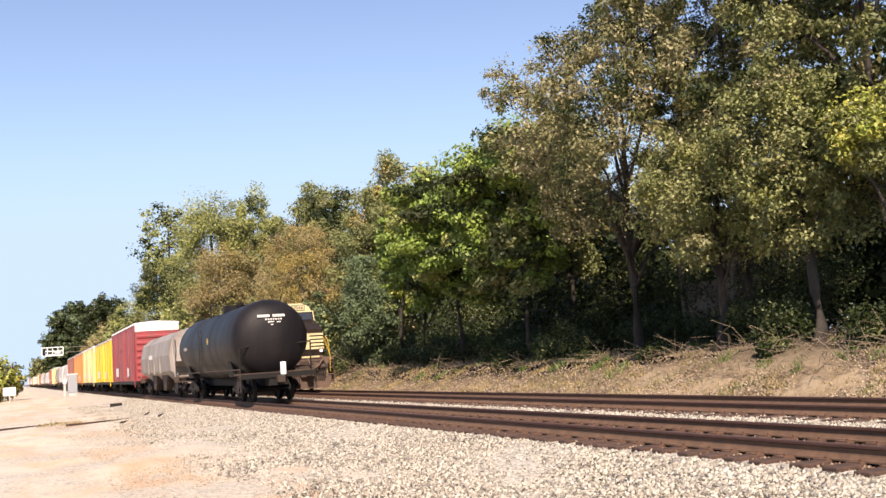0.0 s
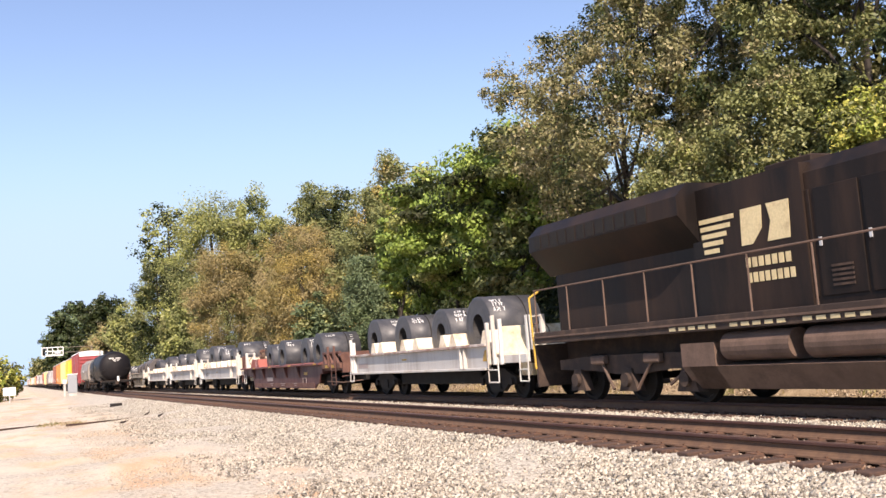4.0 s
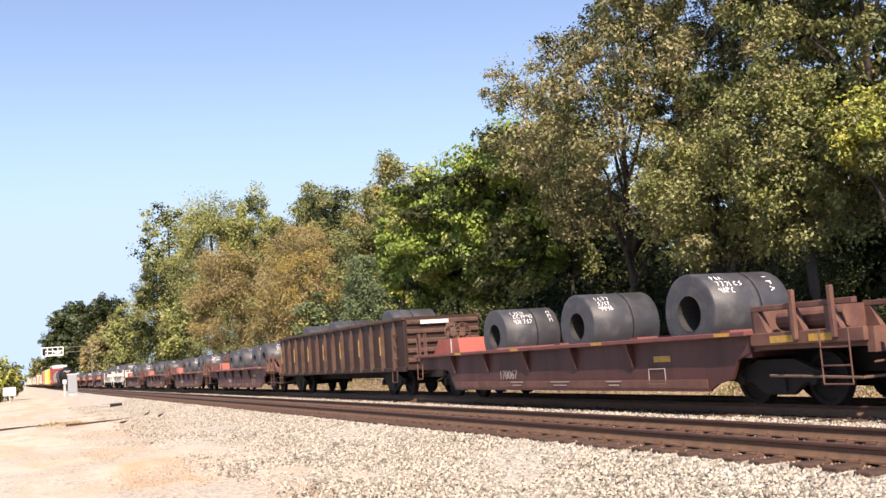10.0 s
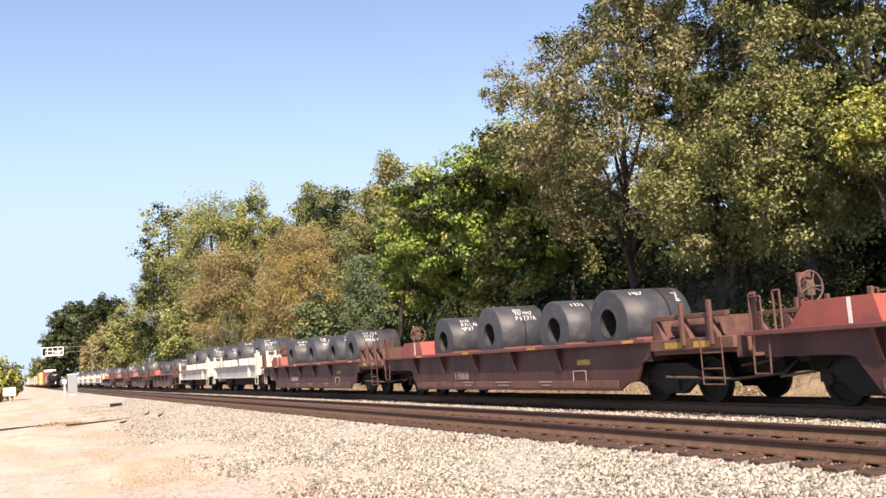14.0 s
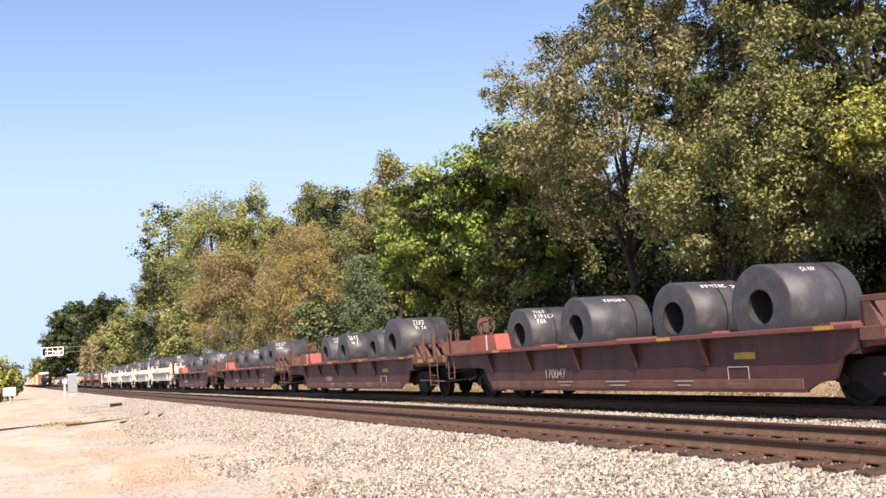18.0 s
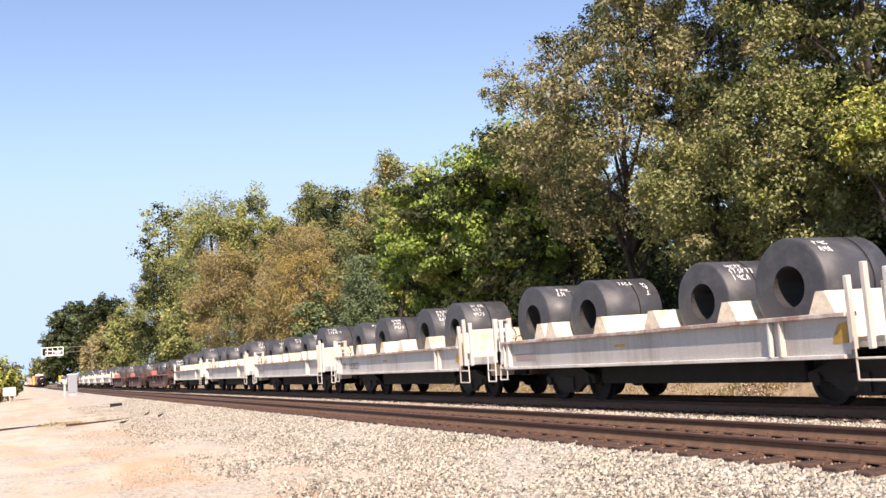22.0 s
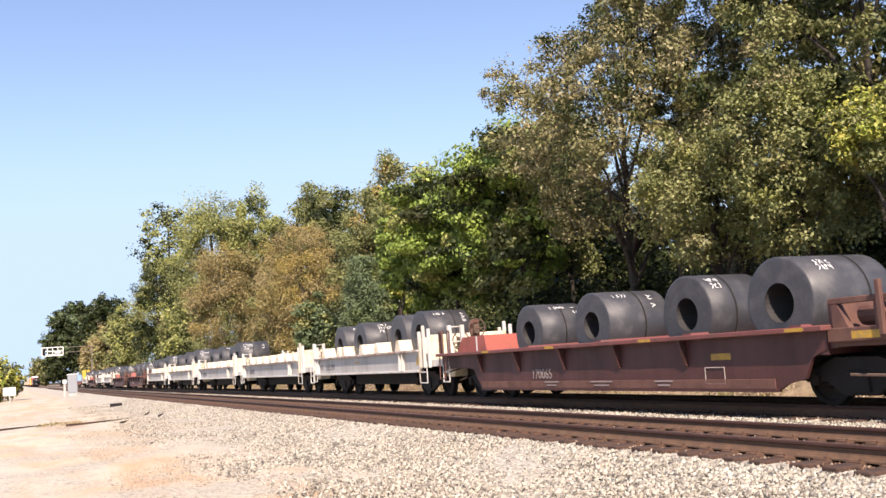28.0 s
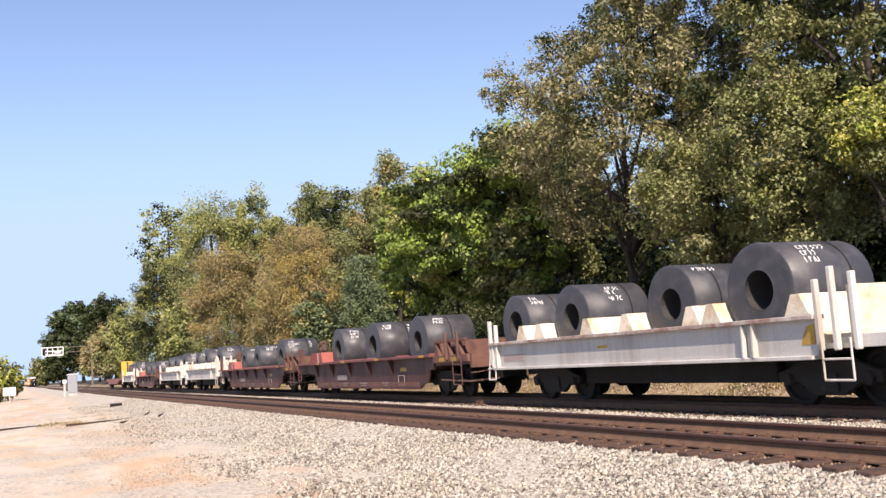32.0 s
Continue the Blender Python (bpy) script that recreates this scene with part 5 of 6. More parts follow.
silver_car(176.55)
red_car(193.83, [(4.79, 1.5, 1.75), (0.22, 1.55, 1.9), (-4.12, 1.6, 1.95)], "170067")
gondola(212.6)
red_car(230.6, [(5.8, 1.55, 1.4), (2.54, 1.6, 1.6), (-0.78, 1.6, 1.4), (-3.9, 1.65, 1.8)], "170080", True)
red_car(249.19, [(5.9, 1.5, 1.5), (2.66, 1.5, 1.7), (-0.9, 1.55, 1.45), (-3.94, 1.55, 1.85)], "170094")
red_car(267.79, [(5.8, 1.5, 1.45), (2.42, 1.62, 1.5), (-1.3, 1.5, 1.5), (-4.05, 1.55, 1.8)], "170008")
red_car(286.39, [(5.9, 1.6, 1.6), (2.5, 1.6, 1.5), (-0.9, 1.5, 1.5), (-4.0, 1.55, 1.9)])
white_car(303.0, [(5.4, 1.6, 1.7), (0.7, 1.75, 1.9), (-4.0, 1.75, 1.9)])
white_car(317.62, [(5.42, 1.6, 1.8), (0.77, 1.8, 1.95), (-3.9, 1.8, 1.95)], "163066")
red_car(334.24, [(6.1, 1.45, 1.4), (2.85, 1.5, 1.75), (-0.88, 1.5, 1.55), (-3.6, 1.58, 1.75)], "170047")
red_car(352.83, [(5.82, 1.5, 1.4), (3.05, 1.5, 1.55), (-0.5, 1.5, 1.4), (-3.35, 1.75, 1.95)], "170041")
red_car(371.43, [(6.0, 1.5, 1.45), (3.1, 1.5, 1.6), (-0.4, 1.5, 1.4), (-3.6, 1.7, 1.9)], "170075", True)
red_car(390.03, [(5.93, 1.5, 1.4), (2.7, 1.55, 1.65), (-0.82, 1.6, 1.4), (-3.76, 1.65, 1.95)])
white_car(406.64, [(5.6, 1.75, 1.5), (2.81, 1.65, 1.6), (-1.4, 1.6, 1.5), (-3.85, 1.75, 1.6)])
white_car(421.26, [(5.3, 1.6, 1.6), (2.55, 1.65, 1.6), (-1.5, 1.7, 1.5), (-4.1, 1.7, 1.6)], "163031")
white_car(435.89, [(5.75, 1.5, 1.4), (2.3, 1.55, 1.45), (-1.16, 1.55, 1.4), (-4.4, 1.7, 1.75)])
white_car(450.51, [(5.1, 1.65, 1.5), (2.15, 1.6, 1.65), (-1.5, 1.6, 1.45), (-4.3, 1.7, 1.85)])
white_car(465.13, [(5.85, 1.5, 1.4), (2.35, 1.6, 1.8), (-1.22, 1.65, 1.5), (-4.3, 1.8, 2.0)], "162861")
red_car(481.75, [(5.9, 1.5, 1.4), (2.7, 1.5, 1.6), (-0.9, 1.5, 1.5), (-3.9, 1.6, 1.85)])
red_car(500.34, [(5.9, 1.5, 1.5), (2.6, 1.5, 1.6), (-0.9, 1.55, 1.5), (-4.1, 1.6, 1.85)])
red_car(518.94, [(4.84, 1.5, 1.45), (1.48, 1.55, 1.75), (-1.95, 1.6, 1.5), (-4.85, 1.65, 1.95)], "170065", True)
white_car(535.56, [(4.75, 1.6, 1.5), (1.87, 1.6, 1.7), (-2.1, 1.65, 1.5), (-4.25, 1.65, 1.6)], "163191")
white_car(550.18, [], "163081")
white_car(564.8, [(5.3, 1.6, 1.4), (1.74, 1.7, 1.5), (-1.5, 1.6, 1.4), (-4.4, 1.75, 1.85)], "163058")
white_car(579.42, [(4.86, 1.65, 1.8), (0.23, 1.75, 1.9), (-4.2, 1.8, 1.9)])
white_car(594.05, [(5.9, 1.6, 1.5), (2.73, 1.6, 1.8), (-1.11, 1.65, 1.6), (-3.96, 1.75, 1.95)])
red_car(610.66, [(5.5, 1.75, 1.5), (0.96, 1.75, 1.6), (-3.87, 1.7, 1.8)])
red_car(629.26, [(5.6, 1.6, 1.5), (2.0, 1.6, 1.6), (-3.9, 1.7, 1.8)])
white_car(645.87, [(5.4, 1.6, 1.5), (0.7, 1.7, 1.8), (-4.0, 1.7, 1.8)])
white_car(660.49, [(5.4, 1.6, 1.5), (0.7, 1.6, 1.8), (-4.0, 1.7, 1.8)])
red_car(677.1, [(5.6, 1.6, 1.5), (0.9, 1.6, 1.6), (-3.9, 1.7, 1.8)])
white_car(693.7, [(5.4, 1.6, 1.5), (0.7, 1.6, 1.8), (-4.0, 1.7, 1.8)])


def bulkhead_flat(s):
    """The last car: a low brown flat car with a tall yellow end wall."""
    car = thing("flat_car", "brown flat car with a tall dull yellow end bulkhead", "rail car", "the coil train")
    part("deck", boxes((-1.4, 1.4, -11.5, 11.5, 1.05, 1.25), (-0.45, 0.45, -11.6, 11.6, 0.6, 1.05), bevel=0.01), M_BOXBRN, car)
    for sx in (-1, 1):
        bm = bmesh.new()
        prism(bm, [(-11.5, 1.05), (11.5, 1.05), (8.0, 1.0), (5.5, 0.55), (-5.5, 0.55), (-8.0, 1.0)], "x", sx * 1.4, sx * 1.46)
        part("side_sill", bm, M_BOXBRN, car)
    for e in (-1, 1):
        freight_truck(car, e * 8.6)
        coupler(car, e * 12.1, e)
        if e > 0:
            continue
        wall = part("bulkhead", boxes((-1.4, 0.0, e * 11.4, e * 11.2, 1.25, 3.3), bevel=0.03), M_BULKYEL, car, "dull yellow bulkhead")
        for x in (-0.7, 0.35, 0.85, 1.33):
            part("bulkhead_post", boxes((x - 0.07, x + 0.07, e * 11.4, e * 11.52, 1.25, 3.25)), M_DARKTXT, wall, "dark upright rib")
        part("brace", rods([(-1.3, e * 11.2, 3.1), (-1.3, e * 9.2, 1.25)], [(1.3, e * 11.2, 3.1), (1.3, e * 9.2, 1.25)], r=0.06), M_BULKYEL, car)
    on_train(car, s, "far")


bulkhead_flat(713.2)


# ---------------- the train on the near track ----------------
def tank_car(s):
    car = thing("tank_car", "black round-ended tank car, last of its train", "rail car", "the mixed freight train")
    bm = bmesh.new()
    n, rows = 36, []
    prof_pts = [(-7.25, 0.02), (-7.2, 0.6), (-7.08, 1.05), (-6.92, 1.32), (-6.74, 1.47), (-6.5, 1.54), (-6.2, 1.56), (0, 1.56), (6.2, 1.56), (6.5, 1.54), (6.74, 1.47), (6.92, 1.32), (7.08, 1.05), (7.2, 0.6), (7.25, 0.02)]
    for y, r in prof_pts:
        rows.append([bm.verts.new((r * math.cos(6.28318 * i / n), y, 2.48 + r * math.sin(6.28318 * i / n) - 0.06 * (1 - abs(y) / 7.25))) for i in range(n)])
    for a, b in zip(rows, rows[1:]):
        for i in range(n):
            bm.faces.new((a[i], b[i], b[(i + 1) % n], a[(i + 1) % n]))
    bm.faces.new(rows[0])
    bm.faces.new(rows[-1][::-1])
    for f in bm.faces:
        f.smooth = True
    tank = part("tank", bm, M_TANK, car, "dull black steel tank")
    for y in (-6.0, -2.0, 2.0, 6.0):
        bm = bmesh.new()
        cyl(bm, 1.575, 0.05, pose(0, y, 2.46) @ Y90, 40, caps=False)
        part("weld_band", bm, M_UNDER, tank)
    bm = bmesh.new()
    cyl(bm, 0.5, 0.3, pose(0, 0, 4.1), 20)
    cyl(bm, 0.16, 0.14, pose(0.3, 0.0, 4.3), 10)
    part("dome", bm, M_TANK, car)
    part("dome_platform", rods([(-0.9, -0.9, 3.75), (-0.9, -0.9, 4.3), (-0.9, 0.9, 4.3), (-0.9, 0.9, 3.75)], [(0.9, -0.9, 3.75), (0.9, -0.9, 4.3), (0.9, 0.9, 4.3), (0.9, 0.9, 3.75)], r=0.025), M_UNDER, car)
    part("under_sill", boxes((-0.35, 0.35, -7.6, 7.6, 0.62, 0.95), (-1.45, 1.45, -7.65, -7.45, 0.92, 1.1), (-1.45, 1.45, 7.45, 7.65, 0.92, 1.1)), M_UNDER, car)
    part("end_deck", boxes((-1.45, 1.45, -7.6, -6.3, 1.08, 1.14)), M_DUST, car)
    for sx in (-1, 1):
        part("side_rail", rods([(sx * 1.48, -7.5, 1.3), (sx * 1.48, 7.5, 1.3)], r=0.025), M_DUST, car)
        for y in (-5.0, 5.0):
            bm = bmesh.new()
            prism(bm, [(sx * 0.4, 0.95), (sx * 1.3, 1.05), (sx * 1.36, 1.9), (sx * 1.0, 1.4)], "y", y - 0.3, y + 0.3)
            part("saddle", bm, M_UNDER, car)
        ladder(car, sx * 1.6, -0.3, 0.3, 1.0, 3.2, 7, M_UNDER)
        ladder(car, sx * 1.46, -7.1, -7.5, 0.45, 1.3, 3, M_DUST)
    part("end_handrail", rods([(-1.4, -7.3, 1.1), (-1.42, -7.3, 2.1), (-0.9, -7.05, 2.2), (-0.4, -7.0, 2.32), (0.2, -7.0, 2.33), (0.8, -7.0, 2.2), (1.42, -7.3, 2.25), (1.4, -7.3, 1.1)], r=0.03), M_UNDER, car, "bent black end rail")
    part("end_of_train_light", boxes((0.05, 0.25, -7.9, -7.72, 1.0, 1.5), bevel=0.03), M_SIGN, car, "white and red rear marker")
    part("end_marking", boxes(*[(-0.6 + 0.1 * k, -0.52 + 0.1 * k, -7.17, -7.1, 3.28, 3.38) for k in range(11) if k != 5], *[(-0.3 + 0.1 * k, -0.24 + 0.1 * k, -7.185, -7.12, 3.16, 3.22) for k in range(7)], (-0.2, 0.05, -7.2, -7.13, 3.06, 3.11), (0.15, 0.3, -7.2, -7.13, 3.06, 3.1), (-0.1, 0.0, -7.21, -7.15, 2.96, 3.0)), M_LETTER, car, "white unreadable lettering")
    part("side_marking", boxes(*[(-1.572, -1.562, 4.0 + 0.2 * k, 4.14 + 0.2 * k, 2.4, 2.56) for k in range(5)]), M_LETTER_D, car, "worn pale lettering")
    bm = bmesh.new()
    prism(bm, [(-1.4, 2.62), (-1.6, 2.78), (-1.8, 2.62), (-1.6, 2.46)], "x", -1.572, -1.562)
    part("placard", bm, M_YELLOW, car, "small yellow diamond placard")
    freight_truck(car, -5.5)
    freight_truck(car, 5.5)
    coupler(car, -8.1, -1)
    coupler(car, 8.1, 1)
    on_train(car, s, "near")


def round_hopper(s, mat, label, half=7.2, top=3.45):
    car = thing("hopper_car", label, "rail car", "the mixed freight train")
    bm = bmesh.new()
    prism(bm, [(-1.45, 1.5), (-1.52, 2.4), (-1.35, top - 0.45), (-0.8, top), (0.8, top), (1.35, top - 0.45), (1.52, 2.4), (1.45, 1.5), (0.5, 0.75), (-0.5, 0.75)], "y", -half + 1.2, half - 1.2)
    part("body", bm, mat, car)
    bm = bmesh.new()
    for k in (-1, 1):
        prism(bm, [(k * (half - 1.2), 1.7), (k * (half - 1.2), top - 0.3), (k * (half - 0.9), top - 0.4), (k * (half - 0.4), 2.0)], "x", -1.3, 1.3)
    part("end_slope", bm, mat, car)
    part("frame", boxes((-0.4, 0.4, -half, half, 0.65, 1.0), (-1.45, 1.45, -half, -half + 0.2, 0.85, 1.15), (-1.45, 1.45, half - 0.2, half, 0.85, 1.15)), M_DUST, car)
    part("roof_walk", boxes((-0.35, 0.35, -half + 0.9, half - 0.9, top + 0.05, top + 0.12)), M_GALV, car)
    for sx in (-1, 1):
        part("end_braces", rods([(sx * 1.4, -half + 0.1, 1.1), (sx * 1.35, -half + 1.2, 3.0)], [(sx * 1.4, half - 0.1, 1.1), (sx * 1.35, half - 1.2, 3.0)], [(sx * 1.4, -half + 0.15, 1.1), (sx * 1.4, -half + 0.15, 3.1), (sx * 1.2, -half + 1.1, 3.3)], r=0.035), mat, car)
        part("marking", boxes((sx * 1.525, sx * 1.53, 0.5, 2.2, 2.3, 2.55)), M_LETTER, car, "pale unreadable lettering")
        for y in (-2.6, 0, 2.6):
            part("side_post", boxes((sx * 1.46, sx * 1.54, y - 0.05, y + 0.05, 1.4, 2.45)), mat, car)
    for y in (-2.2, 2.2):
        bm = bmesh.new()
        prism(bm, [(y - 1.2, 1.3), (y + 1.2, 1.3), (y + 0.4, 0.4), (y - 0.4, 0.4)], "x", -1.2, 1.2)
        part("discharge_chute", bm, M_DUST, car)
    freight_truck(car, -half + 1.9)
    freight_truck(car, half - 1.9)
    coupler(car, -half - 0.6, -1)
    coupler(car, half + 0.6, 1)
    on_train(car, s, "near")


def box_car(s, mat, label, half=8.5, top=4.75, roof=None):
    car = thing("box_car", label, "rail car", "the mixed freight train")
    part("body", boxes((-1.5, 1.5, -half, half, 1.0, top - 0.15)), mat, car)
    bm = bmesh.new()
    prism(bm, [(-1.55, top - 0.15), (1.55, top - 0.15), (1.5, top - 0.02), (0, top + 0.08), (-1.5, top - 0.02)], "y", -half - 0.03, half + 0.03)
    part("roof", bm, roof or M_GALV, car)
    if roof:
        part("end_cap", boxes((-1.5, 1.5, -half - 0.025, -half, top - 0.62, top - 0.15)), roof, car, "white painted end top")
    for sx in (-1, 1):
        for i in range(9):
            y = -half + 0.3 + i * (2 * half - 0.6) / 8
            part("side_post", boxes((sx * 1.5, sx * 1.55, y - 0.07, y + 0.07, 1.05, top - 0.2)), mat, car)
        door = part("sliding_door", boxes((sx * 1.5, sx * 1.57, -1.5, 1.5, 1.1, top - 0.3)), mat, car)
        part("door_bars", boxes((sx * 1.57, sx * 1.6, -1.4, 1.4, 2.2, 2.3), (sx * 1.57, sx * 1.6, -1.4, 1.4, 3.4, 3.5), (sx * 1.57, sx * 1.6, -0.05, 0.05, 1.2, top - 0.4)), mat, door)
        part("sill", boxes((sx * 1.42, sx * 1.52, -half, half, 0.8, 1.02)), M_UNDER, car)
        ladder(car, sx * 1.58, -half + 0.1, -half + 0.55, 0.6, top - 0.5, 8, mat)
        part("marking", boxes((sx * 1.553, sx * 1.56, 3.2, 5.2, 1.4, 2.1), (sx * 1.553, sx * 1.56, -4.6, -3.4, 1.35, 2.0)), M_LETTER, car, "white scribbled patch")
    bm = bmesh.new()
    for e in (-1, 1):
        for k in range(7):
            z = 1.2 + k * (top - 1.9) / 7
            prism(bm, [(e * half, z), (e * half, z + 0.3), (e * (half + 0.07), z + 0.2), (e * (half + 0.07), z + 0.1)], "x", -1.4, 1.4)
    part("end_corrugations", bm, mat, car, "pressed end ribs")
    part("frame", boxes((-0.4, 0.4, -half - 0.3, half + 0.3, 0.65, 1.0)), M_UNDER, car)
    freight_truck(car, -half + 2.2)
    freight_truck(car, half - 2.2)
    coupler(car, -half - 0.75, -1)
    coupler(car, half + 0.75, 1)
    on_train(car, s, "near")


tank_car(44.45)
round_hopper(61.3, M_HOPPER, "dusty grey round-sided hopper car", 7.8, 3.7)
box_car(79.7, M_MAROON, "maroon boxcar with white roof end", 8.8, 5.1, M_ROOFW)
box_car(99.0, M_BOXYEL, "bright yellow boxcar with rusty trim", 9.0, 4.85)
box_car(118.7, M_BOXCRM, "cream and orange boxcar with pale end", 9.0, 4.9, M_ROOFW)
box_car(138.2, M_BOXORG, "faded orange boxcar with rusty trim", 8.8, 4.9)
box_car(157.3, M_BOXBRN, "rust-brown boxcar with pressed ends", 8.6, 4.85)
sx = 176.1
for i in range(26):
    if i % 7 in (3, 4):
        box_car(sx, (M_BOXBRN, M_BOXCRM)[i % 2], "faded boxcar far along the train", 8.3, 4.5)
    else:
        round_hopper(sx, M_HOPW if i % 5 != 2 else M_HOPPER, "pale covered hopper car far along the train", 7.9, 4.3)
    sx += 18.2


# ---------------- trees ----------------
def tube(pts, radii, seg=8):
    """Corners and faces of a tapering limb."""
    pts = [Vector(p) for p in pts]
    v, f = [], []
    for i, (p, r) in enumerate(zip(pts, radii)):
        d = (pts[min(i + 1, len(pts) - 1)] - pts[max(i - 1, 0)]).normalized()
        q = d.to_track_quat("Z", "Y")
        for k in range(seg):
            a = 6.28318 * k / seg
            v.append(p + q @ Vector((r * math.cos(a), r * math.sin(a), 0)))
    for i in range(len(pts) - 1):
        for k in range(seg):
            a, b = i * seg + k, i * seg + (k + 1) % seg
            f.append((a, b, b + seg, a + seg))
    return v, f


def leaves(centres, radii, per, size, rng, droop=0.25, flat=0.8, reach=2.5):
    """Small folded leaf sprays round the clump centres."""
    n = len(centres)
    c = np.repeat(np.asarray(centres), per, 0)
    r = np.repeat(np.asarray(radii), per)
    g = rng.normal(size=(n * per, 3))
    far = np.linalg.norm(g, axis=1)[:, None]
    g = np.where(far > reach, g / far * rng.uniform(0.8, reach, far.shape), g)
    st = np.repeat(rng.uniform(0.6, 1.5, (n, 3)), per, 0)
    p = c + g * (r * 0.62)[:, None] * np.array([1, 1, flat]) * st
    d = g / (np.linalg.norm(g, axis=1)[:, None] + 1e-6)
    nrm = d * (0.5 if reach > 2 else 0.8) + rng.normal(size=d.shape) * 0.5 + np.array([0, 0, 0.45])
    nrm /= np.linalg.norm(nrm, axis=1)[:, None]
    t = rng.normal(size=d.shape) + np.array([0, 0, -droop])
    t -= nrm * (t * nrm).sum(1)[:, None]
    t /= np.linalg.norm(t, axis=1)[:, None]
    b = np.cross(nrm, t)
    s = (size * rng.uniform(0.6, 1.35, n * per))[:, None]
    v = np.stack([p - t * s * 0.55, p + b * s * 0.3 + nrm * s * 0.06, p + t * s * 0.55, p - b * s * 0.3 + nrm * s * 0.06], 1)
    return v.reshape(-1, 3)


TREE_N = [0]


def tree(x, y, h, rx, rz, mat, label, base=0.3, clumps=90, per=420, size=0.2, lean=0.0, accents=(), shape=1.0, ry=None, name="tree", trunk_r=None, seed=None, thin=1.0, limbs=0, twigs=40, droop=0.25, reach=2.5, flat=0.8, shell=0.25):
    """Tapered trunk, forking limbs, and a crown of leaf clumps round the limb ends. h: height; rx: crown's half width; base: where the crown begins."""
    TREE_N[0] += 1
    rnd = random.Random(seed or TREE_N[0] * 13)
    rng = np.random.default_rng((seed or TREE_N[0]) * 7 + 1)
    z0 = ground_z(x) - 0.4
    ry = ry or rx
    h *= 1.05
    tr = thing(name, label, "tree" if name == "tree" else "bush", "the trees beside the line")
    tr.location = (x, y, z0)
    top = h - z0
    tr_r = trunk_r or h * 0.018
    trunk_pts = [(lean * k * k * h * 0.1 + rnd.uniform(-0.12, 0.12), rnd.uniform(-0.12, 0.12), top * 0.88 * k) for k in (0, 0.12, 0.25, 0.4, 0.55, 0.7, 0.85, 1)]
    v, f = tube(trunk_pts, [tr_r * k for k in (1.35, 1.0, 0.92, 0.78, 0.6, 0.42, 0.25, 0.08)])
    part_raw("trunk", v, f, M_BARK, tr)
    zc, rzz = top * (base + 1) / 2, top * (1 - base) / 2
    cs, rs, lv, lf = [], [], [], []
    ends = []
    for i in range(clumps):
        for _ in range(30):
            d = Vector((rnd.gauss(0, 1), rnd.gauss(0, 1), rnd.gauss(0, 1))).normalized()
            k = rnd.uniform(shell, 0.95) ** 0.55
            # uneven outline: lobes by noise
            lobe = 0.93 + 0.26 * noise.noise(d * 1.7 + Vector((TREE_N[0] * 3.1, 0, 0)))
            zz = d.z * k * lobe
            taper = 1 - (1 - shape) * max(0, zz)
            p = Vector((lean * h * 0.06 + d.x * rx * k * lobe * taper, d.y * ry * k * lobe * taper, zc + zz * rzz * rz))
            if p.z > 0.5:
                break
        ends.append(p)
        cs.append(p)
        rs.append(rnd.uniform(0.5, 1.0) * (rx + ry) * 0.5 * 0.3 * thin * (90 / clumps) ** 0.3)
    off = 0
    nodes = [Vector((0, 0, top * 0.88 * k)) for k in (0.35, 0.45, 0.55, 0.65, 0.75, 0.85, 0.95)]
    picks = ends[:: max(1, clumps // twigs)]
    for i, p in enumerate(picks):
        if i < max(limbs, 6):
            s = max(0.14, min(0.9, (p.z / top) * rnd.uniform(0.5, 0.8)))
            a = Vector((0, 0, top * 0.88 * s))
            r0 = (tr_r * (1 - s) * 0.38 + 0.015) * (1.5 if i < limbs else 1)
        else:
            a = min(nodes, key=lambda q: (q - p).length + 2.0 * max(0, q.z - p.z))
            r0 = 0.012 + 0.006 * (p - a).length
        wob = (p - a).length * 0.12
        m1 = a.lerp(p, 0.4) + Vector((rnd.uniform(-wob, wob), rnd.uniform(-wob, wob), rnd.uniform(0, 1.4 * wob)))
        m2 = a.lerp(p, 0.72) + Vector((rnd.uniform(-wob, wob), rnd.uniform(-wob, wob), rnd.uniform(-0.2 * wob, wob)))
        nodes += [m1, m2] if i < max(limbs, 6) else [m2]
        v, f = tube([a, m1, m2, p], [r0, r0 * 0.68, r0 * 0.4, 0.008], 5)
        if i < limbs:
            part_raw("limb", v, f, M_BARK, tr)
            continue
        lv += v
        lf += [tuple(q + off for q in k) for k in f]
        off = len(lv)
    tagged(part_raw("branching", lv, lf, M_BARK, tr), kind="stuff")
    groups = {}
    for c, r in zip(cs, rs):
        m = mat
        for am, share_ in accents:
            if rnd.random() < share_:
                m = am
        groups.setdefault(m.name, (m, [], []))
        groups[m.name][1].append(c)
        groups[m.name][2].append(r)
    for m, cc, rr in groups.values():
        vv = leaves(np.array(cc), np.array(rr), per, size, rng, droop, flat, reach)
        ob = new("crown" if m is mat else "crown_tint", raw_mesh("crown", vv, np.arange(len(vv)).reshape(-1, 4), m))
        tagged(ob, kind="stuff")
        ob.parent = tr
    return tr


def part_raw(name, v, f, mat, parent):
    me = bpy.data.meshes.new(name)
    me.from_pydata([tuple(p) for p in v], [], f)
    for p in me.polygons:
        p.use_smooth = True
    me.materials.append(mat)
    ob = new(name, me)
    ob.parent = parent
    return ob


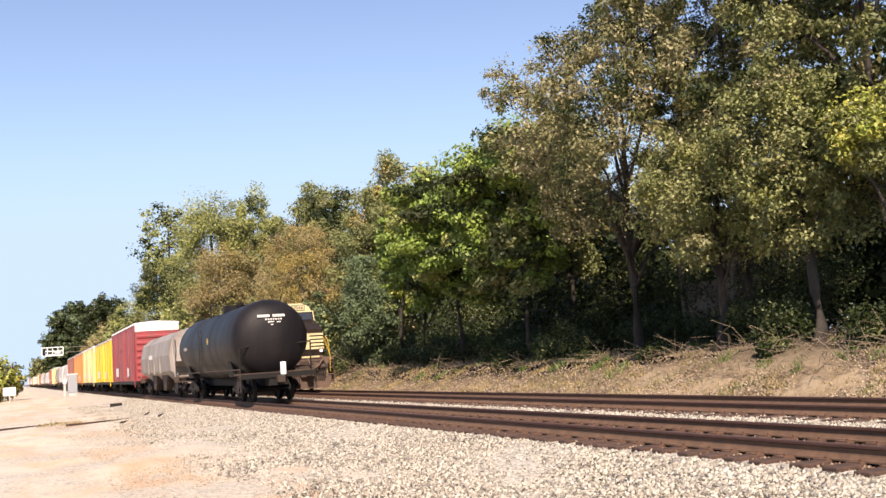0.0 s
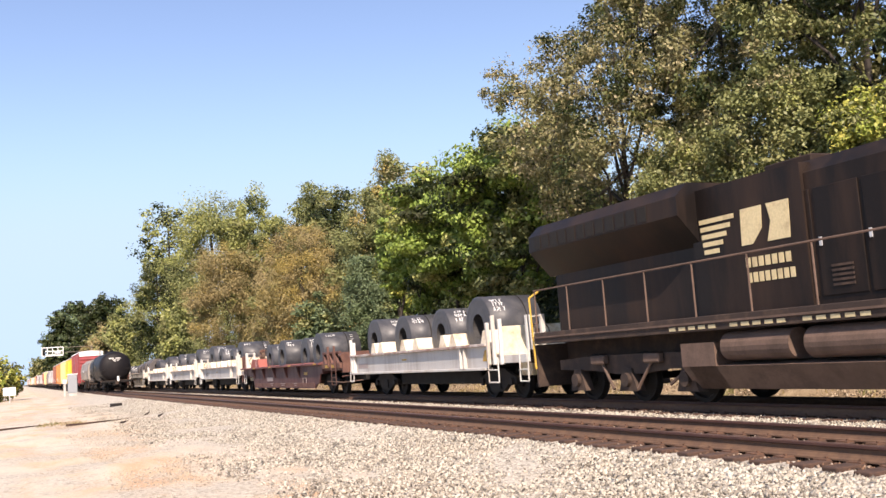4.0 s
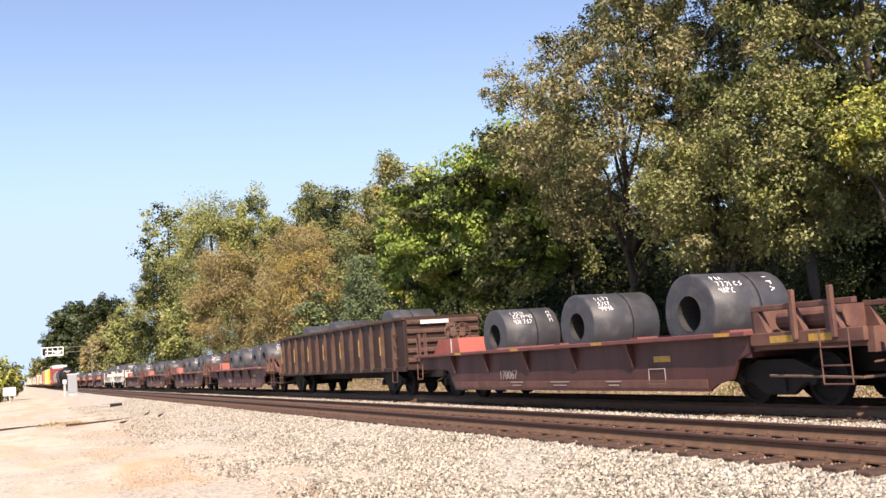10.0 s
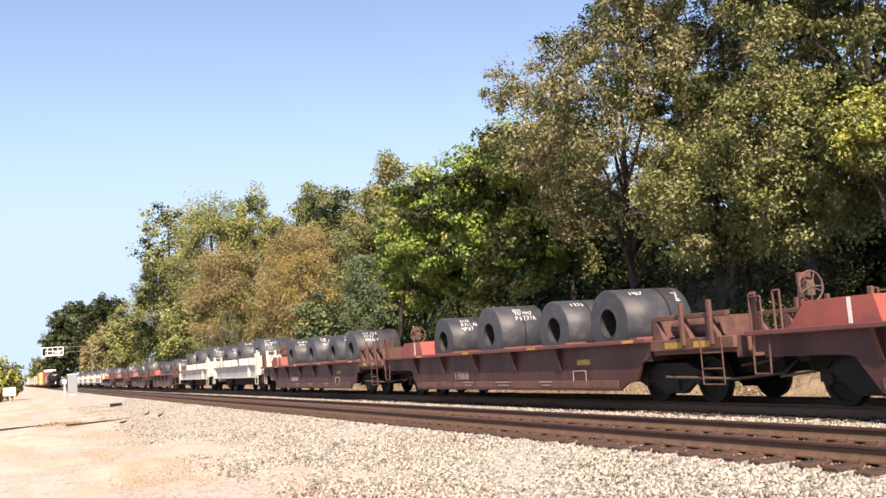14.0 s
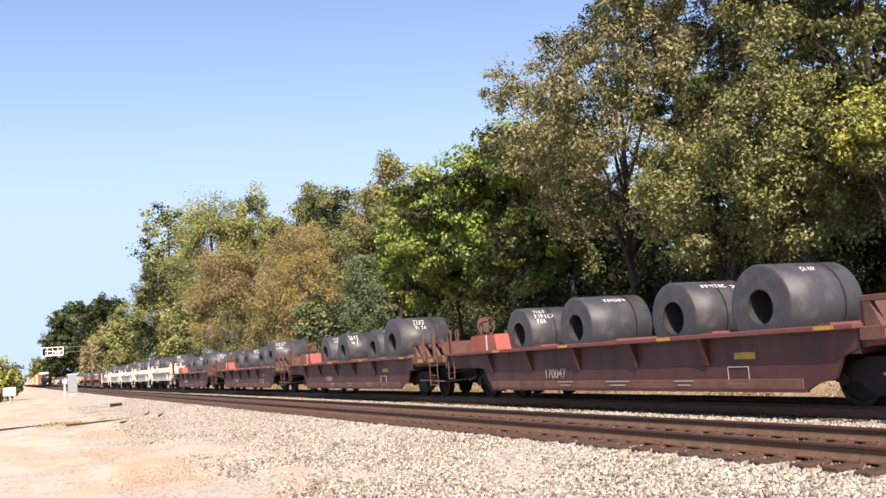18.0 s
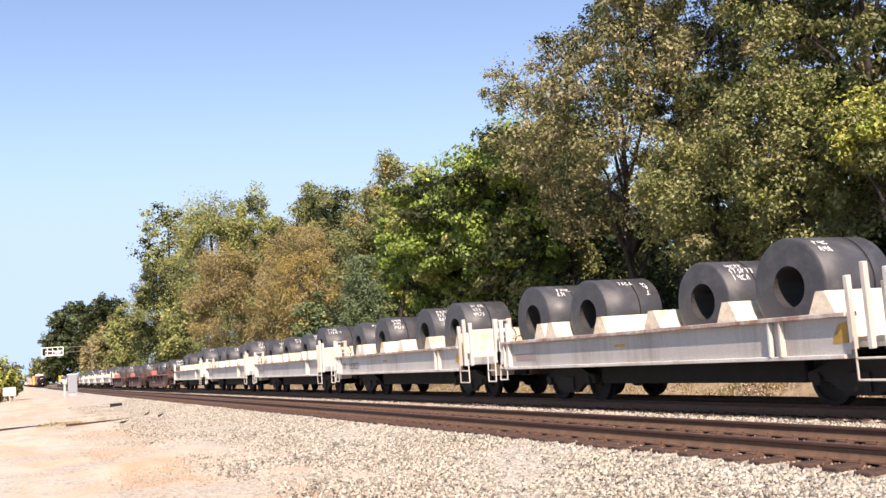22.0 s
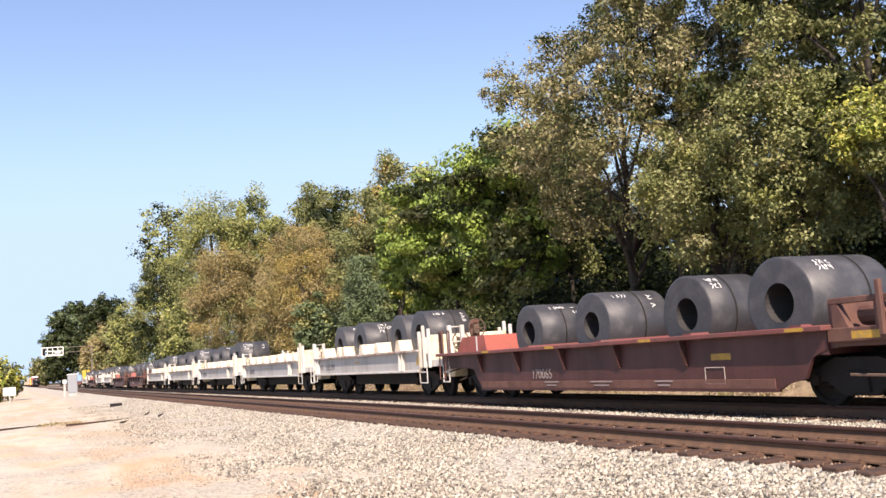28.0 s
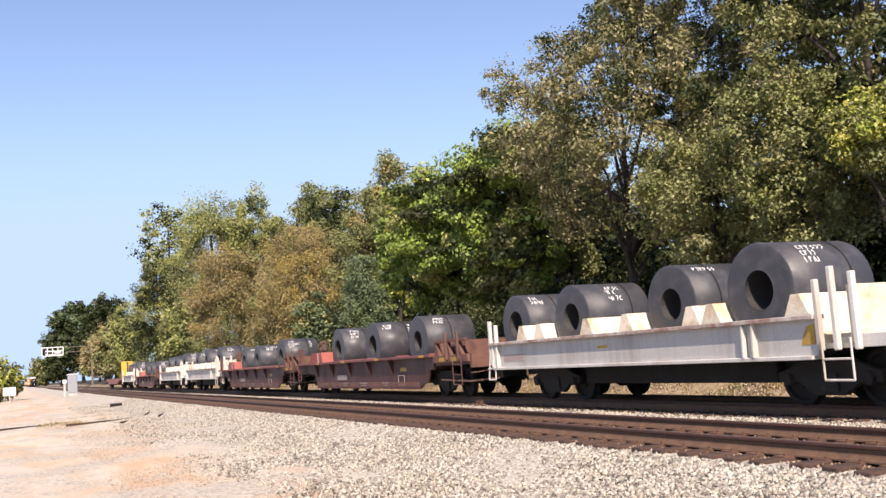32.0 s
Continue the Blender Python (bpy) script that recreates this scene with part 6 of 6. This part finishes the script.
# the oaks over the bank; dark clumps stand for their shaded inside
OAK = "tall oak with thinning olive and tan leaves"
tree(19.6, 27.6, 13.2, 5.4, 1.0, L_OAK, OAK, 0.31, 420, 150, 0.115, 0, ((L_TAN, 0.3), (L_OLIVE, 0.3), (L_DARK_SHADE, 0.15)), 0.72, seed=5, thin=0.46, trunk_r=0.17, limbs=16, twigs=200, shell=0.5, droop=0.6)
tree(21.8, 24.4, 17.0, 4.6, 1.0, L_OLIVE, "tall oak with drooping dark olive leaves", 0.2, 330, 270, 0.12, 0, ((L_SAGE, 0.25), (L_OAK, 0.3), (L_DARK_SHADE, 0.3)), seed=6, droop=0.6, thin=0.46, limbs=8, twigs=90, trunk_r=0.17)
tree(22.6, 19.4, 17.5, 4.9, 1.0, L_OLIVE, "tall oak with olive green leaves", 0.14, 360, 290, 0.12, 0, ((L_SAGE, 0.25), (L_OAK, 0.3), (L_DARK_SHADE, 0.3)), seed=7, droop=0.6, thin=0.46, limbs=8, twigs=80, trunk_r=0.17)
tree(27.5, 22.5, 20.0, 4.8, 1.0, L_OLIVE, "tall dark green tree turning yellow", 0.2, 120, 75, 0.32, 0, ((L_SAGE, 0.3),), seed=27, thin=0.65, limbs=4)
tree(19.6, 16.6, 6.9, 1.4, 1.0, L_YELLOW, "young tree with bright yellow-green leaves", 0.66, 90, 240, 0.11, 0, ((L_SAGE, 0.45),), seed=8, limbs=4, thin=1.0, droop=0.8)
tree(19.4, 22.9, 7.8, 2.5, 1.0, L_SAGE, "young oak with drooping tan green leaves", 0.34, 130, 260, 0.11, 0, ((L_OAK, 0.25), (L_LIME, 0.2)), seed=71, limbs=4, thin=0.75, droop=0.8)
tree(19.7, 19.6, 8.4, 2.5, 1.0, L_SAGE, "young oak with drooping olive leaves", 0.34, 130, 260, 0.11, 0, ((L_LIME, 0.15), (L_OLIVE, 0.35)), seed=72, limbs=4, thin=0.75, droop=0.8)
tree(19.4, 45.8, 9.8, 2.4, 1.0, L_BRIGHT, "bright green tree with drooping compound leaves", 0.3, 150, 250, 0.19, 0, ((L_YELLOW, 0.1),), seed=9, limbs=4, thin=1.0, droop=0.9, reach=1.8, flat=0.55, trunk_r=0.08)
tree(19.3, 41.4, 10.3, 3.2, 1.0, L_BRIGHT, "bright green tree with drooping compound leaves", 0.3, 220, 260, 0.19, 0, ((L_LIME, 0.14), (L_DARK_SHADE, 0.16)), seed=29, limbs=4, thin=1.15, droop=0.9, reach=1.8, flat=0.55, trunk_r=0.09)
tree(19.3, 34.8, 10.4, 3.2, 1.0, L_BRIGHT, "green tree with drooping compound leaves", 0.3, 210, 250, 0.19, 0, ((L_OLIVE, 0.2), (L_SAGE, 0.2), (L_DARK_SHADE, 0.2)), seed=39, limbs=4, thin=1.15, droop=0.9, reach=1.8, flat=0.55, trunk_r=0.09)
tree(21.2, 54.0, 9.8, 1.3, 1.0, L_YELLOW, "slender yellow-green tree beside the line", 0.3, 40, 160, 0.18, 0, ((L_BRIGHT, 0.5),), seed=38, limbs=3)
tree(24.4, 39.4, 12.8, 2.6, 1.0, L_OLIVE, "olive tree with tan drooping leaves", 0.3, 160, 180, 0.2, 0, ((L_SAGE, 0.3),), seed=10, limbs=4, thin=1.05, trunk_r=0.1)
tree(19.6, 54.6, 7.8, 1.9, 1.0, L_BLUEG, "dense blue-green tree beside the line", 0.0, 110, 332, 0.13, 0, ((L_SAGE, 0.12),), 0.8, seed=11, limbs=4, thin=1.05)
tree(20.8, 70.0, 6.6, 1.8, 1.0, L_BLUEG, "dense blue-green bushy tree", 0.0, 80, 90, 0.24, 0, ((L_SAGE, 0.2),), 0.9, seed=51, thin=1.05)
tree(26.5, 68.2, 17.0, 3.2, 1.0, L_SAGE, "tall olive tree with pointed top", 0.1, 150, 184, 0.21, 0, ((L_OAK, 0.3), (L_GOLD, 0.15)), 0.35, seed=12, limbs=4, thin=1.0)
tree(23.6, 65.8, 13.6, 3.1, 1.0, L_SAGE, "rounded olive tree behind the line", 0.1, 150, 297, 0.16, 0, ((L_GOLD, 0.2), (L_DARK_SHADE, 0.15)), 0.8, seed=52, thin=1.0)
tree(27.0, 82.6, 17.4, 3.8, 1.0, L_SAGE, "olive green tree in the row", 0.1, 130, 195, 0.23, 0, ((L_DARK_SHADE, 0.4),), 0.8, seed=13, thin=1.0)
tree(27.0, 91.6, 19.0, 4.2, 1.0, L_SAGE, "olive green tree in the row", 0.1, 130, 195, 0.23, 0, ((L_DARK_SHADE, 0.4),), 0.8, seed=33, thin=1.0)
tree(29.0, 98.0, 19.4, 3.6, 1.0, L_OLIVE, "dark olive tree in the row", 0.1, 110, 90, 0.41, 0, ((L_DARK_SHADE, 0.5),), 0.7, seed=53, thin=1.05)
tree(21.6, 107.0, 16.0, 4.9, 1.0, L_BROWN, "broad brown autumn tree", 0.0, 230, 332, 0.16, 0, ((L_SAGE, 0.16), (L_GOLD, 0.08)), seed=14, thin=1.05)
tree(21.2, 74.8, 12.4, 3.7, 1.0, L_GOLD, "golden brown autumn tree", 0.0, 210, 332, 0.13, 0, ((L_BROWN, 0.6),), seed=15, thin=1.05)
tree(22.6, 86.0, 11.0, 3.2, 1.0, L_BROWN, "brown autumn tree beside the line", 0.0, 130, 315, 0.16, 0, ((L_SAGE, 0.3),), seed=35, thin=1.05)
tree(25.5, 109.4, 20.8, 4.8, 1.0, L_LIME, "broad yellow-green tree in the row", 0.1, 240, 217, 0.27, 0, ((L_SAGE, 0.3), (L_DARK_SHADE, 0.12)), 1.1, seed=16, thin=1.0)
tree(26, 137.6, 27.4, 6.4, 1.0, L_LIME, "broad yellow-green tree in the row", 0.1, 180, 217, 0.28, 0, ((L_SAGE, 0.4),), seed=54, thin=1.05)
tree(24.0, 164.4, 30.0, 5.0, 1.0, L_LIME, "tall green tree with open branches", 0.45, 60, 85, 0.49, 0, ((L_DARK_SHADE, 0.45),), seed=17, thin=0.75, twigs=60)
tree(21.2, 160.0, 21.0, 4.4, 1.0, L_DARK_SHADE, "green tree at the edge of the line", 0.0, 190, 205, 0.28, 0, ((L_LIME, 0.3), (L_SAGE, 0.25)), seed=18, thin=1.05)
tree(20.0, 128.0, 11.0, 3.2, 1.0, L_SAGE, "low olive green tree beside the line", 0.0, 120, 95, 0.38, 0, ((L_LIME, 0.35),), seed=55, thin=1.1)
tree(27.0, 175.0, 22.0, 4.6, 1.0, L_SAGE, "olive green tree in the row", 0.0, 120, 90, 0.54, 0, ((L_LIME, 0.3),), seed=19, thin=1.1)
tree(21.0, 204.0, 15.8, 4.6, 1.0, L_SAGE, "green and yellow tree beside the line", 0.0, 150, 95, 0.49, 0, ((L_LIME, 0.4),), seed=20, thin=1.1)
tree(21.0, 232.0, 13.6, 4.8, 1.0, L_SAGE, "olive green tree beside the line", 0.0, 130, 95, 0.57, 0, ((L_BROWN, 0.3),), seed=21, thin=1.1)
tree(20.6, 272.0, 13.2, 5.4, 1.0, L_BROWN, "brown green tree far along the line", 0.0, 130, 95, 0.68, 0, ((L_SAGE, 0.3),), seed=36, thin=1.1)
tree(23.5, 386.0, 30.6, 15.0, 1.0, L_DARK_SHADE, "large round dark green tree far along the line", 0.1, 300, 100, 1.01, 0, ((L_BLUEG, 0.3),), seed=22, thin=1.0, ry=9, reach=1.8)
tree(30.0, 352.0, 28.0, 12.0, 1.0, L_DARK_SHADE, "dark green tree far along the line", 0.0, 160, 95, 1.08, 0, (), seed=37, thin=1.0, reach=1.8)
tree(17.5, 430.0, 17.0, 6.0, 1.0, L_DARK_SHADE, "distant dark tree beside the line", 0.02, 80, 75, 1.22, 0, (), seed=23)
tree(16.5, 640.0, 16.0, 8.0, 1.0, L_OLIVE, "distant hazy tree beside the line", 0.02, 80, 75, 1.62, 0, (), seed=24)
# deeper in the wood, in the green darkened for shade
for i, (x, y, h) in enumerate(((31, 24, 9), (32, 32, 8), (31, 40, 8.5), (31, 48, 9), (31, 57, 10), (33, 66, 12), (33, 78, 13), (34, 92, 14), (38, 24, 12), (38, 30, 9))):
    tree(x, y, h, 4.6, 1.0, L_DARK_SHADE, "tree deep in the wood, toned dark for shade", 0.0, 90, 70, 0.42, 0, (), seed=40 + i, trunk_r=0.1)
# shrubs under the trees, their leaves toned dark for shade
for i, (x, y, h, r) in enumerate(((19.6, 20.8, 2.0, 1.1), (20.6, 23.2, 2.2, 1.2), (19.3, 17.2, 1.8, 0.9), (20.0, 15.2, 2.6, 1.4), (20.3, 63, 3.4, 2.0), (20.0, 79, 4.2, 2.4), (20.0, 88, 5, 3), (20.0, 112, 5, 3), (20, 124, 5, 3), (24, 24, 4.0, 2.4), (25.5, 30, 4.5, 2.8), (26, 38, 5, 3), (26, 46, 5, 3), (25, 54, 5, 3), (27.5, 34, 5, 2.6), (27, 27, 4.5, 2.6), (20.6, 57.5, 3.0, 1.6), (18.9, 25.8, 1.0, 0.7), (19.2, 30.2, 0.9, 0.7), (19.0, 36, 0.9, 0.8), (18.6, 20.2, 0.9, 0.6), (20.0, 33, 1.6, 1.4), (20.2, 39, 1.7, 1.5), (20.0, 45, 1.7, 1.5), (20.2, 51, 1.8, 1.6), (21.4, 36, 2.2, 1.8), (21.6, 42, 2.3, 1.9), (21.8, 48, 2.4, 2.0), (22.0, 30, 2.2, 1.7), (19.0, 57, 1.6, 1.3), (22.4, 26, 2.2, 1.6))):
    tree(x, y, h, r, 1.0, L_DARK_SHADE, "leafy shrub at the foot of the trees", 0.0, 40, 110, 0.1, 0, ((L_SAGE, 0.14),), name="bush", seed=80 + i, trunk_r=0.06)
# low brush along the edge of the wood, in the same shade-toned green
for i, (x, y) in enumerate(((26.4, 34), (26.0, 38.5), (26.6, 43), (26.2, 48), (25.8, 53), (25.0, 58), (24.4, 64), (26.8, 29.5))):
    tree(x, y, 2.6 + (i * 5 % 3) * 0.3, 1.9, 1.0, L_DARK_SHADE, "low bush at the edge of the wood, toned for shade", 0.0, 50, 130, 0.18, 0, (), name="bush", seed=170 + i, trunk_r=0.05, ry=2.8)
# dense undergrowth that closes the wood, leaves darkened as in deep shade
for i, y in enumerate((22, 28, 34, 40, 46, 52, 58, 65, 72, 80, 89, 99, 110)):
    tree(30 + (i % 3) * 1.4, y, 5.0 + (i * 7 % 4) * 0.5, 3.4, 1.0, L_DARK_SHADE, "undergrowth bush deep in the wood, toned dark for shade", 0.0, 50, 70, 0.44, 0, (), name="bush", seed=140 + i, trunk_r=0.06, ry=4.2)
# bushes left of the line, far off
for i, (x, y, h, r, m) in enumerate(((-1.5, 132, 4.6, 2.6, L_YELLOW), (-5.0, 128, 5.0, 2.8, L_OLIVE), (-3.2, 124, 1.6, 1.6, L_GOLD), (-9, 132, 5, 3, L_OLIVE))):
    tree(x, y, h, r, 1.0, m, "yellow-green bush beside the dirt road", 0.0, 40, 110, 0.4, 0, ((L_OLIVE, 0.3),), name="bush", seed=120 + i, trunk_r=0.08)


# ---------------- trackside things ----------------
def cabinet(x, y):
    c = thing("signal_cabinet", "small grey trackside equipment cabinet on a post", "cabinet")
    c.location = (x, y, ground_z(x))
    part("foot", boxes((-0.5, 0.5, -0.5, 0.5, -0.1, 0.35), bevel=0.03), M_CONC, c)
    part("body", boxes((-0.55, 0.55, -0.4, 0.4, 0.35, 2.6), bevel=0.04), M_BOX, c)
    part("lid", boxes((-0.62, 0.62, -0.47, 0.47, 2.6, 2.72), bevel=0.03), M_SIGN, c)
    part("door", boxes((-0.48, 0.48, -0.43, -0.4, 0.45, 2.5), bevel=0.01), M_BOX, c)


cabinet(6.5, 128.0)


def marker_post(x, y, h, label, mat):
    c = thing("marker_post", label, "post")
    c.location = (x, y, ground_z(x))
    bm = bmesh.new()
    cyl(bm, 0.16, h, pose(0, 0, h / 2), 10)
    part("post", bm, mat, c)
    part("cap", boxes((-0.22, 0.22, -0.2, 0.2, h - 0.5, h), bevel=0.03), M_SIGN, c)


marker_post(5.6, 128.0, 2.1, "short pale trackside marker post", M_CONC)
marker_post(18.2, 128.0, 2.4, "white trackside marker post", M_SIGN)


def sign(x, y):
    c = thing("blank_sign", "plain white sign board on a post", "sign")
    c.location = (x, y, ground_z(x))
    bm = bmesh.new()
    cyl(bm, 0.05, 1.4, pose(0, 0, 0.7), 8)
    part("post", bm, M_GALV, c)
    part("board", boxes((-0.65, 0.65, -0.04, 0.0, 0.75, 1.65), bevel=0.01), M_SIGN, c)


sign(-0.55, 118.0)


def signal_bridge(x, y):
    c = thing("signal_gantry", "white steel cantilever signal gantry over the track", "signal")
    c.location = (x, y, ground_z(x))
    part("mast", boxes((-0.2, 0.2, -0.2, 0.2, 0, 9.6), bevel=0.03), M_SHED, c)
    part("arm", rods([(0, 0, 8.3), (-11.5, 0, 8.3)], [(0, 0, 9.5), (-6.5, 0, 9.5)], r=0.07), M_SHED, c)
    cage = part("walkway", boxes((-11.4, -6.6, -0.5, 0.5, 7.5, 7.9), bevel=0.02), M_SIGN, c, "white walkway")
    part("walkway_rail", rods([(-11.4, -0.5, 9.6), (-6.6, -0.5, 9.6)], [(-11.4, -0.5, 8.7), (-6.6, -0.5, 8.7)], *[[(-11.4 + 1.2 * k, -0.5, 7.9), (-11.4 + 1.2 * k, -0.5, 9.6)] for k in range(5)], r=0.11), M_SIGN, cage)
    part("signal_head", boxes((-11.3, -10.7, -0.75, -0.6, 7.8, 9.3), bevel=0.05), M_UNDER, c)
    part("signal_head", boxes((-8.6, -7.2, -0.75, -0.6, 8.0, 8.8), bevel=0.05), M_GALV, c)


signal_bridge(17.6, 255.0)


def utility_pole(x, y):
    c = thing("utility_pole", "slim wooden utility pole with a crossarm", "pole")
    c.location = (x, y, ground_z(x))
    bm = bmesh.new()
    cyl(bm, 0.2, 27, pose(0, 0, 13.5), 8, 0.14)
    part("pole", bm, M_CONC, c)
    part("crossarm", boxes((-1.4, 1.4, -0.08, 0.08, 24.6, 24.8)), M_CONC, c)


utility_pole(-6.0, 300.0)


def fallen_branch(pts, r0, label):
    c = thing("fallen_branch", label, "branch")
    v, f = tube([(x, y, ground_z(x) + 0.04 + z) for x, y, z in pts], [r0 * (1 - 0.85 * i / (len(pts) - 1)) for i in range(len(pts))], 6)
    part_raw("wood", v, f, M_TIE, c)


fallen_branch([(-2.2, 43.6, 0), (-0.6, 44.3, 0.03), (0.5, 45.2, 0.02), (1.3, 46.0, 0)], 0.07, "dark crooked branch lying on the sandy dirt")
fallen_branch([(1.9, 43.2, 0.02), (2.7, 43.0, 0.04), (3.3, 43.4, 0.05), (3.9, 44.4, 0.02), (4.6, 45.6, 0.0)], 0.055, "dark crooked branch lying on the sandy dirt")
fallen_branch([(3.9, 41.6, 0), (4.3, 42.6, 0.03)], 0.05, "short dark stick on the sandy dirt")
fallen_branch([(5.6, 47.6, 0), (6.1, 50.0, 0.05)], 0.06, "short dark stick on the gravel")
fallen_branch([(5.8, 44.6, 0), (6.2, 46.0, 0.05)], 0.06, "short dark stick on the gravel")


def slab(x, y):
    c = thing("timber_offcut", "dark rectangular timber offcut lying on the dirt", "timber")
    c.location = (x, y, ground_z(x) + 0.12)
    part("block", boxes((-0.35, 0.35, -0.3, 0.3, -0.14, 0.1), bevel=0.02), M_TRUCK, c)


slab(5.93, 66.0)


def build_shed():
    c = thing("shed", "grey weathered shed half hidden in the trees", "shed")
    c.location = (26.2, 30.2, ground_z(26.2))
    part("wall", boxes((-1.2, 1.8, -1.6, 1.6, -0.3, 2.3)), M_SHED, c)
    bm = bmesh.new()
    prism(bm, [(-1.5, 4.35), (2.3, 2.2), (2.3, 2.3), (-1.5, 4.45)], "y", -1.8, 1.8)
    part("roof", bm, M_SHED, c, "grey sloping roof")
    part("roof_edge", rods([(-1.5, -1.85, 4.78), (-0.75, -1.85, 4.62)], r=0.05), M_SIGN, c, "pale metal strip catching the sun")
    part("prop", boxes((-1.4, -1.25, -1.6, -1.45, -0.3, 4.7), (-1.4, -1.25, 1.45, 1.6, -0.3, 4.2)), M_SHED, c)


build_shed()


def tufts(name, label, spots, mat, blade, rng, count=70):
    vs = []
    for x, y, r in spots:
        n = count
        a, q = rng.uniform(0, 6.283, n), r * rng.uniform(0, 1, n) ** 0.6
        px, py = x + q * np.cos(a), y + q * np.sin(a)
        z = prof(px) + 0.0
        h = blade * rng.uniform(0.5, 1.3, n)
        lx, ly = rng.normal(0, 0.45, n) * h, rng.normal(0, 0.45, n) * h
        w = 0.018 + 0.01 * rng.uniform(0, 1, n)
        t = rng.uniform(0, 3.14, n)
        dx, dy = np.cos(t) * w, np.sin(t) * w
        v = np.stack([np.stack([px - dx, py - dy, z], 1), np.stack([px + dx, py + dy, z], 1), np.stack([px + lx + dx * 0.2, py + ly + dy * 0.2, z + h], 1), np.stack([px + lx - dx * 0.2, py + ly - dy * 0.2, z + h], 1)], 1)
        vs.append(v.reshape(-1, 3))
    v = np.concatenate(vs)
    ob = new(name, raw_mesh(name, v, np.arange(len(v)).reshape(-1, 4), mat))
    tagged(ob, label, "grass", kind="stuff")


r4 = np.random.default_rng(4)
bank = [(r4.uniform(16.6, 20.5), 14 + 80 * r4.uniform() ** 1.4, r4.uniform(0.2, 0.6)) for _ in range(420)]
tufts("bank_grass", "dry tan grass and weeds on the bank", bank, L_GRASS, 0.1, r4, 40)
tufts("bank_weeds", "green weeds on the bank", [(r4.uniform(17.4, 21), 14 + 70 * r4.uniform() ** 1.3, r4.uniform(0.15, 0.5)) for _ in range(70)], L_WEED, 0.16, r4, 60)
tufts("road_grass", "small patch of green grass in the dirt", [(1.1 + 0.35 * k, 45 + 0.8 * (k % 3), 0.5) for k in range(5)], L_GRASS, 0.12, r4, 40)


def brush(x, y, n, size, seed):
    """A heap of thin dry twigs."""
    rnd = random.Random(seed)
    c = thing("brush_pile", "heap of thin dry twigs on the bank", "brush")
    c.location = (x, y, ground_z(x))
    bm = bmesh.new()
    for _ in range(n):
        p = Vector((rnd.gauss(0, size * 0.5), rnd.gauss(0, size * 0.7), 0))
        d = Vector((rnd.gauss(0, 1), rnd.gauss(0, 1), abs(rnd.gauss(0, 0.55)))) * rnd.uniform(0.3, 0.8) * size
        m = p + d * 0.5 + Vector((rnd.gauss(0, 0.07), rnd.gauss(0, 0.07), rnd.gauss(0.08, 0.06)))
        rod(bm, [p, m, p + d], rnd.uniform(0.003, 0.01), 4)
    tagged(part("twig", bm, M_TWIG, c), kind="stuff")


HEAPS = [(18.2, 17.0, 34, 1.0), (18.8, 19.3, 34, 1.1), (18.0, 21.6, 30, 0.9), (18.7, 24.0, 30, 1.0), (18.2, 15.2, 28, 0.9), (18.6, 28.5, 26, 1.0), (18.4, 33.5, 24, 1.0), (18.6, 40.0, 24, 1.1), (19.3, 22.0, 30, 1.1), (19.2, 17.9, 30, 1.1),
         (17.6, 18.4, 26, 0.8), (17.5, 20.4, 26, 0.8), (17.7, 23.2, 26, 0.8), (17.4, 26.2, 22, 0.8), (17.8, 15.8, 26, 0.8), (19.6, 16.4, 34, 1.2), (19.6, 20.2, 34, 1.2), (18.4, 46.5, 26, 1.3), (18.6, 52.5, 30, 1.4), (18.2, 58.0, 30, 1.4)]
for i, (x, y, n, q) in enumerate(HEAPS):
    brush(x, y, int(n * 1.6), q, 300 + i)


def motions():
    """Every car and coil rides with its train."""
    times = [0, 2, 4, 6, 8, 10, 12, 14, 16, 18, 20, 22, 24, 26, 28, 30, 32]
    for ob, s, train, x, z in MOVING:
        xc = FAR_X if train == "far" else NEAR_X
        turn = 90 if ob.get("turned") else 0
        walk(ob, [(t, pose(xc + x, s - run(train, t), z, 0, 0, turn)) for t in times])


motions()
